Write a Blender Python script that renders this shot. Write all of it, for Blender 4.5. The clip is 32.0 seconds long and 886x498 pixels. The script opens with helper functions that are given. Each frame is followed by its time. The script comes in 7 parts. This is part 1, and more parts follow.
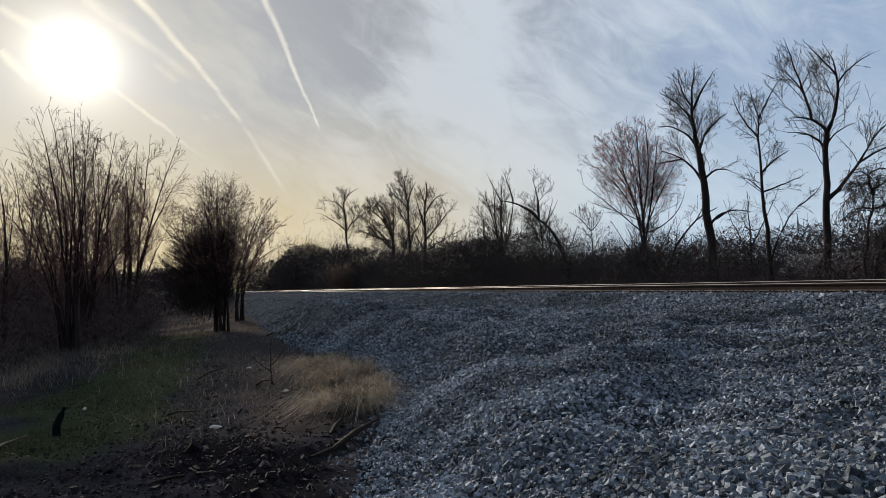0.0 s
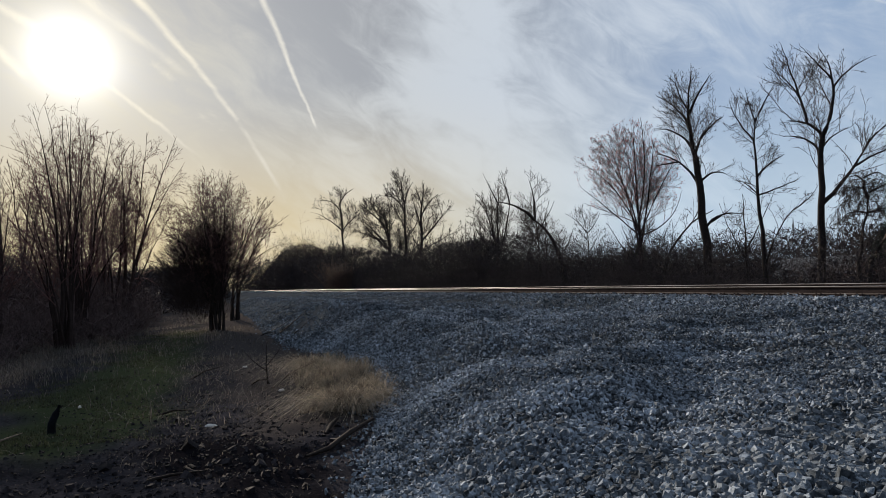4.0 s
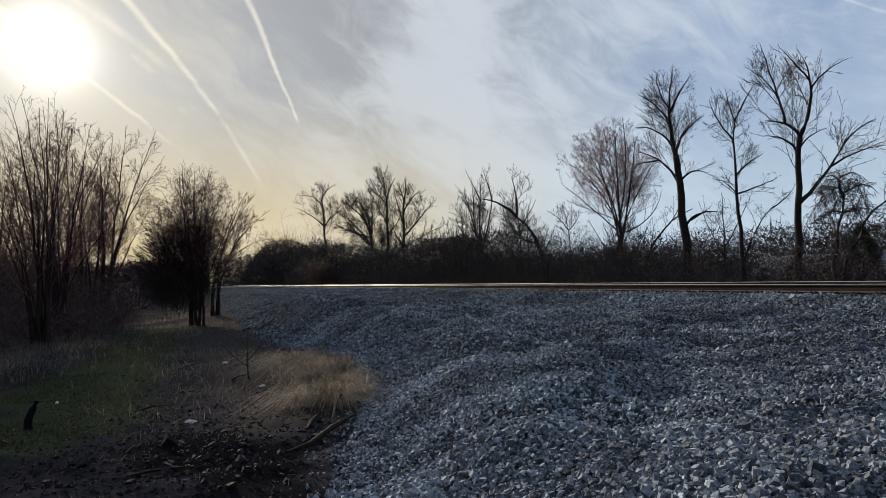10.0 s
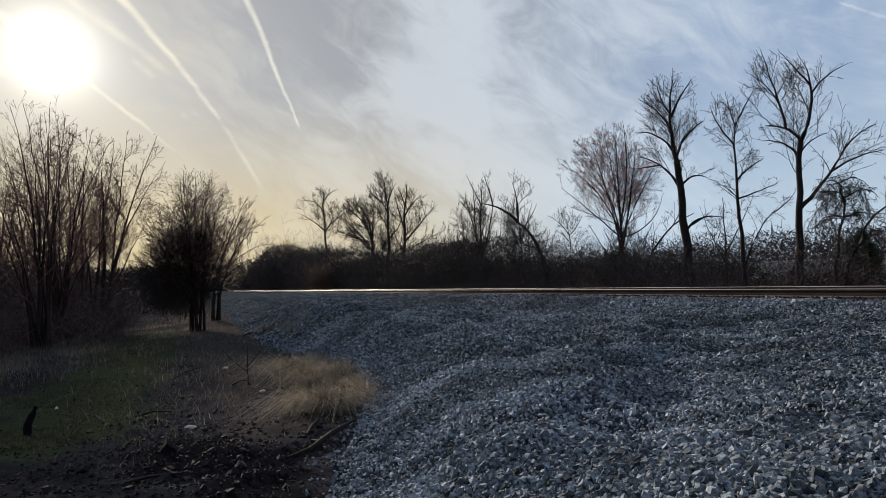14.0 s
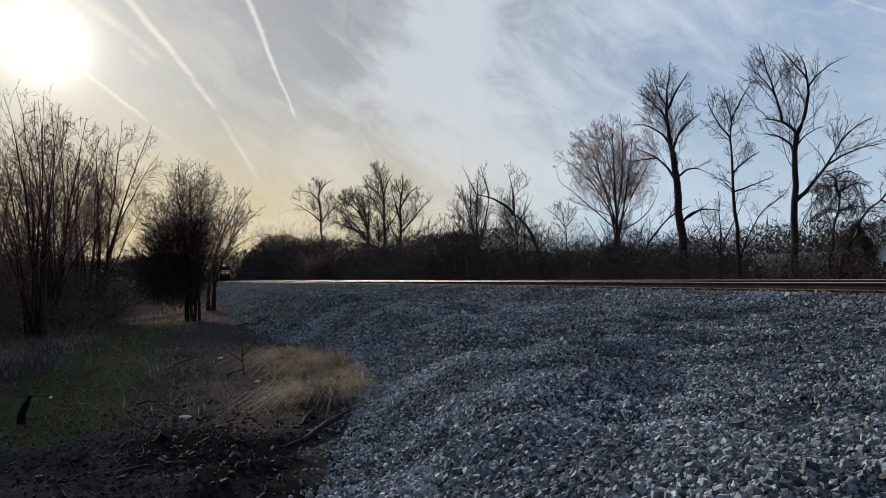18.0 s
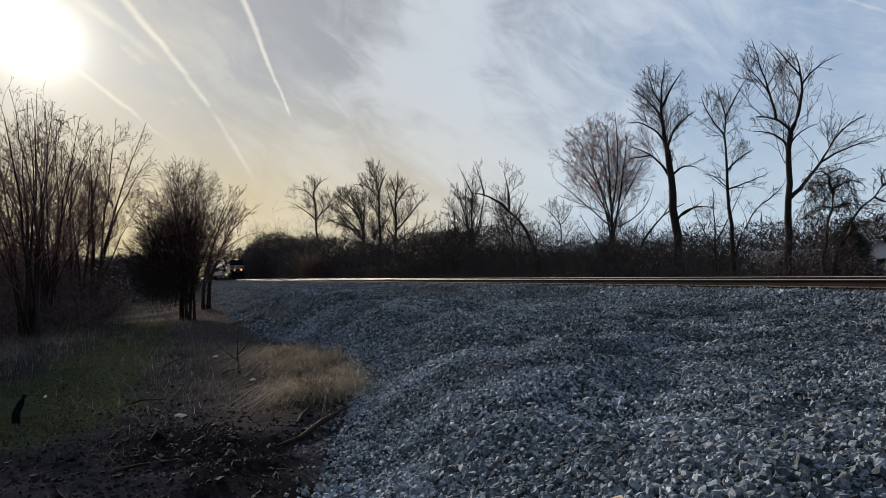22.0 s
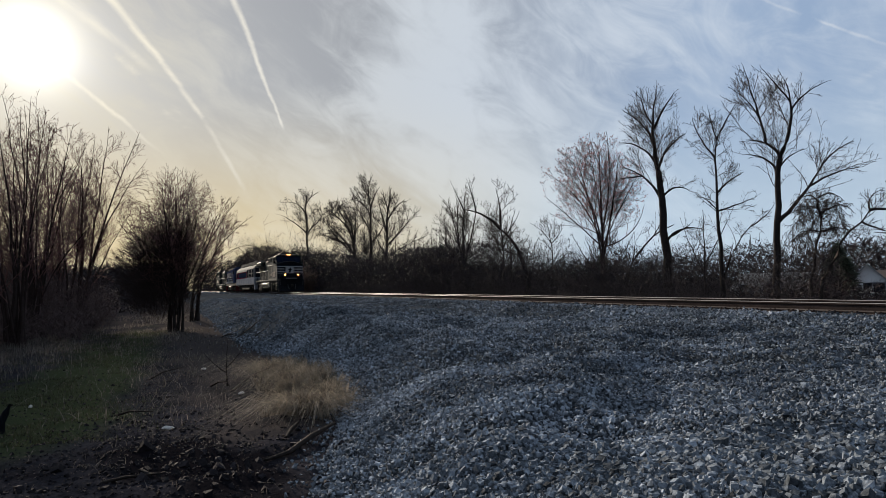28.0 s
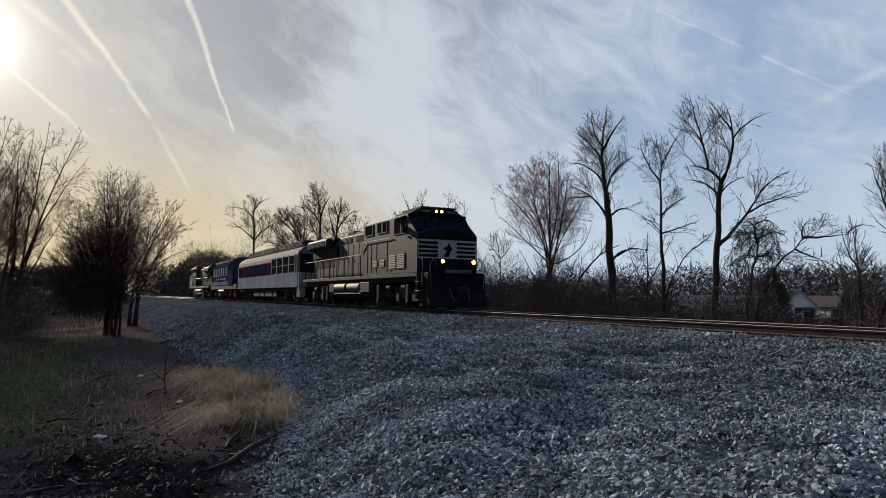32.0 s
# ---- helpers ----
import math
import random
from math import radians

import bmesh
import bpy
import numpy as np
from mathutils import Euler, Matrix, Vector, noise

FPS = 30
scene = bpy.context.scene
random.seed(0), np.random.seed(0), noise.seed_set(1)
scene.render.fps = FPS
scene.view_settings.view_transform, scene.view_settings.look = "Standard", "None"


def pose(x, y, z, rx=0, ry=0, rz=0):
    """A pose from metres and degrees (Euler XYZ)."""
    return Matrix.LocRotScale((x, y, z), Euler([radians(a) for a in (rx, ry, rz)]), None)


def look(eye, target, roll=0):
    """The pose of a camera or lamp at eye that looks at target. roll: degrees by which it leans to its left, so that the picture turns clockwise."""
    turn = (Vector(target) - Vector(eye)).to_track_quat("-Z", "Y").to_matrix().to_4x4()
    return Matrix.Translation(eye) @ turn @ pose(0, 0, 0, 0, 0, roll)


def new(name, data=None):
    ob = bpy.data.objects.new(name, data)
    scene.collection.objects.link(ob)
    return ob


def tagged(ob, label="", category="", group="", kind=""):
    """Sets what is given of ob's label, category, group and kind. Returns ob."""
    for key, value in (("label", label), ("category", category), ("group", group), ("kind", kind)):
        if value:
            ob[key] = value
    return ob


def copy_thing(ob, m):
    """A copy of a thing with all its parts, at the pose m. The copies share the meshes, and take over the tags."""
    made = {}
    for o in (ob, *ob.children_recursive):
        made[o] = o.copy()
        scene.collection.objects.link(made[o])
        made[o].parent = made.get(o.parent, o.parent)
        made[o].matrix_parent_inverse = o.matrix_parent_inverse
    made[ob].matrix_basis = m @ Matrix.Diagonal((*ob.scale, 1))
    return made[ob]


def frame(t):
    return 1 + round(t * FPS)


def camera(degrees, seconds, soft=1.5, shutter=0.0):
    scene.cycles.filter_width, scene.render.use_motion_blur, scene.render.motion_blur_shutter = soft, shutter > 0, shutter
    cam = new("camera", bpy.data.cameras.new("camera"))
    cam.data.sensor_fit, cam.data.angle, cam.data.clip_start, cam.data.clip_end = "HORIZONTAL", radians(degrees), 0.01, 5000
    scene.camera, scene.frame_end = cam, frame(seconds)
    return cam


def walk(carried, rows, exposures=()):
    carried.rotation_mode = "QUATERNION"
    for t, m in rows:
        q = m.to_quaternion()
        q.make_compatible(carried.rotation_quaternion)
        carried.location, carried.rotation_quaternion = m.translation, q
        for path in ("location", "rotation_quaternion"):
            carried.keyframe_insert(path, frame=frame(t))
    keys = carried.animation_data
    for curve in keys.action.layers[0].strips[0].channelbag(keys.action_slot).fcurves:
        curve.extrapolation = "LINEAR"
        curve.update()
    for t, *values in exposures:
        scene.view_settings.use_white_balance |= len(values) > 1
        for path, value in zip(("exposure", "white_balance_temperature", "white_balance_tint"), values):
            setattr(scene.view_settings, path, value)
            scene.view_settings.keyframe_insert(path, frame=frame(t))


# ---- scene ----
EYE = (0.0, 0.0, 0.542)          # metres; z = 0 is the top of the rails
cam = camera(67.0, 32.0, soft=0.6)
# seconds and the turn of the hand-held camera in degrees
TURNS = [
    (0, 92.58, 3.10, 71.19), (0.5, 92.59, 3.31, 71.53), (1, 92.46, 3.26, 71.44), (1.5, 92.44, 2.97, 71.04),
    (2, 92.49, 2.97, 70.79), (2.5, 92.64, 3.08, 70.70), (3, 92.75, 2.92, 70.70), (3.5, 92.71, 2.76, 70.87),
    (5.5, 92.30, 2.55, 70.55), (6, 92.39, 2.48, 70.57), (6.5, 92.43, 2.63, 70.54), (7, 92.22, 2.64, 70.35),
    (7.5, 92.01, 2.49, 70.17), (8, 91.94, 2.14, 70.06), (8.5, 92.00, 1.98, 69.81), (9, 92.08, 2.01, 69.49),
    (9.5, 92.20, 2.32, 69.33), (10, 92.23, 2.41, 69.30), (10.5, 92.28, 2.37, 69.31), (11, 92.44, 2.53, 69.49),
    (11.5, 92.47, 2.45, 69.62), (12, 92.40, 2.22, 69.65), (12.5, 92.43, 2.14, 69.65), (13, 92.55, 2.24, 69.62),
    (13.5, 92.66, 2.38, 69.49), (14, 92.65, 2.43, 69.38), (14.5, 92.67, 2.37, 69.33), (16.5, 92.50, 2.06, 69.15),
    (17, 92.25, 1.92, 69.12), (17.5, 92.06, 1.99, 69.09), (18, 91.90, 2.12, 69.02), (18.5, 91.67, 2.23, 68.94),
    (19, 91.47, 2.40, 68.86), (19.5, 91.38, 2.54, 68.82), (20, 91.38, 2.54, 68.81), (20.5, 91.51, 2.59, 68.80),
    (21, 91.61, 2.47, 68.77), (21.5, 91.63, 2.28, 68.71), (22, 91.70, 2.25, 68.62), (22.5, 91.73, 2.18, 68.51),
    (23, 91.81, 2.06, 68.42), (23.5, 91.89, 2.04, 68.36), (24, 91.90, 1.96, 68.31), (24.5, 91.97, 1.96, 68.23),
    (25, 92.14, 1.90, 68.04), (25.5, 92.51, 1.91, 67.82), (27.5, 93.22, 1.48, 67.97), (28, 93.05, 1.18, 67.77),
    (28.5, 92.92, 0.88, 67.13), (29, 93.08, 0.54, 66.41), (29.5, 93.46, 0.37, 66.00), (30, 93.73, 0.14, 65.72),
    (30.5, 93.85, -0.04, 65.48), (31, 93.92, -0.24, 65.11), (31.5, 93.99, -0.50, 64.38), (32, 94.11, -0.61, 63.33),
]
# the hand's slow sway: seconds, metres along and across the track
SWAY = np.array([(0, 0, 0), (3, 0.02, -0.01), (9, 0.045, -0.025), (14, 0.034, -0.012), (20, 0.030, 0.0), (25, 0.05, -0.02), (29, 0.05, -0.052), (32, 0.054, -0.057)])
walk(cam, [(t, pose(EYE[0] + np.interp(t, SWAY[:, 0], SWAY[:, 1]), EYE[1] + np.interp(t, SWAY[:, 0], SWAY[:, 2]), EYE[2], rx, ry, rz))
           for t, rx, ry, rz in TURNS])

# ---- sky and sun ----
SUN = Vector((-0.9393, -0.1582, 0.3043)).normalized()


def nodes_of(tree):
    """Short forms: add(kind, inputs...) and link."""
    def add(kind, **sets):
        n = tree.nodes.new(kind)
        for k, v in sets.items():
            if k.startswith("in_"):
                key = k[3:]
                n.inputs[int(key) if key.isdigit() else key.replace("_", " ")].default_value = v
            elif k == "operation":
                n.operation = v
            elif k == "data_type":
                n.data_type = v
            elif k == "blend_type":
                n.blend_type = v
            elif k == "noise_dimensions":
                n.noise_dimensions = v
            elif k == "interpolation_type":
                n.interpolation_type = v
            elif k == "feature":
                n.feature = v
            elif k == "attribute_name":
                n.attribute_name = v
            elif k == "sky_type":
                n.sky_type = v
        return n

    def link(a, b):
        tree.links.new(a, b)
    return add, link


def build_world():
    world = bpy.data.worlds.new("evening_sky")
    scene.world = world
    world.use_nodes = True
    tree = world.node_tree
    tree.nodes.clear()
    add, link = nodes_of(tree)

    def math_node(op, a, b=None, c=None, clamp=False):
        n = tree.nodes.new("ShaderNodeMath")
        n.operation, n.use_clamp = op, clamp
        for i, v in enumerate((a, b, c)):
            if v is None:
                continue
            if isinstance(v, (int, float)):
                n.inputs[i].default_value = v
            else:
                link(v, n.inputs[i])
        return n.outputs[0]

    def dot(v):
        n = add("ShaderNodeVectorMath", operation="DOT_PRODUCT")
        link(way, n.inputs[0])
        n.inputs[1].default_value = v
        return n.outputs["Value"]

    def ramp(value, lo, hi):
        n = add("ShaderNodeMapRange", interpolation_type="SMOOTHSTEP")
        n.inputs["From Min"].default_value, n.inputs["From Max"].default_value = lo, hi
        link(value, n.inputs["Value"])
        return n.outputs[0]

    def mix(fac, a, b, how="MIX"):
        n = add("ShaderNodeMix", data_type="RGBA", blend_type=how)
        for sock, v in ((n.inputs[0], fac), (n.inputs[6], a), (n.inputs[7], b)):
            if isinstance(v, (int, float)):
                sock.default_value = v
            elif isinstance(v, tuple):
                sock.default_value = (*v, 1)
            else:
                link(v, sock)
        return n.outputs[2]

    coord = add("ShaderNodeTexCoord")
    norm = add("ShaderNodeVectorMath", operation="NORMALIZE")
    link(coord.outputs["Generated"], norm.inputs[0])
    way = norm.outputs[0]
    sky = add("ShaderNodeTexSky", sky_type="NISHITA")
    sky.sun_disc = False
    sky.sun_elevation, sky.sun_rotation = math.asin(SUN.z), math.atan2(SUN.x, SUN.y)
    sky.air_density, sky.dust_density, sky.ozone_density = 1.0, 1.6, 1.5
    near_sun = dot(SUN)                                   # cosine of the angle to the sun
    height = dot((0, 0, 1))

    # clear sky: blue away from the sun, grey behind the thin veil near it, paler and warmer towards the horizon
    clear = mix(1.0, sky.outputs[0], (SKY_R, SKY_G, SKY_B), "MULTIPLY")
    clear = mix(0.85, clear, mix(ramp(near_sun, 0.60, 0.93), (3.4, 4.55, 6.4), (3.6, 3.75, 4.0)))
    low = ramp(height, 0.30, 0.02)
    haze = mix(ramp(near_sun, 0.66, 0.97), (5.2, 6.4, 7.5), (7.6, 6.1, 3.3))
    clear = mix(math_node("MULTIPLY", low, 0.85), clear, haze)
    # cirrus: noise drawn out along the wind, gathered in a few loose banks
    turn = add("ShaderNodeMapping")
    turn.inputs["Rotation"].default_value = (radians(CLOUD_TURN), 0, 0)
    link(way, turn.inputs[0])
    drawn = add("ShaderNodeMapping")
    drawn.inputs["Scale"].default_value = (1.0, 1.0, 2.4)
    drawn.inputs["Location"].default_value = (0.3, 0.9, 0.45)
    link(turn.outputs[0], drawn.inputs[0])
    veil = add("ShaderNodeTexNoise", in_Scale=3.4, in_Detail=8.0, in_Roughness=0.56, in_Distortion=0.55)
    link(drawn.outputs[0], veil.inputs["Vector"])
    wisps = add("ShaderNodeTexNoise", in_Scale=9.0, in_Detail=6.0, in_Roughness=0.6, in_Distortion=1.0)
    link(drawn.outputs[0], wisps.inputs["Vector"])
    cover = math_node("MULTIPLY_ADD", wisps.outputs["Fac"], 0.95, math_node("MULTIPLY_ADD", veil.outputs["Fac"], 1.35, -1.15))
    for centre, reach, gain in BANKS:
        c = Vector(centre).normalized()
        cover = math_node("ADD", cover, math_node("MULTIPLY", ramp(dot(c), math.cos(radians(reach)), 1.0), gain))
    cloud = ramp(cover, -0.28, 0.42)
    # what the thin cloud scatters: warm near the sun, pale further off
    wide = math_node("POWER", math_node("MAXIMUM", near_sun, 0.0), 14.0)
    cloud_col = mix(wide, (6.3, 7.0, 7.9), (6.6, 6.2, 5.2))
    cloud_col = mix(math_node("MULTIPLY", low, 0.6), cloud_col, mix(1.0, haze, (1.12, 1.12, 1.12), "MULTIPLY"))
    body = mix(math_node("MULTIPLY", cloud, 0.85), clear, cloud_col)

    # contrails: streaks on great circles; two ends, the width at each, a strength, and whether the far end fades out
    wob = add("ShaderNodeTexNoise", in_Scale=16.0, in_Detail=5.0, in_Roughness=0.65)
    link(way, wob.inputs["Vector"])
    ripple = math_node("MULTIPLY", math_node("SUBTRACT", wob.outputs["Fac"], 0.5), 0.010)
    for a, b, wide_a, wide_b, power, fades in CONTRAILS:
        a, b = Vector(a).normalized(), Vector(b).normalized()
        across = a.cross(b).normalized()
        along = (b - a * a.dot(b)).normalized()
        off = math_node("ABSOLUTE", math_node("ADD", dot(across), ripple))
        run = math_node("DIVIDE", dot(along), max(1e-3, along.dot(b)))
        wide_here = math_node("MAXIMUM", math_node("MULTIPLY_ADD", run, wide_b - wide_a, wide_a), 0.0006)
        core = ramp(math_node("DIVIDE", off, wide_here), 1.15, 0.0)
        ends = math_node("MULTIPLY", ramp(run, 1.04, 0.70 if fades else 0.98), ramp(run, -0.03, 0.02))
        core = math_node("MULTIPLY", core, math_node("MULTIPLY", ends, ramp(dot(a), 0.2, 0.5)))
        core = math_node("MULTIPLY", core, math_node("MULTIPLY_ADD", wisps.outputs["Fac"], 1.5, power - 0.80), clamp=True)
        body = mix(core, body, mix(wide, (7.6, 7.9, 8.2), (10.2, 9.4, 7.6)))

    # the sky dims away from the low sun
    away = add("ShaderNodeMapRange", interpolation_type="SMOOTHSTEP")
    for key, v in (("From Min", -0.75), ("From Max", 0.36), ("To Min", 0.50), ("To Max", 1.0)):
        away.inputs[key].default_value = v
    link(near_sun, away.inputs["Value"])
    dim = add("ShaderNodeVectorMath", operation="SCALE")
    link(body, dim.inputs[0])
    link(away.outputs[0], dim.inputs["Scale"])
    body = dim.outputs[0]

    # the aureole round the veiled sun
    gap = math_node("ARCCOSINE", math_node("MINIMUM", near_sun, 0.999999))
    glow = math_node("MULTIPLY", math_node("POWER", 2.718, math_node("MULTIPLY", gap, -8.0)), 1.4)
    disc = math_node("MULTIPLY", math_node("POWER", 2.718, math_node("MULTIPLY", gap, -44.0)), 34.0)
    ring = add("ShaderNodeVectorMath", operation="SCALE")
    ring.inputs[0].default_value = (1.0, 0.86, 0.52)
    link(glow, ring.inputs["Scale"])
    heart = add("ShaderNodeVectorMath", operation="SCALE")
    heart.inputs[0].default_value = (1.0, 0.97, 0.9)
    link(disc, heart.inputs["Scale"])
    body = mix(1.0, mix(1.0, body, ring.outputs[0], "ADD"), heart.outputs[0], "ADD")
    # below the horizon the sky is dull
    ground = mix(ramp(height, 0.0, -0.05), body, (0.9, 0.85, 0.8))
    back = add("ShaderNodeBackground", in_Strength=0.06)
    link(ground, back.inputs[0])
    out = add("ShaderNodeOutputWorld")
    link(back.outputs[0], out.inputs[0])


CLOUD_TURN = 34
SKY_R, SKY_G, SKY_B = 0.50, 0.56, 0.66
# loose banks of cirrus: middle, half width in degrees, how much thicker (or thinner) the veil is
BANKS = [
    ((-0.890, 0.300, 0.345), 9, 0.16), ((-0.875, 0.390, 0.285), 11, 0.20), ((-0.930, 0.270, 0.215), 10, 0.16), ((-0.866, 0.460, 0.190), 11, 0.14),
    ((-0.925, 0.190, 0.330), 9, -0.16), ((-0.930, 0.170, 0.400), 9, -0.10), ((-0.62, 0.74, 0.22), 26, -0.10),
]
CONTRAILS = [
    ((-0.9192, -0.0843, 0.3846), (-0.9519, -0.0094, 0.3064), 0.0075, 0.0055, 0.72, False),
    ((-0.9519, -0.0094, 0.3064), (-0.9706, 0.0423, 0.2369), 0.0055, 0.0040, 0.55, False),
    ((-0.9706, 0.0423, 0.2369), (-0.9853, 0.1056, 0.1343), 0.0045, 0.0040, 0.30, True),
    ((-0.9154, 0.0781, 0.3950), (-0.9613, 0.1490, 0.2316), 0.0062, 0.0024, 0.75, False),
    ((-0.9159, -0.1403, 0.3761), (-0.9568, -0.0151, 0.2905), 0.0120, 0.0060, 0.40, True),
    ((-0.9077, -0.2301, 0.3510), (-0.9313, -0.1697, 0.3223), 0.0080, 0.0080, 0.50, True),
    ((-0.9530, -0.1228, 0.2769), (-0.9816, -0.0119, 0.1905), 0.0046, 0.0030, 0.50, True),
    ((-0.9489, -0.0671, 0.3085), (-0.9742, 0.0418, 0.2217), 0.0070, 0.0050, 0.12, True),
    ((-0.9680, -0.0168, 0.2505), (-0.9790, 0.0602, 0.1947), 0.0050, 0.0050, 0.10, True),
    ((-0.4784, 0.8461, 0.2349), (-0.6759, 0.6138, 0.4080), 0.0030, 0.0020, 0.22, True),
    ((-0.4705, 0.8355, 0.2839), (-0.5764, 0.7826, 0.2354), 0.0100, 0.0070, 0.20, True),
    ((-0.9230, -0.2351, 0.3047), (-0.9411, -0.2040, 0.2698), 0.0080, 0.0080, 0.50, True),
]
build_world()

lamp = bpy.data.lights.new("sun", "SUN")
lamp.energy, lamp.angle, lamp.color = 4.7, radians(2.0), (1.0, 0.86, 0.70)
new("sun", lamp).matrix_world = look(SUN * 200, (0, 0, 0))
scene.view_settings.exposure = 0.737

# ---- materials ----
def surface(name, colour, dark=None, rough=0.8, metal=0.0, grain=20.0, stain=1.5, bump=0.15, vary=0.0, island=0.0,
            emit=None, power=0.0, spec=0.5):
    """A material whose colour wanders between two tones at two scales, with fine relief. vary / island: spread of
    brightness between objects / loose pieces."""
    mat = bpy.data.materials.new(name)
    mat.use_nodes = True
    tree = mat.node_tree
    add, link = nodes_of(tree)
    shader = tree.nodes["Principled BSDF"]
    shader.inputs["Roughness"].default_value = rough
    shader.inputs["Metallic"].default_value = metal
    shader.inputs["Specular IOR Level"].default_value = spec
    dark = dark or tuple(c * 0.6 for c in colour)
    coord = add("ShaderNodeTexCoord")
    fine = add("ShaderNodeTexNoise", in_Scale=grain, in_Detail=5.0, in_Roughness=0.65)
    broad = add("ShaderNodeTexNoise", in_Scale=stain, in_Detail=4.0, in_Roughness=0.55)
    link(coord.outputs["Object"], fine.inputs["Vector"])
    link(coord.outputs["Object"], broad.inputs["Vector"])
    both = add("ShaderNodeMath", operation="MULTIPLY_ADD", in_1=0.5)
    half = add("ShaderNodeMath", operation="MULTIPLY", in_1=0.5)
    link(fine.outputs["Fac"], half.inputs[0])
    link(broad.outputs["Fac"], both.inputs[0])
    link(half.outputs[0], both.inputs[2])
    spread = add("ShaderNodeMapRange", interpolation_type="SMOOTHSTEP")
    spread.inputs["From Min"].default_value, spread.inputs["From Max"].default_value = 0.34, 0.64
    link(both.outputs[0], spread.inputs["Value"])
    tone = add("ShaderNodeMix", data_type="RGBA")
    tone.inputs[6].default_value, tone.inputs[7].default_value = (*dark, 1), (*colour, 1)
    link(spread.outputs[0], tone.inputs[0])
    col = tone.outputs[2]
    for amount, source in ((vary, "o"), (island, "i")):
        if amount:
            if source == "o":
                rnd = add("ShaderNodeObjectInfo").outputs["Random"]
            else:
                rnd = add("ShaderNodeNewGeometry").outputs["Random Per Island"]
            gain = add("ShaderNodeMapRange")
            gain.inputs["To Min"].default_value, gain.inputs["To Max"].default_value = 1 - amount, 1 + amount
            link(rnd, gain.inputs["Value"])
            scale = add("ShaderNodeVectorMath", operation="SCALE")
            link(col, scale.inputs[0])
            link(gain.outputs[0], scale.inputs["Scale"])
            col = scale.outputs[0]
    link(col, shader.inputs["Base Color"])
    wear = add("ShaderNodeMapRange")
    wear.inputs["To Min"].default_value, wear.inputs["To Max"].default_value = max(0.03, rough - 0.12), min(1, rough + 0.12)
    link(broad.outputs["Fac"], wear.inputs["Value"])
    link(wear.outputs[0], shader.inputs["Roughness"])
    if bump:
        relief = add("ShaderNodeBump", in_Strength=bump, in_Distance=0.02)
        link(fine.outputs["Fac"], relief.inputs["Height"])
        link(relief.outputs[0], shader.inputs["Normal"])
    if emit:
        shader.inputs["Emission Color"].default_value = (*emit, 1)
        shader.inputs["Emission Strength"].default_value = power
    return mat


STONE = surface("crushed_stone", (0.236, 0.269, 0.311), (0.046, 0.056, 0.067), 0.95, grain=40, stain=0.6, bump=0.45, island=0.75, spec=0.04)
# the bed's dark tone holds the shade in the gaps between stones
GRAVEL_SHADED = surface("shaded_gravel_bed", (0.052, 0.060, 0.070), (0.024, 0.028, 0.033), 0.9, grain=26, stain=0.5, bump=0.7, spec=0.0)
RAIL_SIDE = surface("rail_rust", (0.048, 0.038, 0.036), (0.024, 0.019, 0.018), 0.8, spec=0.0, metal=0.0, grain=30, stain=2, bump=0.3)
RAIL_TOP = surface("rail_polished", (0.24, 0.225, 0.225), (0.17, 0.16, 0.16), 0.55, spec=0.18, metal=0.0, grain=60, stain=1, bump=0.05)
# same rusty steel as the web, lightened for the sun on the foot's slope
RAIL_FOOT_LIT = surface("rail_foot_lit", (0.075, 0.062, 0.058), (0.040, 0.033, 0.031), 0.5, spec=0.3, grain=40, stain=1, bump=0.05)
TIE = surface("tie_timber", (0.10, 0.078, 0.062), (0.05, 0.04, 0.034), 0.9, grain=14, stain=3, bump=0.5, vary=0.3, spec=0.0)
BARK = surface("bark", (0.034, 0.028, 0.026), (0.017, 0.014, 0.013), 0.95, grain=18, stain=2, bump=0.6, spec=0.05)
BARK_RED = surface("bark_reddish", (0.046, 0.033, 0.031), (0.024, 0.018, 0.017), 0.95, grain=18, stain=2, bump=0.5, spec=0.05)
TWIG_RED = surface("reddish_twigs", (0.150, 0.080, 0.076), (0.075, 0.042, 0.041), 0.9, grain=6, stain=1, bump=0, island=0.35, spec=0.1)
TWIG = surface("twigs", (0.050, 0.040, 0.038), (0.028, 0.023, 0.022), 0.9, grain=6, stain=1, bump=0, island=0.35, spec=0.1)
TWIG_PINK = surface("twigs_in_bud", (0.085, 0.052, 0.050), (0.045, 0.030, 0.029), 0.85, grain=6, stain=1, bump=0, island=0.4)
BUD = surface("maple_buds", (0.34, 0.11, 0.10), (0.22, 0.07, 0.065), 0.8, grain=6, stain=1, bump=0, island=0.4)
BRUSH = surface("brush", (0.044, 0.036, 0.037), (0.023, 0.019, 0.021), 0.95, grain=5, stain=0.4, bump=0, island=0.45, spec=0.1)
# lighter than BRUSH: the glare haze towards the sun is painted into it
BRUSH_HAZED = surface("hazed_undergrowth", (0.110, 0.080, 0.078), (0.052, 0.039, 0.039), 0.95, grain=5, stain=0.4, bump=0, island=0.5, spec=0.1)
RUSTY = surface("dead_leaves", (0.105, 0.058, 0.040), (0.05, 0.03, 0.022), 0.9, grain=5, stain=0.4, bump=0, island=0.4)
PAINT = surface("weathered_black_paint", (0.031, 0.040, 0.042), (0.013, 0.018, 0.019), 0.6, grain=9, stain=0.7, bump=0.05, spec=0.03)
PAINT_DARK = surface("black_paint", (0.010, 0.012, 0.016), (0.006, 0.007, 0.009), 0.6, grain=12, stain=0.8, bump=0.05, spec=0.01)
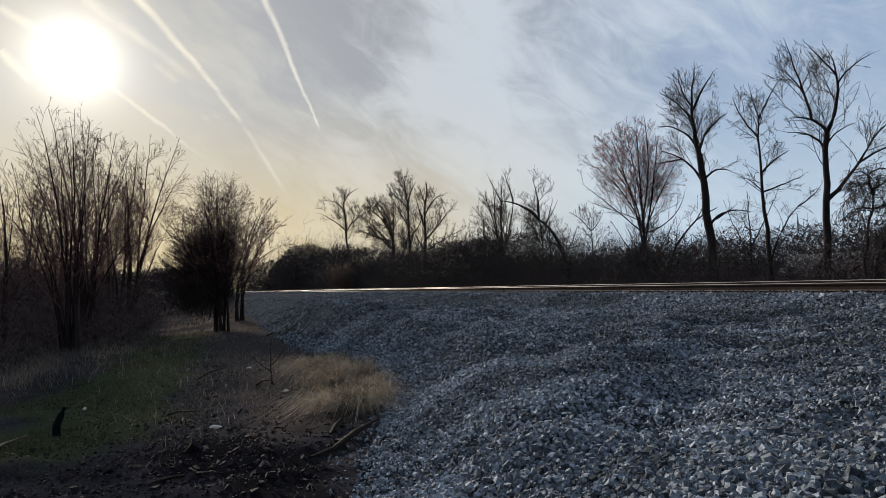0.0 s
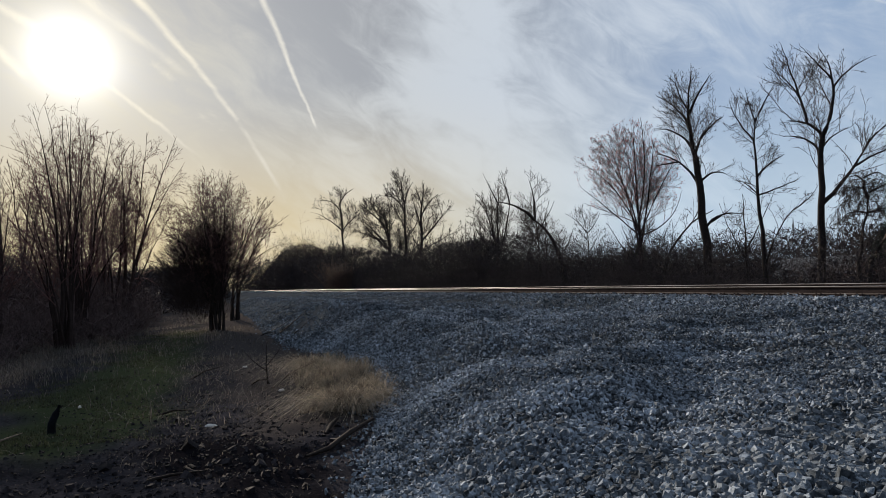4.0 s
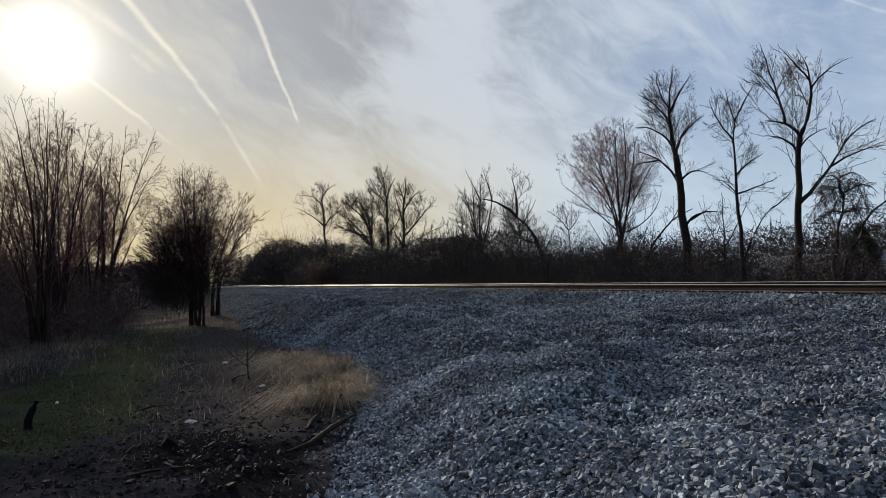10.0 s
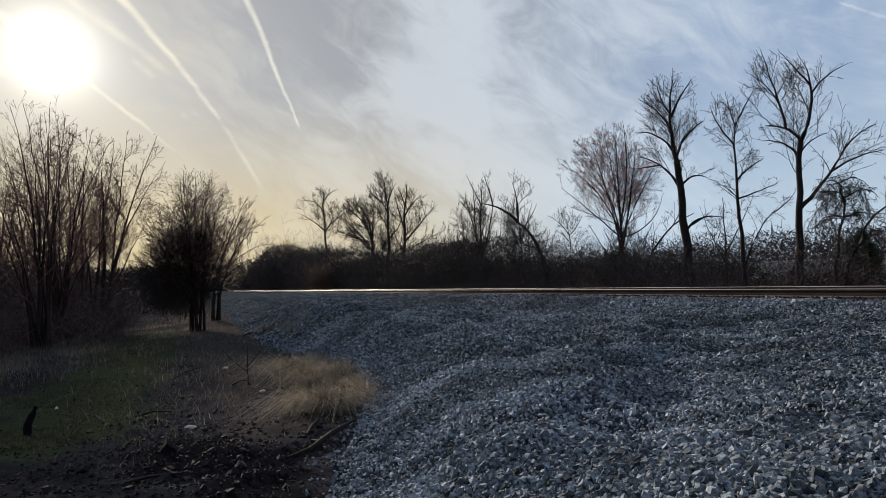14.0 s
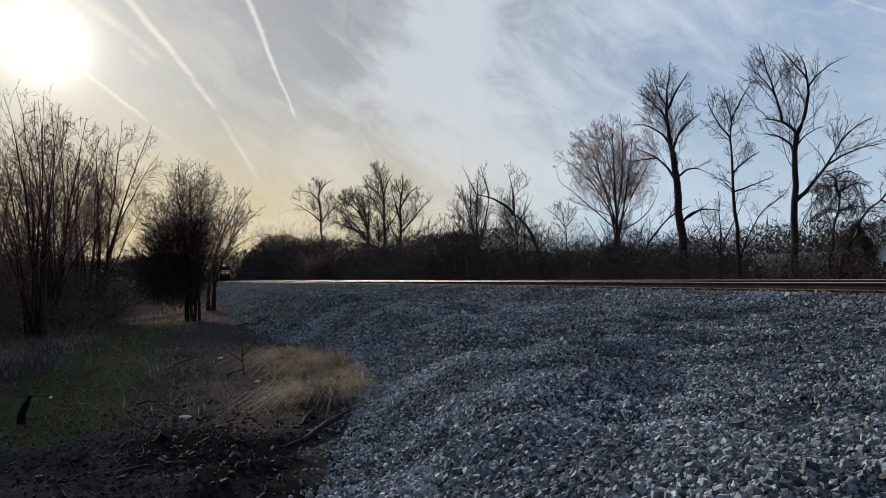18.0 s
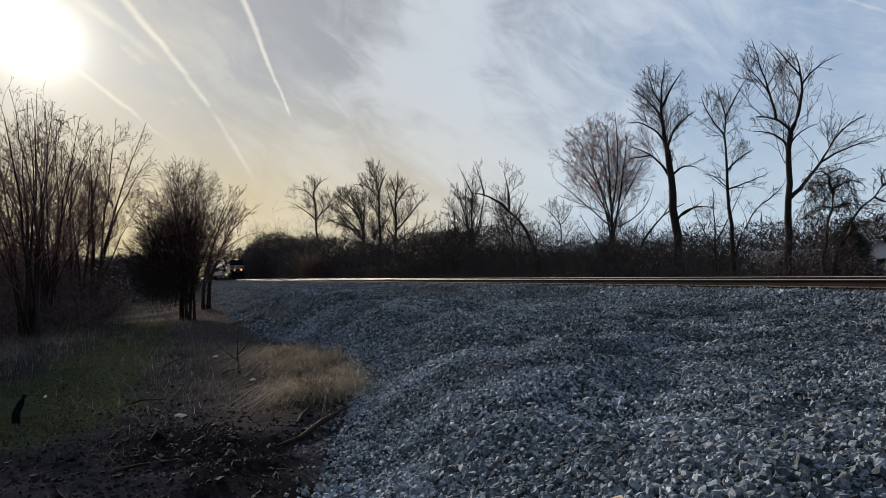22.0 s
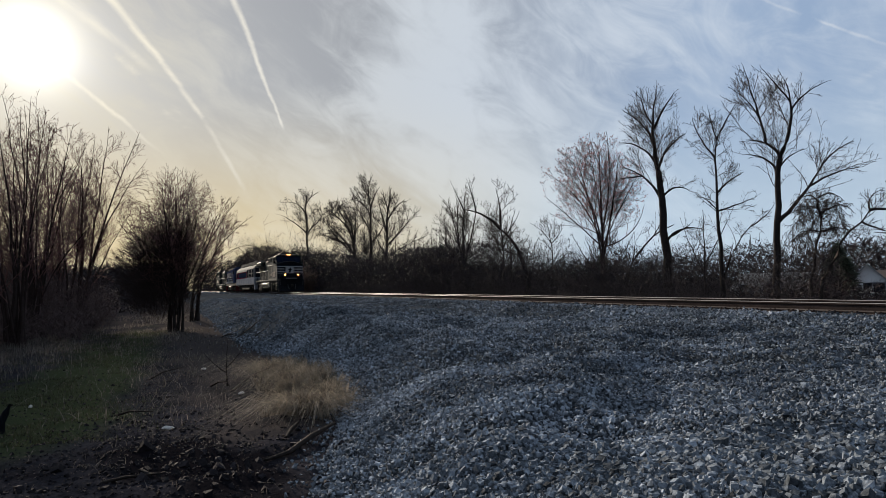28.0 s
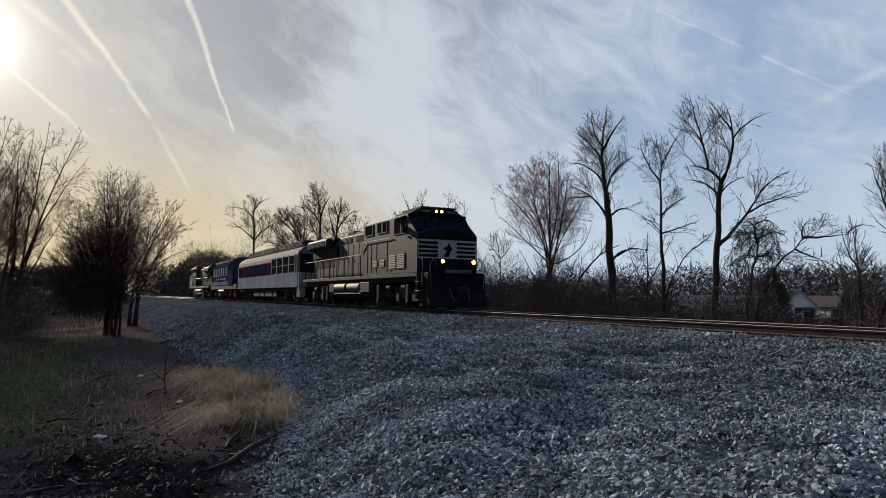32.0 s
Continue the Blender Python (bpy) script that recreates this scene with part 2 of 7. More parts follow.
UNDER = surface("grimy_running_gear", (0.034, 0.032, 0.030), (0.012, 0.011, 0.010), 0.75, grain=16, stain=2, bump=0.3, spec=0.02)
WHITE = surface("white_paint", (0.20, 0.212, 0.24), (0.13, 0.14, 0.16), 0.9, spec=0.0, grain=10, stain=0.8, bump=0.05)
STEEL = surface("dull_steel", (0.10, 0.10, 0.10), (0.05, 0.05, 0.05), 0.6, metal=0.0, grain=14, stain=1, bump=0.1, spec=0.05)
HANDRAIL = surface("worn_handrail", (0.22, 0.22, 0.215), (0.12, 0.12, 0.118), 0.5, grain=14, stain=1, bump=0.05, spec=0.2)
SILVER = surface("stainless_steel", (0.11, 0.112, 0.118), (0.06, 0.061, 0.066), 0.85, spec=0.03, metal=0.0, grain=14, stain=0.8, bump=0.05)
MAROON = surface("maroon_paint", (0.10, 0.014, 0.032), (0.06, 0.009, 0.022), 0.9, spec=0.0, grain=10, stain=0.8, bump=0.05)
BLUE = surface("blue_paint", (0.030, 0.038, 0.075), (0.018, 0.023, 0.048), 0.9, spec=0.0, grain=10, stain=0.8, bump=0.05)
RED = surface("red_paint", (0.045, 0.010, 0.012), (0.025, 0.007, 0.008), 0.6, spec=0.0, grain=10, stain=0.8, bump=0.05)
GLASS = surface("dark_window_glass", (0.012, 0.014, 0.018), (0.008, 0.009, 0.012), 0.6, grain=3, stain=0.6, bump=0, spec=0.0)
# mirrors nothing; the windshield's blue sky reflection is put into the base colour
GLASS_BLUE = surface("glass_painted_blue", (0.013, 0.020, 0.040), (0.008, 0.013, 0.026), 0.5, grain=3, stain=0.6, bump=0, spec=0.0)
LAMP_WARM = surface("headlight_lens", (0.9, 0.8, 0.6), (0.8, 0.7, 0.5), 0.2, bump=0, emit=(1.0, 0.32, 0.07), power=9.0)
# pale slat colour with the sunlight on the louvres painted in
LOUVRE_LIT = surface("sunlit_louvre", (0.30, 0.26, 0.22), (0.20, 0.175, 0.15), 0.5, metal=0.0, grain=10, stain=1, bump=0.05, spec=0.1)
COPPER = surface("rust_tinged_steel", (0.075, 0.056, 0.05), (0.035, 0.027, 0.025), 0.6, metal=0.0, grain=14, stain=1, bump=0.1, spec=0.04)
RUBBER = surface("hose_rubber", (0.03, 0.03, 0.03), (0.02, 0.02, 0.02), 0.8, grain=10, stain=2, bump=0.1)
STRIPE = surface("white_stripe_paint", (0.30, 0.31, 0.33), (0.18, 0.185, 0.20), 0.5, grain=10, stain=0.8, bump=0.05, spec=0.2)

# ---- builders ----
rng = np.random.default_rng(7)


def mesh_from(name, verts, faces, mats, slots=None, smooth=False):
    """A mesh from arrays; faces: one (n, 3) or (n, 4) array or a list of such."""
    me = bpy.data.meshes.new(name)
    verts = np.asarray(verts, np.float32).reshape(-1, 3)
    groups = [np.asarray(g, np.int32) for g in (faces if isinstance(faces, list) else [faces]) if len(g)]
    loops = np.concatenate([g.ravel() for g in groups])
    sizes = np.concatenate([np.full(len(g), g.shape[1], np.int32) for g in groups])
    starts = np.concatenate([[0], np.cumsum(sizes)[:-1]]).astype(np.int32)
    me.vertices.add(len(verts))
    me.vertices.foreach_set("co", verts.ravel())
    me.loops.add(len(loops))
    me.loops.foreach_set("vertex_index", loops)
    me.polygons.add(len(sizes))
    me.polygons.foreach_set("loop_start", starts)
    for m in (mats if isinstance(mats, (list, tuple)) else [mats]):
        me.materials.append(m)
    if slots is not None:
        me.polygons.foreach_set("material_index", np.asarray(slots, np.int32))
    me.polygons.foreach_set("use_smooth", np.full(len(sizes), bool(smooth)))
    me.update(calc_edges=True)
    return me


def under(ob, parent, label=""):
    ob.parent = parent
    if label:
        ob["label"] = label
    return ob


def part(name, bm, material, parent, label=""):
    """Links a bmesh as one mesh object under a thing or a part."""
    me = bpy.data.meshes.new(name)
    bm.to_mesh(me)
    bm.free()
    for m in (material if isinstance(material, (list, tuple)) else [material]):
        me.materials.append(m)
    return under(new(name, me), parent, label)


def box(bm, x0, x1, y0, y1, z0, z1, bevel=0.0, slot=0):
    """A box with bevelled edges, added to bm."""
    vs = [bm.verts.new((x, y, z)) for z in (z0, z1) for x, y in ((x0, y0), (x1, y0), (x1, y1), (x0, y1))]
    fs = [bm.faces.new([vs[i] for i in q]) for q in ((3, 2, 1, 0), (4, 5, 6, 7), (0, 1, 5, 4), (1, 2, 6, 5), (2, 3, 7, 6), (3, 0, 4, 7))]
    for f in fs:
        f.material_index = slot
    if bevel:
        edges = list({e for f in fs for e in f.edges})
        bmesh.ops.bevel(bm, geom=edges, offset=bevel, segments=1, affect="EDGES")
    return bm


def prism(bm, outline, lo, hi, axis="y", bevel=0.0, slot=0):
    """Extrudes an outline (list of pairs) along an axis from lo to hi."""
    def at(p, d):
        return {"x": (d, p[0], p[1]), "y": (p[0], d, p[1]), "z": (p[0], p[1], d)}[axis]
    a = [bm.verts.new(at(p, lo)) for p in outline]
    b = [bm.verts.new(at(p, hi)) for p in outline]
    n = len(outline)
    fs = [bm.faces.new(a), bm.faces.new(b[::-1])]
    fs += [bm.faces.new((a[i], b[i], b[(i + 1) % n], a[(i + 1) % n])) for i in range(n)]
    bmesh.ops.recalc_face_normals(bm, faces=fs)
    for f in fs:
        f.material_index = slot
    if bevel:
        bmesh.ops.bevel(bm, geom=list({e for f in fs for e in f.edges}), offset=bevel, segments=1, affect="EDGES")
    return bm


def rod(bm, a, b, r, sides=8, r2=None, slot=0):
    """A round bar from a to b."""
    a, b = Vector(a), Vector(b)
    d = b - a
    got = bmesh.ops.create_cone(bm, cap_ends=True, segments=sides, radius1=r, radius2=r if r2 is None else r2, depth=d.length,
                                matrix=Matrix.Translation((a + b) / 2) @ d.to_track_quat("Z", "Y").to_matrix().to_4x4())
    for v in got["verts"]:
        for f in v.link_faces:
            f.material_index = slot
    return bm


def tubes(branches, sides=4):
    """Vertices and quads of tapered tubes along polylines; branches: (points, radii)."""
    by_len = {}
    for pts, rad in branches:
        by_len.setdefault(len(pts), []).append((pts, rad))
    vs, fs, base = [], [], 0
    ang = np.arange(sides) * 2 * np.pi / sides
    for n, group in by_len.items():
        p = np.array([g[0] for g in group], np.float64)          # b, n, 3
        r = np.array([g[1] for g in group], np.float64)          # b, n
        t = np.gradient(p, axis=1)
        t /= np.linalg.norm(t, axis=2, keepdims=True) + 1e-9
        ref = np.where(np.abs(t[..., 2:3]) < 0.9, np.array([0, 0, 1.0]), np.array([1.0, 0, 0]))
        u = np.cross(t, ref)
        u /= np.linalg.norm(u, axis=2, keepdims=True) + 1e-9
        v = np.cross(t, u)
        ring = p[:, :, None] + r[:, :, None, None] * (np.cos(ang)[:, None] * u[:, :, None] + np.sin(ang)[:, None] * v[:, :, None])
        b = len(group)
        vs.append(ring.reshape(-1, 3))
        idx = base + np.arange(b * n * sides).reshape(b, n, sides)
        lo, hi = idx[:, :-1], idx[:, 1:]
        q = np.stack([lo, np.roll(lo, -1, 2), np.roll(hi, -1, 2), hi], -1).reshape(-1, 4)
        fs.append(q)
        base += b * n * sides
    return np.concatenate(vs), np.concatenate(fs)


def track_y(x):
    """The track's centre line: a very flat curve."""
    return 13.615 - 0.0000903 * (x + 7.785) ** 2


def track_turn(x):
    return math.atan(-2 * 0.0000903 * (x + 7.785))


def ripple(x, y, scale, seed):
    """Smooth value noise in -1..1 for arrays."""
    x, y = np.asarray(x) / scale + seed * 17.3, np.asarray(y) / scale - seed * 9.1
    xi, yi = np.floor(x), np.floor(y)
    fx, fy = x - xi, y - yi
    fx, fy = fx * fx * (3 - 2 * fx), fy * fy * (3 - 2 * fy)

    def h(a, b):
        v = np.sin(a * 127.1 + b * 311.7 + seed * 74.7) * 43758.5453
        return (v - np.floor(v)) * 2 - 1
    return (h(xi, yi) * (1 - fx) + h(xi + 1, yi) * fx) * (1 - fy) + (h(xi, yi + 1) * (1 - fx) + h(xi + 1, yi + 1) * fx) * fy


def toe_y(x):
    """Where the gravel bank meets the soil."""
    return np.interp(x, [-600, -60, -37, -22.6, -17, -12, -9, -6.7, -4.8, -3, 0, 40], [2.0, 2.0, 2.0, 1.75, 2.3, 2.5, 2.3, 1.6, 0.95, 0.55, 0.45, 0.45])


def smooth(a, b, v):
    k = np.clip((v - a) / (b - a), 0, 1)
    return k * k * (3 - 2 * k)


def ground_z(x, y):
    """Height of the ground: ditch, gravel bank and pad, ballast shoulder, the far side."""
    x, y = np.asarray(x, float), np.asarray(y, float)
    d = track_y(x) - y
    toe = toe_y(x)
    soil = -1.05 + 0.05 * ripple(x, y, 1.1, 1) + 0.08 * ripple(x, y, 4.0, 2) - 0.10 * smooth(-3, -12, y) + 0.02 * ripple(x, y, 0.35, 3)
    churned = smooth(-10.5, -8.0, x) * smooth(-3.2, -1.6, y)
    soil = soil + churned * (0.035 * ripple(x, y, 0.24, 13) + 0.03 * np.abs(ripple(x, y, 0.5, 14)))
    pad = -0.52 + 0.06 * ripple(x, y, 1.9, 4) + 0.06 * ripple(x, y, 0.65, 5) + 0.12 * np.exp(-((y - toe - 2.2) / 0.8) ** 2) * smooth(-7.0, -11.0, x)
    pad = pad + 0.04 * ripple(x, y, 0.33, 17) + 0.085 * np.sin((x * 0.75 + y * 0.66) * 2.1 + 1.2 * ripple(x, y, 2.0, 6)) * smooth(2.5, 4.0, y - toe + 2.0) * smooth(10.5, 7.0, y)
    near = soil + (pad - soil) * smooth(-0.15, 1.75, y - toe)
    near = near + 0.30 * np.exp(-((x + 21.5) / 3.6) ** 2) * smooth(0.3, 1.6, y - toe) * smooth(5.5, 2.5, y - toe)
    near = near + (-0.24 - near) * smooth(3.4, 1.7, d)
    far = -1.3 + 0.1 * ripple(x, y, 5.0, 7) - 0.8 * smooth(-12, -50, d)
    far = far + (-0.24 - far) * smooth(-4.6, -1.8, d)
    return np.where(d > 0, near, far)

# ---- ground ----
def build_ground():
    def steps(fine, lo, hi, step, far):
        """Even steps between lo and hi that widen outwards."""
        mid = np.arange(lo, hi, step)
        out = [hi]
        while out[-1] < far[1]:
            out.append(out[-1] + max(step, 0.12 * (out[-1] - hi) + step))
        back = [lo]
        while back[-1] > far[0]:
            back.append(back[-1] - max(step, 0.05 * (lo - back[-1]) + step))
        return np.array(back[:0:-1] + list(mid) + out)
    xs = steps(0, -13, 0, 0.12, (-2500, 1500))
    ys = steps(0, -3.0, 10, 0.12, (-2500, 2500))
    gx, gy = np.meshgrid(xs, ys, indexing="ij")
    gz = ground_z(gx, gy)
    nx, ny = gx.shape
    idx = np.arange(nx * ny).reshape(nx, ny)
    q = np.stack([idx[:-1, :-1], idx[1:, :-1], idx[1:, 1:], idx[:-1, 1:]], -1).reshape(-1, 4)
    cx, cy = gx.ravel()[q].mean(1), gy.ravel()[q].mean(1)
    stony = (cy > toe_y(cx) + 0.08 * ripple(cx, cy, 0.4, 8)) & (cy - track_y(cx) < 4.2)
    me = mesh_from("ground", np.stack([gx, gy, gz], -1), q, [SOIL, GRAVEL_SHADED], stony.astype(int), smooth=True)
    # what grows on the soil: green, straw
    green = smooth(0.25, 0.75, np.exp(-((gy + 1.9 + 0.03 * gx) / 1.1) ** 2) * smooth(-6.5, -9, gx) * smooth(-40, -20, gx) + 0.25 * ripple(gx, gy, 0.8, 11))
    dry = smooth(0.3, 0.7, smooth(-0.3, -1.0, gy - 1.5) * 0.2 + np.exp(-((gy - 1.5) / 1.1) ** 2) * smooth(-6.5, -8, gx) + 0.3 * smooth(-14, -25, gx) + 0.25 * ripple(gx, gy, 0.6, 12))
    dry = np.maximum(dry, smooth(-3.0, -5.0, gy))
    dry = np.where(gy - track_y(gx) > 4, 0.8, dry)
    wet = smooth(0.35, 0.75, np.exp(-((gx + 6.3) / 1.7) ** 2 - ((gy - 0.1 - 0.22 * (gx + 6.3)) / 0.85) ** 2) + 0.35 * ripple(gx, gy, 0.5, 15) + 0.2 * ripple(gx, gy, 0.2, 16))
    att = me.attributes.new("cover", "FLOAT_COLOR", "POINT")
    att.data.foreach_set("color", np.stack([green, dry, wet, 0 * green + 1], -1).astype(np.float32).ravel())
    return tagged(new("ground", me), "dark trampled soil with grass patches and a grey gravel pad", "ground", kind="structure")


def soil_material():
    mat = surface("soil", (0.034, 0.033, 0.039), (0.010, 0.010, 0.012), 0.95, grain=22, stain=1.4, bump=0.9, spec=0.0)
    tree = mat.node_tree
    add, link = nodes_of(tree)
    shader = tree.nodes["Principled BSDF"]
    col = shader.inputs["Base Color"].links[0].from_socket
    cover = add("ShaderNodeAttribute", attribute_name="cover")
    split = add("ShaderNodeSeparateColor")
    link(cover.outputs["Color"], split.inputs[0])
    grass = add("ShaderNodeMix", data_type="RGBA")
    grass.inputs[7].default_value = (0.032, 0.040, 0.022, 1)
    straw = add("ShaderNodeMix", data_type="RGBA")
    straw.inputs[7].default_value = (0.044, 0.039, 0.038, 1)
    link(split.outputs[1], straw.inputs[0])
    link(col, straw.inputs[6])
    link(split.outputs[0], grass.inputs[0])
    link(straw.outputs[2], grass.inputs[6])
    mud = add("ShaderNodeMix", data_type="RGBA")
    mud.inputs[7].default_value = (0.007, 0.0065, 0.008, 1)
    link(split.outputs[2], mud.inputs[0])
    link(grass.outputs[2], mud.inputs[6])
    link(mud.outputs[2], shader.inputs["Base Color"])
    return mat


SOIL = soil_material()
build_ground()


# ---- track ----
def build_track():
    track = tagged(new("railway_track"), "single railway track with rusty steel rails on grey ballast", "railway track", kind="structure")
    xs = np.concatenate([np.arange(40, -80, -1.0), np.arange(-80, -561, -4.0)])
    yc = track_y(xs)
    turn = np.arctan(-2 * 0.0000903 * (xs + 7.785))
    prof = np.array([(-0.076, -0.186), (0.076, -0.186), (0.076, -0.174), (0.012, -0.150), (0.010, -0.055), (0.036, -0.040), (0.036, -0.010),
                     (0.028, 0.0), (-0.028, 0.0), (-0.036, -0.010), (-0.036, -0.040), (-0.010, -0.055), (-0.012, -0.150), (-0.076, -0.174)])
    n, k = len(xs), len(prof)
    idx = np.arange(n * k).reshape(n, k)
    q = np.stack([idx[:-1], np.roll(idx[:-1], -1, 1), np.roll(idx[1:], -1, 1), idx[1:]], -1).reshape(-1, 4)
    slots = np.tile(np.isin(np.arange(k), (6, 7, 8)) + 2 * np.isin(np.arange(k), (2, 12)), n - 1)
    for side in (-1, 1):
        off = side * 0.7525 + prof[:, 0]
        v = np.stack([xs[:, None] - np.sin(turn)[:, None] * off, yc[:, None] + np.cos(turn)[:, None] * off, np.broadcast_to(prof[:, 1], (n, k))], -1)
        under(new("rail", mesh_from("rail", v, q, [RAIL_SIDE, RAIL_TOP, RAIL_FOOT_LIT], slots)), track, "steel rail with a polished head and rusty web")
    # sleepers, plates and spikes near the camera
    bm = box(bmesh.new(), -0.115, 0.115, -1.3, 1.3, -0.39, -0.202, 0.012)
    tie_me = bpy.data.meshes.new("sleeper")
    bm.to_mesh(tie_me)
    bm.free()
    tie_me.materials.append(TIE)
    bm = box(bmesh.new(), -0.10, 0.10, -0.18, 0.18, -0.202, -0.185, 0.004)
    for sx in (-0.06, 0.06):
        for sy in (-0.095, 0.095):
            box(bm, sx - 0.012, sx + 0.012, sy - 0.02, sy + 0.02, -0.186, -0.155, 0.004)
    plate_me = bpy.data.meshes.new("tie_plate")
    bm.to_mesh(plate_me)
    bm.free()
    plate_me.materials.append(RAIL_SIDE)
    x, i = 4.0, 0
    while x > -140:
        tie = under(new("sleeper", tie_me), track)
        tie.matrix_basis = pose(x, track_y(x), 0, 0, 0, math.degrees(track_turn(x)) + rng.normal(0, 0.5))
        if x > -60:
            for side in (-1, 1):
                pl = under(new("tie_plate", plate_me), tie)
                pl.matrix_basis = pose(0, side * 0.7525, 0)
        x -= 0.495
        i += 1
    return track


build_track()


# ---- crushed stone ----
def stone_shapes(count, points):
    shapes = []
    for i in range(count):
        bm = bmesh.new()
        if points >= 8:          # blocky: jittered corners
            p = np.array([(x, y, z) for x in (-0.6, 0.6) for y in (-0.6, 0.6) for z in (-0.6, 0.6)]) + rng.normal(size=(8, 3)) * 0.12
            p = np.concatenate([p, np.clip(rng.normal(size=(points - 8, 3)), -1, 1) * 0.62])
        else:                    # simpler: jittered poles
            p = np.concatenate([np.eye(3), -np.eye(3)])[:points] * 0.85 + rng.normal(size=(points, 3)) * 0.32
        p *= np.array([1.0, 0.75 + 0.25 * rng.random(), 0.68 + 0.35 * rng.random()])
        for c in p:
            bm.verts.new(c)
        got = bmesh.ops.convex_hull(bm, input=bm.verts)
        bmesh.ops.delete(bm, geom=[v for v in bm.verts if not v.link_faces], context="VERTS")
        bmesh.ops.triangulate(bm, faces=bm.faces)
        bm.verts.index_update()
        shapes.append((np.array([v.co[:] for v in bm.verts]), np.array([[v.index for v in f.verts] for f in bm.faces])))
        bm.free()
    return shapes


def scatter_stones(name, places, sizes, label, lift=0.36, points=9, kinds=16):
    """One loose heap of stones at the given places."""
    shapes = stone_shapes(kinds, points)
    n = len(places)
    # random turns
    qn = rng.normal(size=(n, 4))
    flat = rng.random(n) < 0.12
    qn[flat, 1:3] *= 0.3
    qn /= np.linalg.norm(qn, axis=1, keepdims=True)
    w, x, y, z = qn.T
    rot = np.stack([1 - 2 * (y * y + z * z), 2 * (x * y - w * z), 2 * (x * z + w * y), 2 * (x * y + w * z), 1 - 2 * (x * x + z * z), 2 * (y * z - w * x),
                    2 * (x * z - w * y), 2 * (y * z + w * x), 1 - 2 * (x * x + y * y)], -1).reshape(n, 3, 3)
    kind = rng.integers(0, kinds, n)
    vs, fs, base = [], [], 0
    for k, (sv, sf) in enumerate(shapes):
        sel = np.where(kind == k)[0]
        if not len(sel):
            continue
        v = np.einsum("nij,vj->nvi", rot[sel], sv) * (sizes[sel] * 0.5)[:, None, None] + places[sel][:, None]
        v[..., 2] += (sizes[sel] * lift)[:, None]
        vs.append(v.reshape(-1, 3))
        fs.append((sf[None] + (base + np.arange(len(sel)) * len(sv))[:, None, None]).reshape(-1, 3))
        base += len(sel) * len(sv)
    ob = new(name, mesh_from(name, np.concatenate(vs), np.concatenate(fs), STONE))
    return tagged(ob, label, "gravel", kind="stuff")


def gravel_places(count, near, far, spread, lo_angle=28.0, hi_angle=112.0):
    """Places on the gravel inside a fan in front of the camera's stand."""
    r = near + (far - near) * rng.random(count) ** spread
    a = np.radians(lo_angle + (hi_angle - lo_angle) * rng.random(count))
    x, y = -np.sin(a) * r, np.cos(a) * r
    keep = (y > toe_y(x) - 0.12 + 0.25 * rng.normal(size=count) * (rng.random(count) < 0.25)) & (track_y(x) - y > 1.0)
    x, y = x[keep], y[keep]
    return np.stack([x, y, ground_z(x, y)], -1)


def stones(name, count, near, far, spread, size, points, kinds, lo=28.0, hi=112.0, label="loose angular grey-blue crushed stone covering the pad"):
    p = gravel_places(count, near, far, spread, lo, hi)
    return scatter_stones(name, p, size * np.exp(0.26 * rng.normal(size=len(p))), label, points=points, kinds=kinds)


stones("ballast_stones", 30000, 1.8, 4.9, 0.64, 0.038, 9, 32, 26, 84)
stones("ballast_stones", 74000, 4.7, 9.2, 0.66, 0.035, 6, 24, 28, 82)
stones("ballast_stones", 108000, 9.0, 20.0, 0.74, 0.046, 5, 12, 28, 86)
stones("ballast_stones", 62000, 18.0, 70.0, 1.25, 0.072, 5, 8, 50, 92, "grey crushed stone along the track")


def stones_around(count):
    """The pad goes on beside and behind the camera's stand."""
    x, y = -1.5 + 20 * rng.random(count), 0.6 + 10.5 * rng.random(count)
    keep = np.degrees(np.arctan2(-x, y)) < 28.5
    x, y = x[keep], y[keep]
    pts = np.stack([x, y, ground_z(x, y)], -1)
    return scatter_stones("ballast_stones", pts, 0.10 * np.exp(0.26 * rng.normal(size=len(pts))), "loose angular grey-blue crushed stone covering the pad", points=5, kinds=8)


stones_around(16000)


def bed_places(n, x0, x1):
    """Stones between and beside the rails."""
    x = x0 + (x1 - x0) * rng.random(n)
    d = -1.9 + 4.6 * rng.random(n)
    y = track_y(x) - d
    keep = np.abs(np.abs(d) - 0.7525) > 0.12
    x, y = x[keep], y[keep]
    return np.stack([x, y, ground_z(x, y)], -1)


p = np.concatenate([bed_places(12000, -60, 2), bed_places(9000, -260, -60)])
scatter_stones("ballast_stones", p, 0.085 * np.exp(0.25 * rng.normal(size=len(p))) * np.interp(p[:, 0], [-260, -60, 0], [2.0, 1.2, 0.75]),
               "grey crushed stone between and beside the rails", points=5, kinds=8)

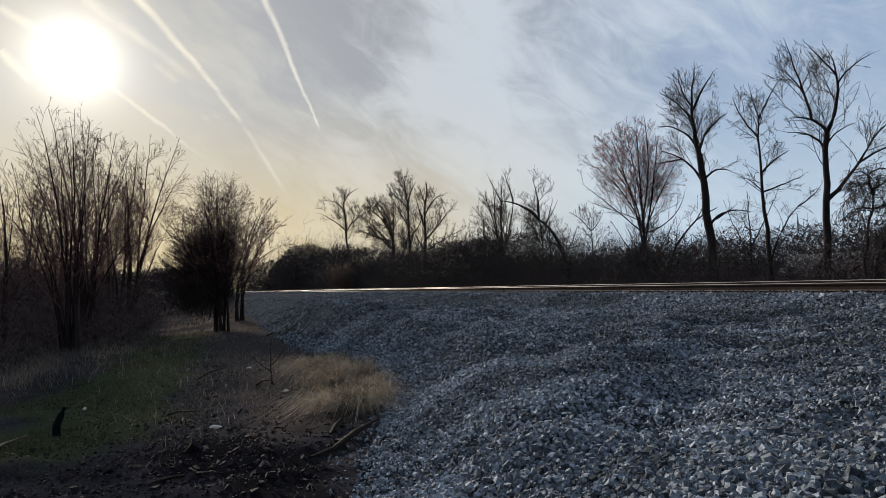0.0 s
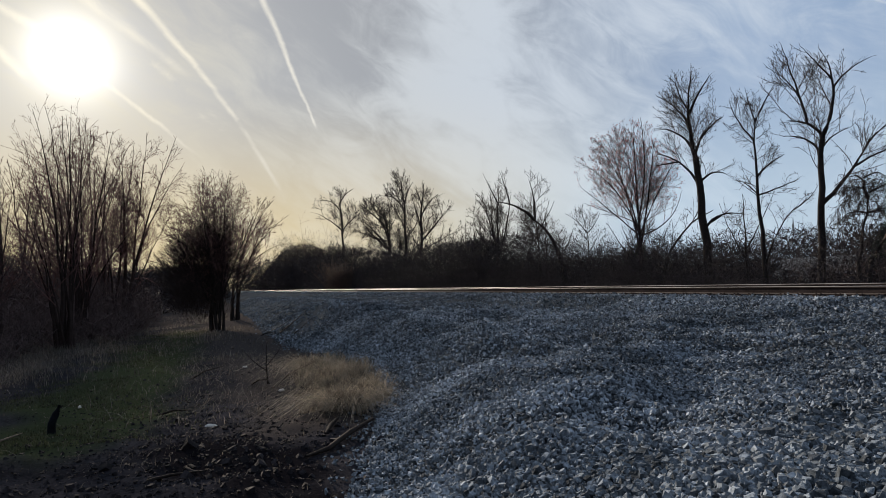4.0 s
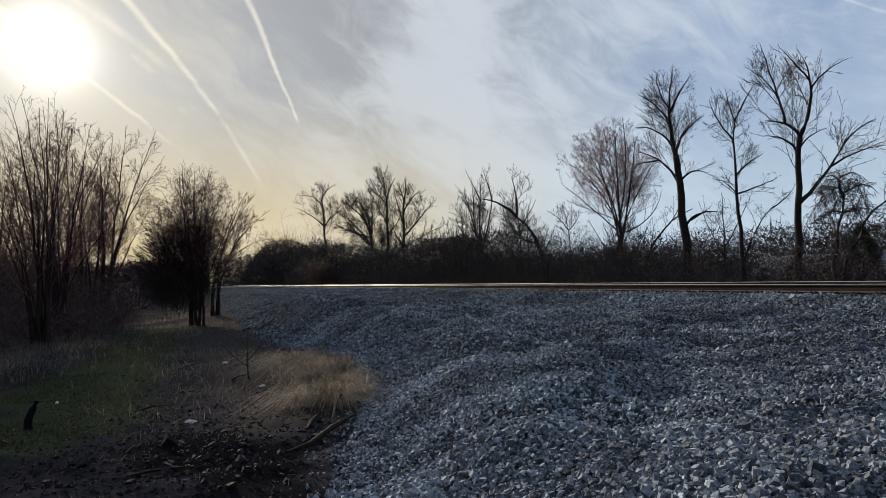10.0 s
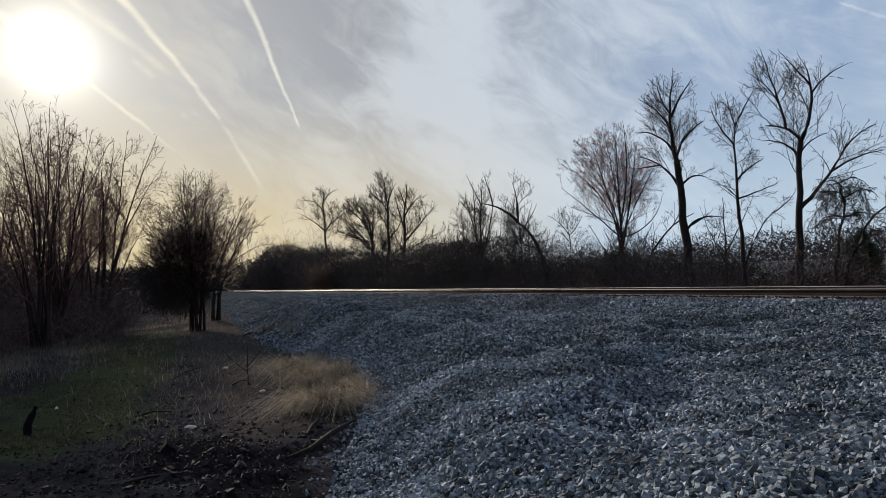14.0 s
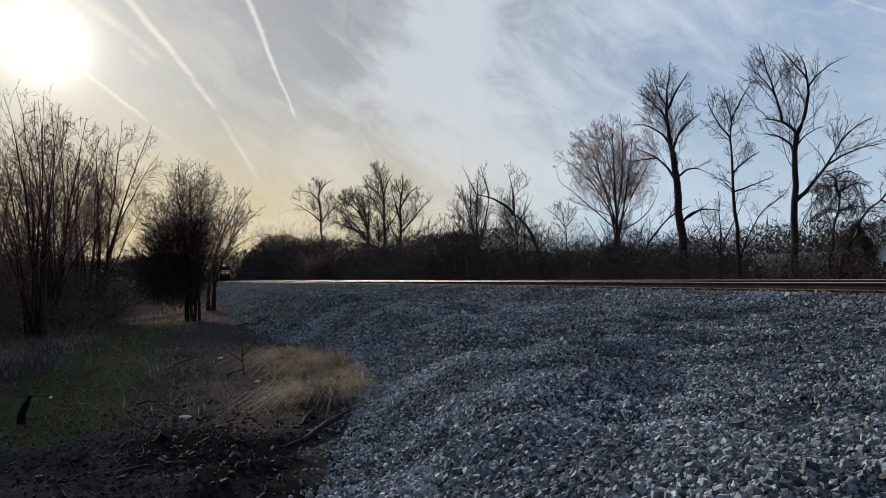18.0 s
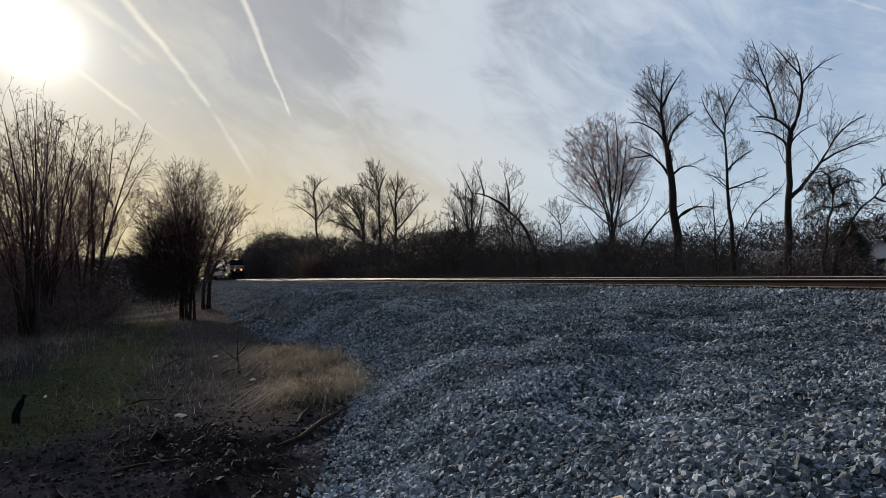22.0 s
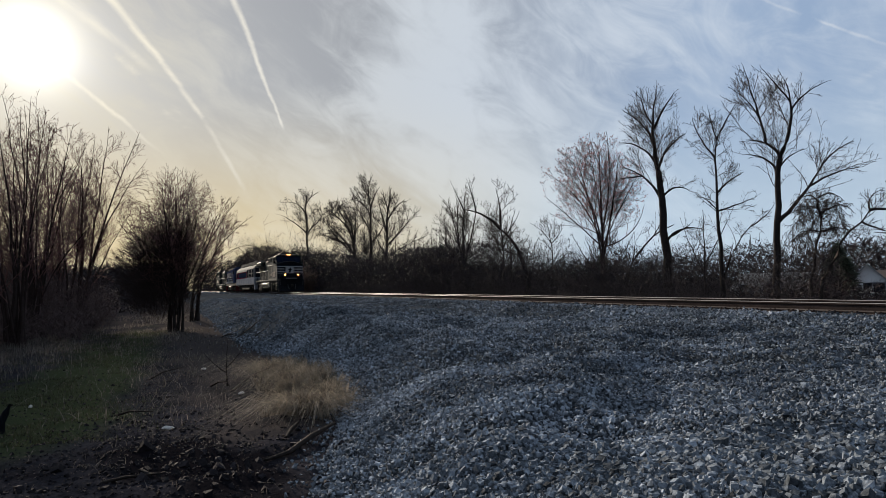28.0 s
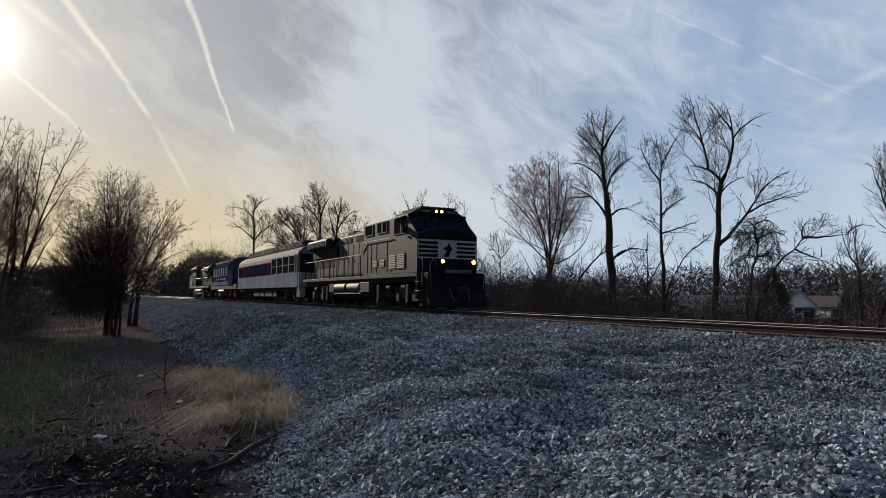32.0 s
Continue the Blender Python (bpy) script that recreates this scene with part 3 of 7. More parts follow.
# ---- trees ----
def lateral(parents, gap, clear, angle, ratio, n, spec, rnd, reach=None, floor=0.0, fill=0.0):
    """One order of side branches on a batch of branches; parents: (points, radii) with b x n each. Gives a batch of the same kind.
    reach(start, way): how far a branch may go before it leaves the crown; fill: the share of that way that it goes at least."""
    starts, ways, longs, thick = [], [], [], []
    for pts, rad in parents:
        b, m = rad.shape
        seg = np.linalg.norm(np.diff(pts, axis=1), axis=2)
        whole = seg.sum(1)
        count = np.maximum(1, np.round(whole * (1 - clear) / gap * (0.8 + 0.4 * rnd.random(b)))).astype(int)
        who = np.repeat(np.arange(b), count)
        order = np.arange(len(who)) - np.repeat(np.cumsum(count) - count, count)
        t = clear + (1 - clear) * (order + rnd.random(len(who))) / count[who]
        f = np.minimum(t, 0.999) * (m - 1)
        i = f.astype(int)
        g = (f - i)[:, None]
        p = pts[who, i] * (1 - g) + pts[who, i + 1] * g
        d = pts[who, i + 1] - pts[who, i]
        d /= np.linalg.norm(d, axis=1, keepdims=True) + 1e-9
        r = rad[who, i] * (1 - g[:, 0]) + rad[who, i + 1] * g[:, 0]
        side = np.cross(d, rnd.normal(size=d.shape))
        side /= np.linalg.norm(side, axis=1, keepdims=True) + 1e-9
        a = np.radians(angle * (0.65 + 0.6 * rnd.random(len(who))) * np.where(t > 0.9, 0.55, 1.0))[:, None]
        w = d * np.cos(a) + side * np.sin(a)
        w[:, 2] += spec["lift"]
        w /= np.linalg.norm(w, axis=1, keepdims=True)
        long = whole[who] * ratio * (1.15 - 0.65 * t) * (0.55 + 0.75 * rnd.random(len(who)))
        if reach is not None:
            far = reach(p, w)
            long = np.minimum(np.maximum(long, far * fill * (0.5 + rnd.random(len(who)))), far * (0.8 + 0.35 * rnd.random(len(who))))
        keep = long > floor
        starts.append(p[keep])
        ways.append(w[keep])
        longs.append(long[keep])
        thick.append(r[keep])
    p, w, long, r = np.concatenate(starts), np.concatenate(ways), np.concatenate(longs), np.concatenate(thick)
    tip = spec["tip"]
    first = np.maximum(tip, np.minimum(r * 0.65, tip + 0.0085 * long))
    line, q = [p], p
    bend = rnd.normal(size=w.shape) * spec["wander"]
    for k in range(n - 1):
        w = w + bend * 0.6 + rnd.normal(size=w.shape) * spec["wander"] * 0.7
        w[:, 2] += spec["rise"] / (n - 1)
        w /= np.linalg.norm(w, axis=1, keepdims=True)
        q = q + w * (long / (n - 1))[:, None]
        line.append(q)
    fade = np.linspace(0, 1, n)
    rad = first[:, None] * (1 - fade) + np.minimum(first, tip * 0.75)[:, None] * fade
    return np.stack(line, 1), rad


PLAIN = dict(tip=0.0062, wander=0.10, rise=0.25, lift=0.12, angle=46, gap=(0.36, 0.27, 0.2), ratio=(0.4, 0.55, 0.55), clear=0.35, floor=0.05, fill=0.75, hair=0.16, thin=1.0)


def tree(name, label, base, limbs, spec=None, seed=1, bark=None, twig=None, buds=0, group=""):
    """A bare tree. limbs: (height of the start, lean in degrees in the plane that faces the camera's stand, lean in depth, length,
    radius, bend in degrees, the limb that carries it: 0 is the trunk, the first of them). room: the crown's rounded parts
    (sideways, height, half width, half height), which its twigs fill."""
    rnd = np.random.default_rng(seed)
    spec = dict(PLAIN, **(spec or {}))
    away = Vector((base[0], base[1], 0)).normalized()
    right = np.array((away.y, -away.x, 0))
    deep = np.array((away.x, away.y, 0))
    foot = np.array(base, float)
    room = spec["room"]
    stems = []
    for i, (z0, lean, depth, length, radius, bend, *carrier) in enumerate(limbs):
        n = 11
        if i == 0 or z0 <= 0.1:
            start = foot + (0 if i == 0 else 1) * (right * rnd.normal(0, 0.22) + deep * rnd.normal(0, 0.22))
        else:
            line = stems[carrier[0] if carrier else 0][0]
            start = line[int(np.argmin(np.abs(line[:, 2] - foot[2] - z0)))]
        p = start.copy()
        pts = [p.copy()]
        sway, sway2 = rnd.normal(0, 1, 2)
        for j in range(n - 1):
            wig = spec.get("wiggle", 0.07) * (math.sin(j * 1.9 + sway * 3) + 0.6 * rnd.normal())
            a = math.radians(lean + bend * j / (n - 2)) + wig
            b = math.radians(depth) + spec.get("wiggle", 0.07) * (math.sin(j * 1.5 + sway2 * 3) + 0.6 * rnd.normal())
            d = right * math.sin(a) + deep * math.sin(b) * abs(math.cos(a)) + np.array((0, 0, math.cos(a) * math.cos(b)))
            d /= np.linalg.norm(d)
            p = p + d * length / (n - 1)
            pts.append(p.copy())
        end = spec.get("end", 0.2) if i == 0 else spec.get("limb_end", 0.15)
        rad = np.maximum(radius * (1 - (1 - end) * np.linspace(0, 1, n)), spec["tip"] * 1.2)
        if z0 <= 0.1:
            rad[0] *= 1.35
            rad[1] *= 1.08
        stems.append((np.array(pts), rad))

    def inside(p):
        got = np.zeros(len(p), bool)
        u, w, h = (p - foot) @ right, (p - foot) @ deep, p[:, 2] - foot[2]
        for dx, z, rx, rz in room:
            got |= ((u - dx) / rx) ** 2 + (w / (max(rx, 0.6 * rz) * spec.get("deep", 1.0))) ** 2 + ((h - z) / rz) ** 2 < 1
        return got
    most = max(max(rx, rz) for _, _, rx, rz in room) * 1.3

    def reach(p, w):
        """How far a branch from p can go until it last leaves the crown's rooms."""
        steps = np.linspace(0.06, 1, 14) * most
        ok = np.stack([inside(p + w * s) for s in steps], 1)
        last = np.where(ok.any(1), steps[ok.shape[1] - 1 - np.argmax(ok[:, ::-1], 1)], spec.get("stray", 0.3) * most * 0.3)
        return last
    batch = [(np.stack([s[0]]), np.stack([s[1]])) for s in stems]
    gap, ratio = [g * spec["thin"] for g in spec["gap"]], spec["ratio"]
    one = []
    for i, s in enumerate(batch):
        z0 = limbs[i][0]
        clear = spec["clear"] if i == 0 or z0 <= 0.1 else 0.12
        one.append(lateral([s], gap[0], clear, spec["angle"], ratio[0], 7, spec, rnd, reach, spec["floor"] * 2, spec["fill"]))
    two = lateral(one, gap[1], 0.12, spec["angle"], ratio[1], 5, spec, rnd, reach, spec["floor"], 0.25)
    three = lateral([two], gap[2], 0.1, spec["angle"], ratio[2], 4, spec, rnd, None, spec["floor"])
    hairs = lateral([three], spec["hair"] * spec["thin"], 0.05, spec["angle"] * 1.1, 0.75, 2, dict(spec, tip=spec["tip"] * 0.6), rnd, None, spec["floor"])
    orders = one + [two, three, hairs]
    if not group and name == "tree":
        group = "bare trees beyond the track" if base[1] > 15 else "bare trees beside the path"
    top = tagged(new(name), label, name if name != "sapling" else "tree", group)
    top.location = base

    def piece(part_name, branches, sides, mat):
        v, f = tubes(branches, sides)
        return under(new(part_name, mesh_from(part_name, v - foot, f, mat, smooth=True)), top)
    piece("trunk", stems[:1], 9, bark or BARK)
    for s in stems[1:]:
        piece("limb", [s], 6, bark or BARK)
    piece("crown", [b for pts, rad in orders for b in zip(pts, rad)], 3, twig or TWIG)
    if buds:
        ends = np.concatenate([pts[:, -1] for pts, _ in orders[-2:]])
        ends = ends[ends[:, 2] > foot[2] + spec.get("bud_from", 0)]
        ends = ends[rnd.integers(0, len(ends), buds)] + rnd.normal(size=(buds, 3)) * 0.04
        piece("bud_haze", [(np.array([e, e + rnd.normal(size=3) * 0.03]), np.array([0.018, 0.010])) for e in ends], 3, BUD)
    return top


tree("tree", "forked bare tree with a wide open crown beyond the track", (-19.3, 22.0, -1.3),
     [(0, -1, 0, 6.66, 0.165, 6), (6.67, 27, -8, 3.04, 0.085, -45), (6.67, -33, 8, 1.50, 0.075, -49), (7.17, -11, 4, 3.42, 0.055, -2, 2), (5.84, -23, 0, 1.58, 0.06, -66),
      (3.93, 44, 6, 3.03, 0.10, -16), (5.28, 55, -6, 1.95, 0.05, 35, 5), (6.17, 34, 6, 1.43, 0.042, 38, 5), (6.02, 24, -10, 1.37, 0.045, 57), (8.34, 34, 5, 1.59, 0.042, 38, 1),
      (8.62, -32, -5, 1.74, 0.04, -3, 1), (8.07, -22, 3, 1.93, 0.036, -33, 3)],
     dict(room=((0.64, 8.67, 1.53, 1.43), (-0.83, 9.04, 0.94, 1.53), (2.15, 6.27, 1.53, 0.94), (-0.86, 6.82, 0.94, 0.64), (0.82, 7.14, 0.86, 0.74)), clear=0.75, gap=(0.34, 0.26, 0.22), end=0.55, thin=0.75), 11)
tree("tree", "bare tree with a dark stout trunk and upswept crown", (-26.7, 23.0, -1.3),
     [(0, 1, 0, 7.36, 0.25, -5), (7.35, -10, -6, 4.03, 0.125, 20), (6.03, -23, 6, 2.76, 0.085, -46), (7.35, -14, -10, 2.61, 0.085, -69), (6.03, 19, 10, 1.64, 0.08, 105), (7.20, 10, 8, 2.48, 0.095, 51),
      (8.54, -11, 10, 2.77, 0.08, -46, 1), (9.13, 25, -8, 2.19, 0.08, 12, 1), (3.41, 31, 0, 2.23, 0.08, 83), (3.95, 63, 4, 1.26, 0.05, -13, 8), (9.73, -32, 12, 2.09, 0.05, 31, 1), (7.14, -96, -8, 1.30, 0.05, 3, 2)],
     dict(room=((-0.28, 10.47, 1.61, 1.49), (-0.52, 8.85, 1.73, 1.19), (-1.30, 7.68, 1.13, 0.89), (0.88, 6.89, 0.95, 0.77), (1.49, 4.07, 1.07, 0.54)), clear=0.6, gap=(0.32, 0.25, 0.21), end=0.6, thin=0.84), 12)
tree("tree", "slender vine-hung bare tree beyond the track", (-23.1, 23.0, -1.3),
     [(0, -2, 0, 8.20, 0.125, 0), (6.07, 39, 6, 1.48, 0.06, 28), (7.14, -39, -8, 2.10, 0.05, 26), (7.94, 25, 8, 1.85, 0.05, 8), (1.98, 14, -6, 3.18, 0.06, 27), (4.19, 59, 6, 1.44, 0.036, -29, 4),
      (4.61, 72, 4, 1.76, 0.048, -3), (7.94, -12, -4, 1.66, 0.036, 5), (5.27, -27, 8, 1.14, 0.036, -36)],
     dict(room=((-0.29, 8.53, 1.05, 1.27), (1.20, 4.84, 1.05, 0.99), (0.49, 6.89, 0.77, 0.72), (-0.70, 5.95, 0.55, 0.50)), clear=0.5, wander=0.16, rise=0.05, lift=0.0, thin=0.66), 13)
tree("tree", "young maple in pinkish bud beyond the track", (-33.5, 24.0, -1.3),
     [(0, 0, 0, 9.77, 0.12, 0), (2.81, -7, 6, 7.13, 0.075, -10), (3.15, 13, -6, 6.35, 0.075, -5), (3.49, -15, 6, 5.41, 0.06, -35), (3.49, 24, -6, 4.84, 0.06, 6), (4.18, -9, 8, 6.38, 0.06, -23),
      (4.53, 14, -8, 5.97, 0.06, -19), (3.84, -44, 4, 4.58, 0.05, -5), (4.88, -4, 12, 5.82, 0.05, -6), (3.84, 79, -12, 3.52, 0.05, -65)],
     dict(room=((-0.32, 9.24, 2.30, 1.81), (-1.60, 8.20, 2.16, 1.67), (0.98, 8.17, 1.81, 1.91), (-0.22, 6.44, 2.50, 1.74)), clear=0.38, angle=42, rise=0.18, lift=0.10, wander=0.07,
          gap=(0.45, 0.32, 0.24), fill=0.4, end=0.15, wiggle=0.03, tip=0.0066, bud_from=5.6, thin=1.0), 14, BARK_RED, TWIG_PINK, 7000)


def twig_cloud(thing, name, centre, radii, n, length, r, mat, seed, label="", outward=1.0):
    """A dense mass of fine twigs inside an ellipsoid, as a part of a plant."""
    rnd = np.random.default_rng(seed)
    c = rnd.normal(size=(n, 3))
    c *= (rnd.random((n, 1)) ** 0.4) / np.linalg.norm(c, axis=1, keepdims=True) * np.array(radii)
    c *= 1 + 0.25 * ripple(c[:, 0] + c[:, 2], c[:, 1] - c[:, 2], 0.6, seed)[:, None]
    e = rnd.normal(size=(n, 3)) * 0.6 + c / np.array(radii) * 1.1 * outward
    e[:, 2] = np.abs(e[:, 2]) + 0.35
    e *= (length * (0.5 + rnd.random(n)) / np.linalg.norm(e, axis=1))[:, None]
    v, f = tubes([(np.array([a, d]), np.array([r, r * 0.5])) for a, d in zip(c + centre, c + e + centre)], 3)
    return under(new(name, mesh_from(name, v, f, mat)), thing, label)


# trees further along, beyond the track
tree("tree", "bare tree leaning over in an arch beyond the track", (-39.2, 22.0, -1.3),
     [(0, 10, 0, 6.03, 0.26, -53), (5.80, -39, 0, 2.91, 0.13, -43), (5.97, 3, 4, 2.86, 0.085, -18), (6.65, -10, -4, 2.35, 0.06, -11, 1), (3.40, -60, 0, 2.73, 0.05, -22), (7.01, -23, 6, 2.15, 0.05, 0, 1)],
     dict(tip=0.009, room=((-1.88, 7.76, 1.52, 1.29), (-3.18, 8.16, 1.06, 1.06), (-2.21, 5.23, 1.33, 1.14)), clear=0.6, gap=(0.5, 0.36, 0.3), thin=0.62), 21)
tree("tree", "slim bare tree beside a leaning one", (-43.4, 22.6, -1.3), [(0, -3, 0, 7.37, 0.10, -1), (4.46, -45, 0, 2.85, 0.055, 30), (5.29, 43, 0, 2.41, 0.055, -18), (4.0, -25, 6, 3.2, 0.05, 10), (4.2, 22, -6, 3.0, 0.05, -8)],
     dict(tip=0.009, room=((-0.85, 5.94, 1.24, 1.65), (0.35, 5.45, 1.03, 1.45)), gap=(0.5, 0.36, 0.3), thin=0.68), 22)
tree("tree", "many-stemmed bare tree above the brush", (-51.6, 23.0, -1.3),
     [(0, -4, 0, 9.36, 0.14, 11), (3.63, -11, 5, 5.25, 0.10, -5), (3.63, 25, -5, 5.15, 0.10, -20), (4.11, -45, 4, 3.78, 0.08, 27), (4.11, -9, 0, 5.77, 0.08, 13), (4.11, 60, -4, 3.50, 0.06, -34)],
     dict(tip=0.010, room=((-0.31, 8.04, 1.62, 2.00), (-1.43, 6.81, 1.34, 1.72), (0.79, 6.44, 1.53, 1.91)), gap=(0.55, 0.4, 0.32), angle=40, thin=0.79), 23)
tree("tree", "small pale bare tree above the brush", (-42.8, 26.0, -1.3), [(0, 6, 0, 5.97, 0.07, -11), (4.50, -31, 0, 2.15, 0.038, -27), (4.71, 51, 0, 1.76, 0.038, -31)],
     dict(tip=0.009, room=((-0.13, 5.77, 1.27, 1.18),), gap=(0.5, 0.36, 0.3), thin=0.64), 24)
tree("tree", "leaning dead limb rising from the brush", (-28.4, 22.0, -1.3), [(0, -15, 0, 5.77, 0.095, 80), (3.53, 50, 0, 2.11, 0.04, -49), (3.0, 10, 6, 1.6, 0.03, -10)],
     dict(room=((1.26, 4.78, 0.76, 0.76),), clear=0.55, thin=0.7), 25)
tree("tree", "tall bare tree with a narrow crown in a clump", (-86.0, 24.0, -1.4),
     [(0, 6, 0, 15.45, 0.30, -10), (11.46, -6, 0, 4.79, 0.13, -85), (12.99, 14, 4, 3.24, 0.13, 19), (8.44, -28, -5, 4.84, 0.10, 0), (7.68, 45, 5, 5.14, 0.10, -36), (14.13, -35, 0, 3.00, 0.10, 26)],
     dict(tip=0.015, room=((-0.07, 14.68, 2.11, 2.41), (0.13, 11.10, 2.41, 2.86), (0.1, 8.0, 2.6, 2.6)), gap=(0.75, 0.55, 0.45), thin=0.71), 31)
tree("tree", "tall bare tree with a rounded crown in a clump", (-75.6, 24.0, -1.4),
     [(0, -4, 0, 13.55, 0.26, 11), (8.28, -18, 0, 4.39, 0.12, 8), (8.95, 21, 4, 3.61, 0.12, 35), (6.60, 43, -5, 5.65, 0.12, -2), (5.93, 60, 5, 5.54, 0.09, 8), (10.97, -7, 0, 2.51, 0.09, -23), (5.5, -30, 5, 4.6, 0.09, 10)],
     dict(tip=0.014, room=((0.15, 11.50, 1.81, 2.28), (-0.07, 8.61, 2.41, 2.54), (2.47, 9.63, 2.01, 2.41), (3.45, 7.76, 1.74, 1.61)), gap=(0.7, 0.5, 0.42), thin=0.71), 32)
tree("tree", "broad bare tree with arching limbs in a clump", (-108.0, 26.0, -1.4),
     [(0, 29, 0, 15.31, 0.32, -52), (7.30, -34, 0, 7.81, 0.20, -16), (8.24, -14, 0, 8.19, 0.20, -49), (9.18, 5, 8, 7.06, 0.17, -2), (8.24, -76, -8, 6.25, 0.17, 15), (9.19, -16, 0, 7.43, 0.17, -15), (7.5, -50, 6, 8.0, 0.17, 20)],
     dict(tip=0.018, room=((0.11, 12.86, 4.13, 3.75), (-1.11, 10.75, 3.75, 3.28), (1.5, 9.5, 3.0, 3.5)), gap=(0.8, 0.6, 0.5), wander=0.14, thin=0.87), 33)
tree("tree", "pale bare tree with open branching", (-132.0, 25.0, -1.4),
     [(0, 2, 0, 17.92, 0.27, -6), (12.48, -43, 0, 6.33, 0.15, -20), (12.47, 38, 0, 6.20, 0.16, 26), (16.55, -15, 6, 5.44, 0.15, -84), (17.35, 23, -6, 4.49, 0.15, 44), (17.91, 19, 0, 3.45, 0.15, -37)],
     dict(tip=0.019, room=((-0.06, 18.81, 3.1, 2.9), (-3.24, 17.11, 2.9, 3.2), (3.01, 17.57, 2.8, 2.8), (0, 13.5, 3.6, 2.4)), clear=0.55, gap=(1.0, 0.75, 0.65), end=0.5, thin=0.74), 34)
for i, (x, y, h) in enumerate(((-69.0, 25, 7.6), (-63.0, 25.5, 7.0), (-97.0, 27, 11.0), (-57.5, 24, 7.5), (-47.0, 25, 6.6), (-36.0, 26, 5.6))):
    tree("tree", "low bare tree in the brush beyond the track", (x, y, -1.4),
         [(0, 0, 0, h, 0.10, 0), (0, -18, 0, h * 0.85, 0.08, 4), (0, 18, 4, h * 0.85, 0.08, -4), (1.4, -34, 0, h * 0.7, 0.06, 8), (1.4, 32, 0, h * 0.7, 0.06, -6)],
         dict(tip=0.013, room=((0.0, h * 0.74, h * 0.27, h * 0.26), (0.0, h * 0.45, h * 0.32, h * 0.25)), gap=(0.6, 0.45, 0.36), thin=0.85), 40 + i)
# beside the forked tree
tree("tree", "bare tree smothered in hanging vines", (-17.0, 21.0, -1.3),
     [(0, 2, 0, 4.44, 0.09, 8), (3.75, 8, 8, 1.29, 0.045, -150), (3.96, 6, -8, 1.40, 0.045, 150), (4.27, 12, 12, 1.02, 0.04, -132), (4.34, -8, -12, 1.22, 0.04, 150), (3.6, 60, 4, 1.2, 0.04, 80), (3.4, -60, -4, 1.0, 0.035, -90)],
     dict(room=((0.37, 4.35, 1.1, 0.8), (0.40, 3.56, 1.1, 1.1)), rise=-0.9, lift=-0.2, wander=0.3, wiggle=0.2, angle=60, gap=(0.16, 0.2, 0.2), clear=0.55, tip=0.0075, thin=0.59), 51)
tree("tree", "dark leaning tree with a long level limb", (-16.0, 20.0, -1.3),
     [(0, 2, 0, 4.49, 0.09, 38), (4.32, 89, 0, 1.32, 0.055, -4), (3.63, 115, 6, 1.12, 0.04, 3), (4.34, 31, 4, 0.95, 0.03, 91, 1), (4.01, -16, -5, 0.89, 0.03, 105)],
     dict(room=((2.40, 4.56, 0.78, 0.43), (1.78, 3.33, 0.61, 0.30), (1.47, 4.49, 0.52, 0.35)), clear=0.75, wander=0.16, gap=(0.28, 0.22, 0.2), wiggle=0.12, thin=0.54), 52)
tree("tree", "small upright bare tree with a nest", (-12.9, 21.0, -1.3), [(0, 4, 0, 4.03, 0.065, -11), (2.80, -30, 4, 1.43, 0.03, 25), (2.97, 17, -4, 0.88, 0.03, 20), (1.5, -30, 6, 1.8, 0.03, 15), (1.7, 32, -6, 1.7, 0.03, -10)],
     dict(room=((-0.01, 3.51, 0.52, 0.94), (0.04, 2.62, 0.73, 0.83)), angle=36, thin=0.55), 53)
tree("tree", "bare tree at the end of the row beyond the track", (-14.2, 24.0, -1.3), [(0, 13, 0, 6.52, 0.09, -17), (4.49, -11, 4, 2.19, 0.045, -3), (4.49, 17, -4, 2.02, 0.045, -6)],
     dict(room=((0.55, 5.88, 0.80, 1.88),), clear=0.6, thin=0.79), 54)
tree("tree", "small bare tree with wavy limbs between two larger ones", (-24.8, 23.6, -1.3),
     [(0, 0, 0, 5.2, 0.06, 0), (2.2, -28, 0, 3.0, 0.036, 10), (2.4, 30, 0, 3.2, 0.036, -6)], dict(wander=0.16, room=((0.0, 3.7, 1.1, 1.3),), gap=(0.4, 0.3, 0.22), thin=0.71), 55)

# ---- the clump of saplings and the bush by the path ----
SAP = dict(tip=0.0050, wander=0.11, rise=0.16, lift=0.06, angle=44, gap=(0.42, 0.34, 0.28), ratio=(0.26, 0.5, 0.55), fill=0.3, clear=0.25, wiggle=0.055, end=0.06, limb_end=0.06)
CLUMP = "clump of tall thin bare stems beside the path"
tree("tree", CLUMP, (-23.4, -4.3, -1.12),
     [(0, 2, 0, 5.64, 0.10, -6), (0, 5, 5, 5.94, 0.05, -32), (0, 2, -5, 7.41, 0.055, -14), (0, 3, 8, 7.59, 0.055, -8), (0, 6, -8, 7.36, 0.05, -6), (0, 0, 3, 5.02, 0.05, -35), (0, -2, -3, 6.44, 0.045, 16), (0, -1, 10, 6.89, 0.05, -12),
      (0, -10, -6, 5.2, 0.035, -6), (0, -4, 4, 6.2, 0.035, -22)],
     dict(SAP, room=((-0.44, 5.95, 1.65, 1.95), (-0.41, 3.70, 1.75, 1.8)), thin=0.79), 61, BARK_RED, TWIG_RED)
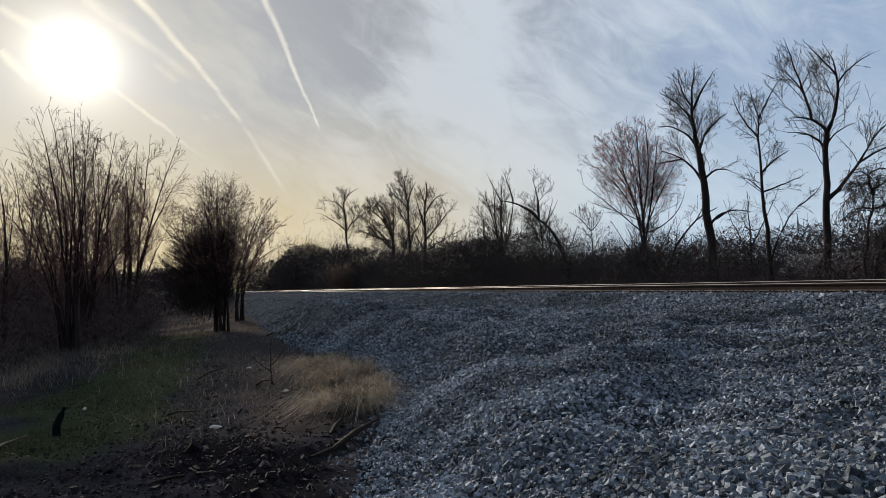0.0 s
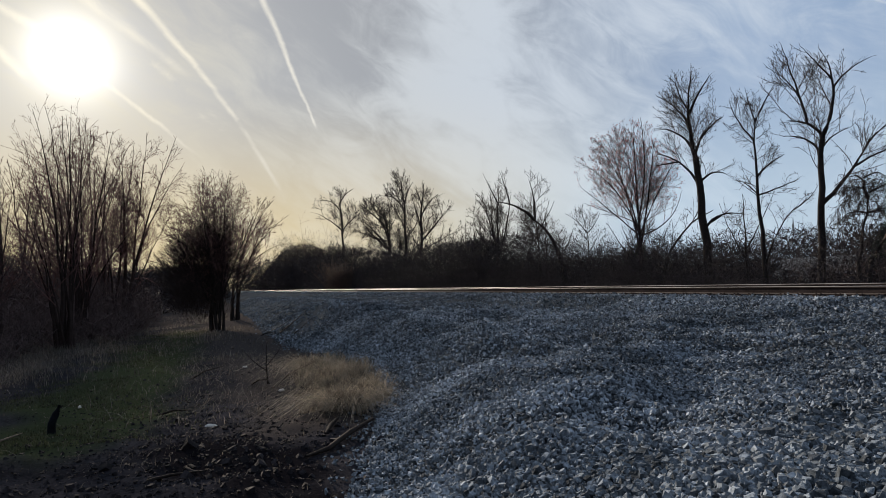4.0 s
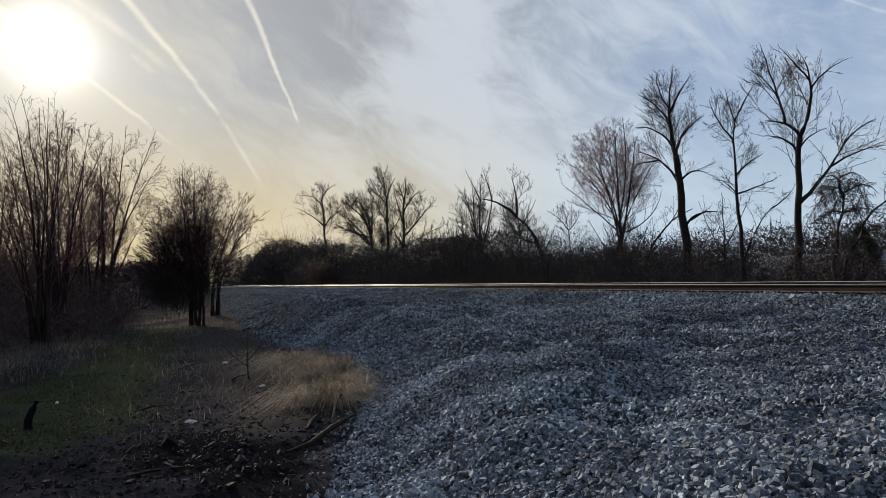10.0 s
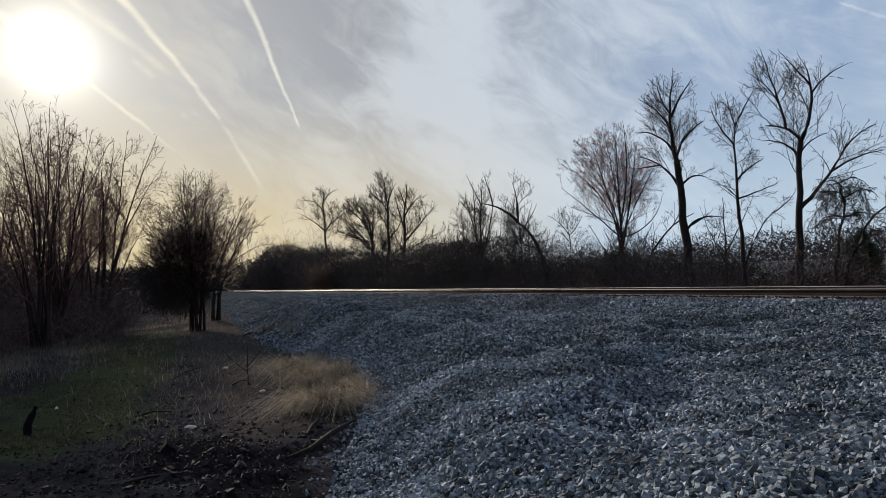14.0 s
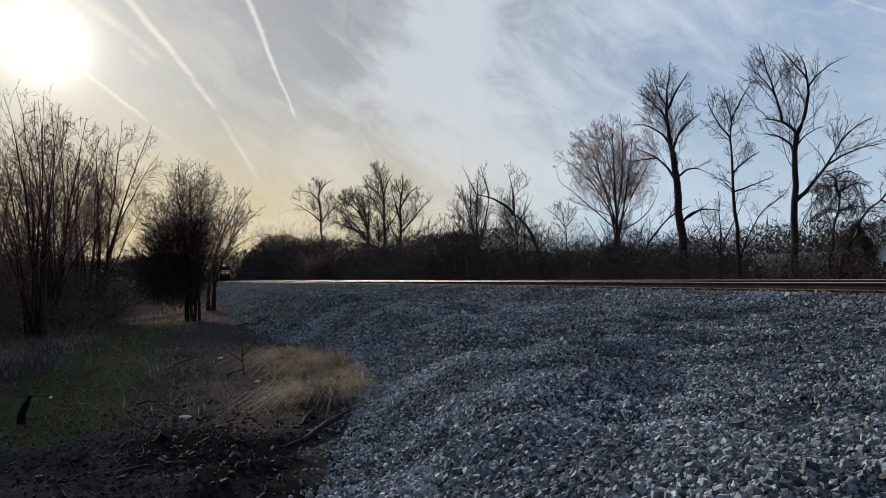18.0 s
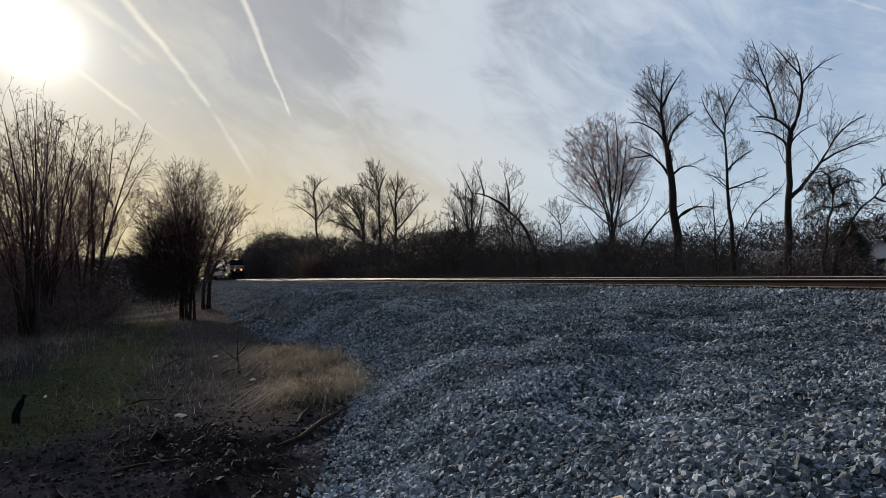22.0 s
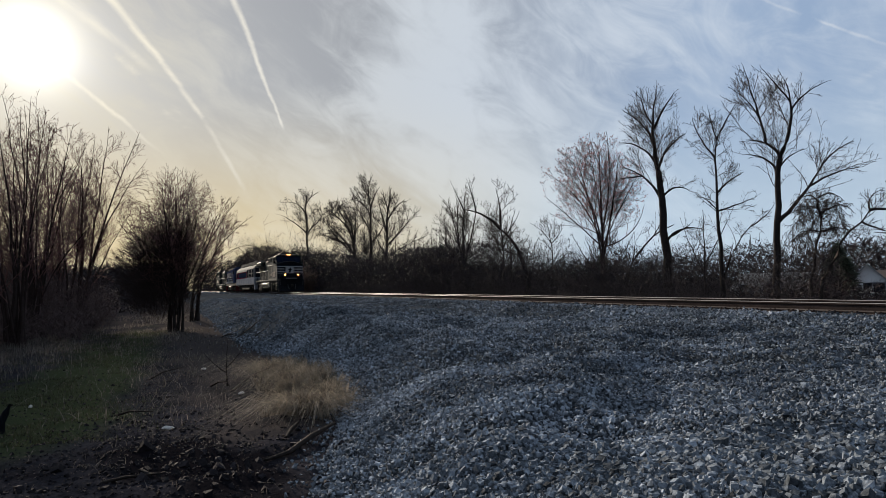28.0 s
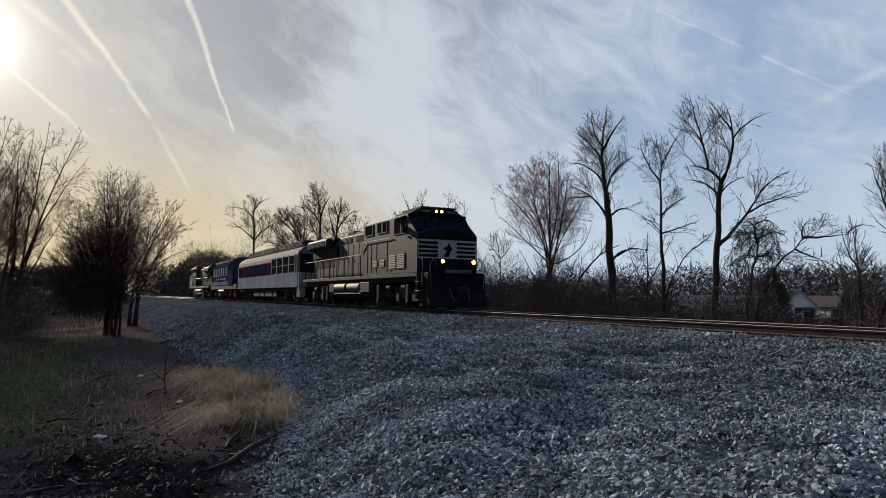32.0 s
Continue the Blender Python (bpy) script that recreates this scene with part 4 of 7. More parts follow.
tree("tree", "stout bare clump forking from the ground beside the path", (-28.9, -4.8, -1.12),
     [(0, 1, 0, 6.58, 0.125, -1), (0, 4, 5, 8.97, 0.07, 0), (0, -2, -5, 8.89, 0.06, -9), (0, 1, 8, 9.11, 0.065, -7), (0, 5, -8, 8.09, 0.06, 7), (0, 7, 3, 7.68, 0.06, 13), (0, -6, -3, 6.76, 0.055, -17), (0, 4, 10, 8.81, 0.06, -5), (0, 7, -10, 4.90, 0.05, 35),
      (0, -4, 6, 7.6, 0.045, -12), (0, 10, 4, 7.0, 0.045, 8), (0, -1, -9, 8.2, 0.045, 4)],
     dict(SAP, tip=0.006, room=((-0.09, 7.3, 2.2, 2.15), (-0.06, 4.64, 2.40, 2.2), (1.15, 6.2, 1.3, 1.9)), gap=(0.5, 0.38, 0.3), thin=0.79), 62, BARK_RED, TWIG_RED)
tree("tree", "spreading young bare tree beside the path", (-36.5, -4.2, -1.12),
     [(0, 3, 0, 7.86, 0.13, -6), (0, 10, 5, 10.22, 0.075, -5), (0, 7, -5, 9.92, 0.075, 15), (0, 11, 8, 9.03, 0.07, 20), (0, -7, -8, 7.88, 0.06, 2), (0, 6, 3, 9.03, 0.06, -4), (0, 17, -3, 5.89, 0.06, 11)],
     dict(SAP, tip=0.0075, room=((0.48, 7.1, 1.6, 2.7), (1.79, 7.45, 1.75, 2.4), (0.53, 4.23, 1.86, 1.86)), gap=(0.6, 0.44, 0.36), thin=0.58), 63, BARK_RED, TWIG_RED)
tree("tree", "slim bare tree behind the clumps beside the path", (-38.5, -5.2, -1.12), [(0, -1, 0, 8.24, 0.13, 6), (0, -6, 5, 8.81, 0.075, 6), (0, 8, -5, 9.67, 0.075, -2), (0, 3, 4, 7.5, 0.06, 8), (0, -12, 0, 7.0, 0.06, 4)],
     dict(SAP, tip=0.0075, room=((0.33, 6.71, 1.64, 2.36), (0.2, 4.4, 1.7, 1.8)), gap=(0.6, 0.44, 0.36), thin=0.61), 64, BARK_RED, TWIG_RED)
tree("tree", "clump of thin bare stems at the edge of the thicket", (-32.7, -7.5, -1.12), [(0, 1, 0, 6.51, 0.11, 4), (0, -4, 5, 7.94, 0.065, -3), (0, 1, -5, 7.31, 0.06, 11), (0, -11, 8, 6.58, 0.06, 0), (0, 8, 4, 6.6, 0.05, 4)],
     dict(SAP, tip=0.007, room=((-0.12, 5.44, 1.76, 2.5), (-0.1, 3.4, 1.8, 1.8)), gap=(0.55, 0.4, 0.34), thin=0.68), 65, BARK_RED, TWIG_RED)
tree("tree", "clump of thin bare stems at the edge of the thicket", (-21.8, -5.7, -1.12), [(0, 5, 0, 5.38, 0.08, -10), (0, 2, 5, 5.08, 0.045, -17), (0, 5, -5, 4.62, 0.045, 2), (0, -8, 3, 4.8, 0.04, -4)],
     dict(SAP, room=((0.06, 4.2, 1.14, 1.66), (0, 2.6, 1.2, 1.3)), thin=0.57), 68, BARK_RED, TWIG_RED)
shrub = tree("bush", "dense rounded bare bush tangled with vines beside the gravel", (-27.6, 0.2, -1.08),
             [(0, 0, 0, 5.71, 0.055, -1), (0, 1, 5, 5.57, 0.047, -19), (0, 5, -5, 5.95, 0.047, 0), (0, 1, 8, 4.58, 0.047, -46), (0, 7, -8, 5.36, 0.047, 8), (0, -1, 3, 6.17, 0.047, -4), (0, 10, -3, 3.79, 0.04, -81), (0, 6, 10, 6.28, 0.047, -7),
              (0.6, -20, 6, 4.8, 0.04, -10), (0.8, 18, -6, 4.6, 0.04, 6), (1.0, -32, -4, 3.8, 0.035, 0), (1.0, 4, 18, 4.8, 0.04, 0), (1.0, -6, -18, 4.8, 0.04, 0)],
             dict(SAP, tip=0.0056, angle=48, rise=0.10, lift=0.05, room=((-0.11, 4.98, 1.44, 1.49), (-0.97, 4.15, 1.12, 1.35), (0.62, 4.79, 0.98, 1.40), (-0.39, 3.04, 1.58, 1.40)), gap=(0.36, 0.28, 0.22), ratio=(0.42, 0.55, 0.55), fill=0.8, thin=0.84), 66, BARK, TWIG_RED)
twig_cloud(shrub, "vine_mass", (-0.30, -0.55, 2.2), (1.6, 1.4, 1.75), 7000, 0.44, 0.006, BARK_RED, 3, "dark tangle of vines")
twig_cloud(shrub, "vine_top", (0.0, 0.0, 3.7), (0.85, 0.85, 1.25), 1500, 0.38, 0.005, BARK_RED, 4, "dark tangle of vines")
tree("tree", "bare tree with fanned twigs behind the bush", (-34.0, 1.1, -1.08),
     [(0, 5, 0, 4.73, 0.055, 2), (0, -1, 5, 6.12, 0.057, 56), (0, -2, -5, 6.24, 0.057, 41), (0, -7, 8, 5.39, 0.057, 86), (0, -2, -8, 4.23, 0.057, 75), (0.5, 0, 3, 6.0, 0.05, 30)],
     dict(SAP, tip=0.007, room=((1.30, 5.08, 1.26, 1.21), (0.98, 3.83, 1.09, 1.01), (0.3, 4.6, 1.0, 1.4)), gap=(0.46, 0.34, 0.28), rise=0.2, thin=0.51), 67, BARK, TWIG_RED)


# ---- brush ----
def brush(name, label, places, heights, radius, lean=0.35, mat=None, twigs=3, seed=5):
    """A tangle of thin stems with side twigs; places: (n, 2)."""
    rnd = np.random.default_rng(seed + 2000)
    n = len(places)
    z = ground_z(places[:, 0], places[:, 1]) - 0.05
    a = rnd.random(n) * 2 * np.pi
    tilt = np.abs(rnd.normal(0, lean, n))
    out = []
    t = np.array([0, 0.35, 0.7, 1.0])
    d = np.stack([np.cos(a) * tilt, np.sin(a) * tilt, np.ones(n)], -1)
    base = np.concatenate([places, z[:, None]], 1)
    bow = rnd.normal(size=(n, 3)) * 0.18 * heights[:, None]
    pts = base[:, None] + d[:, None] * (heights[:, None, None] * t[None, :, None]) + bow[:, None] * (t * t)[None, :, None]
    pts[..., 2] = np.maximum(pts[..., 2], base[:, None, 2])
    rad = radius * (0.7 + 0.6 * rnd.random(n))[:, None] * (1 - 0.65 * t)[None]
    out = [(p, r) for p, r in zip(pts, rad)]
    for k in range(twigs):
        f = 0.25 + 0.75 * rnd.random(n)
        i = np.minimum((f * 3).astype(int), 2)
        g = (f * 3 - i)[:, None]
        rows = np.arange(n)
        q = pts[rows, i] * (1 - g) + pts[rows, i + 1] * g
        e = rnd.normal(size=(n, 3))
        e[:, 2] = np.abs(e[:, 2]) * 0.9 + 0.2
        e *= (heights * (0.14 + 0.16 * rnd.random(n)) / np.linalg.norm(e, axis=1))[:, None]
        tw = np.stack([q, q + e], 1)
        out += [(p, np.array([radius * 0.6, radius * 0.3])) for p in tw]
    v, f = tubes(out, 3)
    return tagged(new(name, mesh_from(name, v, f, mat or BRUSH)), label, "brush", kind="stuff")


def band(n, x0, x1, y0, y1, seed):
    rnd = np.random.default_rng(seed)
    x = x0 + (x1 - x0) * rnd.random(n)
    return np.stack([x, y0 + (y1 - y0) * rnd.random(n)], -1)


p = band(1600, -48, -8, 18.0, 23.5, 71)
p = p[(np.random.default_rng(3).random(len(p)) < np.interp(p[:, 0], [-30, -22.5, -21.5, -20.5, -19, -17], [1, 0.85, 0.3, 0.3, 0.8, 0.7])) & ((np.random.default_rng(4).random(len(p)) < 0.2) | ~((p[:, 0] / p[:, 1] > -0.755) & (p[:, 0] / p[:, 1] < -0.64)))]
brush("thicket", "dense dark leafless thicket along the far side of the track", p, (2.3 + 0.9 * ripple(p[:, 0], p[:, 1], 2.2, 31)) * (0.45 + 0.55 * np.random.default_rng(1).random(len(p)))
      * np.interp(p[:, 0], [-48, -30, -20, -14, -9], [1.6, 1.45, 1.15, 0.85, 0.8]), 0.005, lean=0.6, seed=71, twigs=5)

def thin_out(p):
    """Where the brush is low, along the line of the gabled house."""
    ratio = p[:, 0] / p[:, 1]
    return (ratio > -0.755) & (ratio < -0.64) & (p[:, 1] > 15)


def tangle(name, label, places, tops, length, width, mat, seed, even=0.75):
    """A thicket's inner mass: thin flat twigs at all heights and turns."""
    rnd = np.random.default_rng(seed + 1000)
    n = len(places)
    c = np.concatenate([places, (ground_z(places[:, 0], places[:, 1]) + tops * rnd.random(n) ** even)[:, None]], 1)
    e = rnd.normal(size=(n, 3))
    e[:, 2] = np.abs(e[:, 2]) * 0.9 + 0.15
    e *= (length * (0.4 + rnd.random(n)) / np.linalg.norm(e, axis=1))[:, None]
    s = np.cross(e, rnd.normal(size=(n, 3)))
    s *= (width * (0.5 + rnd.random(n)) / (np.linalg.norm(s, axis=1) + 1e-9))[:, None]
    v = np.stack([c - s, c + s, c + e + s * 0.3, c + e - s * 0.3], 1).reshape(-1, 3)
    f = np.arange(n)[:, None] * 4 + np.arange(4)
    return tagged(new(name, mesh_from(name, v, f, mat)), label, "brush", kind="stuff")


p = band(100000, -60, -11, 19.0, 27.0, 77)
p = p[p[:, 0] < np.interp(p[:, 1], [19, 27], [-11, -16])]
tops = np.interp(p[:, 0], [-60, -48, -36, -28, -24, -22.5, -19.8, -18.6, -17.2, -12.6], [5.2, 4.7, 4.1, 3.6, 3.2, 1.3, 1.3, 2.9, 2.7, 2.5])
tops = tops * (0.8 + 0.35 * ripple(p[:, 0], p[:, 1], 1.5, 38) + 0.2 * ripple(p[:, 0], p[:, 1], 0.5, 39))
tops = np.where(thin_out(p), tops * 0.46, tops)
tangle("thicket", "dense dark tangle of bare twigs along the far side of the track", p, np.maximum(tops, 0.3), 0.32, 0.0095, BRUSH, 77, 0.9)
p = band(2200, -24, -9, 24.5, 34.0, 78)
p = p[~thin_out(p)]
brush("scrub", "reddish-brown leafless scrub beyond the thicket", p, (1.9 + 0.6 * ripple(p[:, 0], p[:, 1], 2.4, 39)) * (0.45 + 0.55 * np.random.default_rng(22).random(len(p))), 0.0045, lean=0.5, mat=TWIG_RED, seed=78, twigs=6)
p = band(30000, -100, -46, 19.0, 27, 85)
tangle("thicket", "dense dark leafless thicket along the far side of the track", p, 5.0 + 0.8 * ripple(p[:, 0], p[:, 1], 4, 32) + 0.5 * ripple(p[:, 0], p[:, 1], 1.2, 34), 0.7, 0.022, BRUSH, 85)
p = band(1400, -100, -46, 19.0, 25, 72)
brush("thicket", "dense dark leafless thicket along the far side of the track", p, (4.2 + 1.4 * ripple(p[:, 0], p[:, 1], 5, 32)) * (0.45 + 0.55 * np.random.default_rng(2).random(len(p))),
      0.014, lean=0.5, seed=72, twigs=4)
p = band(22000, -200, -98, 17.5, 27, 86)
tangle("thicket", "dense dark leafless thicket along the far side of the track", p, 7.4 + 1.2 * ripple(p[:, 0], p[:, 1], 6, 43) + 0.6 * ripple(p[:, 0], p[:, 1], 1.6, 45), 1.0, 0.045, BRUSH, 86)
p = band(900, -200, -98, 17.5, 26, 73)
brush("thicket", "dense dark leafless thicket along the far side of the track", p, (6.0 + 1.8 * ripple(p[:, 0], p[:, 1], 9, 33)) * (0.4 + 0.6 * np.random.default_rng(3).random(len(p))),
      0.024, lean=0.45, seed=73, twigs=4)
# the domed thicket where the track vanishes
p = band(26000, -200, -150, 13.4, 31.5, 87)
h = 12.6 * np.maximum(0.10, 1 - ((p[:, 0] + 175) / 26) ** 2 * 0.7 - (np.abs(p[:, 1] - 22) / 9.4) ** 2.2) ** 0.65 * (1 + 0.08 * ripple(p[:, 0], p[:, 1], 2.0, 46))
tangle("thicket", "large domed dark thicket beside the far end of the track", p, h, 1.2, 0.045, BRUSH, 87, 0.8)
p = band(1100, -198, -152, 14.0, 31.0, 74)
h = 13.0 * np.maximum(0.15, 1 - ((p[:, 0] + 175) / 26) ** 2 * 0.7 - (np.abs(p[:, 1] - 22) / 9.4) ** 2) ** 0.65
brush("thicket", "large domed dark thicket beside the far end of the track", p, h * (0.5 + 0.5 * np.random.default_rng(4).random(len(p))), 0.022, lean=0.2, seed=74, twigs=4)
p = band(9000, -330, -260, 8, 34, 69)
p = p[p[:, 1] > track_y(p[:, 0]) + 4.5]
tangle("thicket", "dark leafless thicket round the bend of the track", p, 12.5 + 2.0 * ripple(p[:, 0], p[:, 1], 4, 52), 1.5, 0.10, BRUSH, 69, 1.2)
# bare saplings on both sides of the gap where the track vanishes
p = band(420, -205, -150, -2, 34, 68)
p = p[(p[:, 1] > track_y(p[:, 0]) + 4.5) | (p[:, 1] < 2.5)]
brush("saplings", "tall thin bare saplings by the far end of the track", p, (13.5 + 2.0 * ripple(p[:, 0], p[:, 1], 5, 51)) * (0.6 + 0.4 * np.random.default_rng(6).random(len(p))), 0.035, lean=0.14, seed=68, twigs=9)
p = band(450, -102, -97, 17.2, 19.5, 79)
brush("shrub", "rust-brown shrub that kept its dead leaves", p, 4.4 * (0.5 + 0.5 * np.random.default_rng(9).random(len(p))), 0.05, mat=RUSTY, seed=79, twigs=6)
p = band(76000, -80, 0, 27, 60, 88)
p = p[~thin_out(p)]
tangle("scrub", "low leafless scrub beyond the thicket", p, np.interp(p[:, 0], [-60, -35], [3.8, 3.3]) * (0.75 + 0.3 * ripple(p[:, 0], p[:, 1], 2.5, 47)), 0.30, 0.009, BRUSH, 88, 1.3)
p = band(1500, -75, 6, 27, 52, 82)
p = p[~thin_out(p)]
brush("scrub", "sparse leafless scrub beyond the thicket", p, np.interp(p[:, 0], [-40, -30], [3.4, 2.2]) * (0.4 + 0.6 * np.random.default_rng(12).random(len(p))), 0.006, lean=0.25, seed=82, twigs=5)
# the near side, left of the path
p = band(46000, -46, -17, -13, -4.6, 75)
tangle("thicket", "dark leafless undergrowth beside the path", p, np.maximum(0.3, (3.2 + 0.5 * ripple(p[:, 0], p[:, 1], 2.6, 35) + 0.4 * ripple(p[:, 0], p[:, 1], 0.8, 36)) * smooth(-4.3, -5.6, p[:, 1])), 0.40, 0.009, BRUSH_HAZED, 75, 0.9)
p = band(1500, -46, -17, -13, -5.0, 84)
brush("thicket", "thin bare stems in the undergrowth beside the path", p, (2.3 + 0.5 * ripple(p[:, 0], p[:, 1], 3, 35)) * (0.5 + 0.5 * np.random.default_rng(5).random(len(p))), 0.008, mat=BRUSH_HAZED, seed=84, twigs=4)
p = band(12000, -42, -24, -5.4, -2.7, 81)
tangle("thicket", "dark leafless undergrowth beside the path", p, np.interp(p[:, 0], [-34, -28], [2.6, 1.6]) * (0.6 + 0.4 * ripple(p[:, 0], p[:, 1], 1.2, 41)), 0.35, 0.008, BRUSH_HAZED, 81, 1.2)
p = band(50000, -200, -44, -16, 7.0, 76)
p = p[p[:, 1] < np.interp(p[:, 0], [-200, -170, -130, -110, -60, -44], [4.9, 4.1, 2.9, 1.0, 0.2, -1.8])]
tangle("thicket", "dark leafless undergrowth beside the path", p, np.interp(p[:, 0], [-150, -100, -60], [7.5, 5.2, 3.2]) * (0.85 + 0.2 * ripple(p[:, 0], p[:, 1], 3.0, 42)), 0.9, 0.032, BRUSH, 76, 0.9)
# the woods go on beside and behind the camera's stand
p = band(900, -13, 34, -20, -8.0, 83)
brush("woods", "bare woods closing the side of the path away from the track", p, 7.0 * (0.55 + 0.45 * np.random.default_rng(13).random(len(p))), 0.05, lean=0.16, seed=83, twigs=3)
# distant woods
for i, (x0, x1, y0, y1, n, h) in enumerate(((-330, -200, -110, 60, 44000, 9.5), (-300, -60, 95, 150, 44000, 9.6), (-220, -120, -140, -16, 20000, 8.0), (-90, 60, 95, 140, 22000, 9.0))):
    p = band(n, x0, x1, y0, y1, 90 + i)
    if i in (0,):
        p = p[np.abs(p[:, 1] - track_y(p[:, 0])) > 6]
    tangle("far_woods", "distant bare woods", p, h * (0.85 + 0.2 * ripple(p[:, 0], p[:, 1], 9.0, 44 + i) + 0.12 * ripple(p[:, 0], p[:, 1], 2.5, 54 + i)), 1.5, 0.09, BRUSH, 90 + i, 1.35)

# ---- train ----
WHEELS = []          # (wheelset, radius, metres behind the train's front)


def wheelset_mesh(r):
    """Two flanged wheels on an axle; the axis runs across the track."""
    bm = bmesh.new()
    rod(bm, (0, -0.95, 0), (0, 0.95, 0), 0.09, 10)
    for s in (-1, 1):
        rod(bm, (0, s * 0.69, 0), (0, s * 0.83, 0), r, 28)
        rod(bm, (0, s * 0.66, 0), (0, s * 0.69, 0), r + 0.028, 28)
        rod(bm, (0, s * 0.83, 0), (0, s * 0.86, 0), r * 0.72, 24)
        rod(bm, (0, s * 0.86, 0), (0, s * 0.93, 0), 0.16, 14)
        for k in range(4):
            a = k * math.pi / 2
            rod(bm, (r * 0.5 * math.cos(a), s * 0.85, r * 0.5 * math.sin(a)), (r * 0.5 * math.cos(a), s * 0.87, r * 0.5 * math.sin(a)), 0.05, 8)
    me = bpy.data.meshes.new("wheelset")
    bm.to_mesh(me)
    bm.free()
    me.materials.append(UNDER)
    return me


LOCO_WHEELS, CAR_WHEELS = wheelset_mesh(0.52), wheelset_mesh(0.46)


def truck(thing, x, axles, me, r, back):
    """Side frames, bolster, brake gear and springs round the wheelsets; a keyed wheelset each."""
    half = max(axles) + 0.75
    bm = bmesh.new()
    for s in (-1, 1):
        prism(bm, [(x - half, 0.62), (x - half, 0.86), (x - half * 0.6, 1.02), (x + half * 0.6, 1.02), (x + half, 0.86), (x + half, 0.62), (x + half * 0.7, 0.50),
                   (x - half * 0.7, 0.50)], s * 1.03 - 0.07, s * 1.03 + 0.07, "y", 0.02)
        for a in axles:
            box(bm, x + a - 0.2, x + a + 0.2, s * 1.10 - 0.10, s * 1.10 + 0.10, 0.32, 0.76, 0.03)
    box(bm, x - 0.3, x + 0.3, -1.0, 1.0, 0.62, 1.05, 0.03)
    part("truck_frame", bm, UNDER, thing)
    for s in (-1, 1):
        for a, b in zip(axles, axles[1:]):
            m = (a + b) / 2
            bm = bmesh.new()
            for k in (-0.13, 0.13):
                rod(bm, (x + m + k, s * 1.13, 0.42), (x + m + k, s * 1.13, 0.78), 0.09, 10)
            part("spring", bm, UNDER, thing)
            part("brake_cylinder", rod(bmesh.new(), (x + m - 0.25, s * 1.22, 0.98), (x + m + 0.25, s * 1.22, 0.98), 0.13, 12), UNDER, thing)
    for a in axles:
        w = under(new("wheelset", me), thing)
        w.location = (x + a, 0, r)
        WHEELS.append((w, r, back - (x + a)))
    for e in (-1, 1):
        for s in (-1, 1):
            bm = rod(bmesh.new(), (x + e * (half - 0.15), s * 1.16, 0.95), (x + e * (half + 0.05), s * 1.16, 0.16), 0.025, 6)
            part("sand_pipe", bm, UNDER, thing)


def coupler(thing, x, way):
    bm = box(bmesh.new(), min(x, x + way * 0.35), max(x, x + way * 0.35), -0.11, 0.11, 0.74, 0.96, 0.03)
    box(bm, x + way * 0.30 - 0.13, x + way * 0.30 + 0.13, -0.17, 0.15, 0.68, 1.0, 0.05)
    part("coupler", bm, UNDER, thing)
    for y in (-0.45, 0.42):
        pts = [(x, y, 0.95), (x + way * 0.15, y, 0.6), (x + way * 0.25, y * 0.8, 0.42), (x + way * 0.4, y * 0.6, 0.5)]
        bm = bmesh.new()
        for a, b in zip(pts, pts[1:]):
            rod(bm, a, b, 0.028, 6)
        part("air_hose", bm, RUBBER, thing)


def slats(bm, x0, x1, y, z0, z1, n, thick=0.02, axis="z"):
    for i in range(n):
        z = z0 + (z1 - z0) * (i + 0.5) / n
        h = (z1 - z0) / n * 0.32
        box(bm, x0, x1, y - thick, y + thick, z - h, z + h)
    return bm


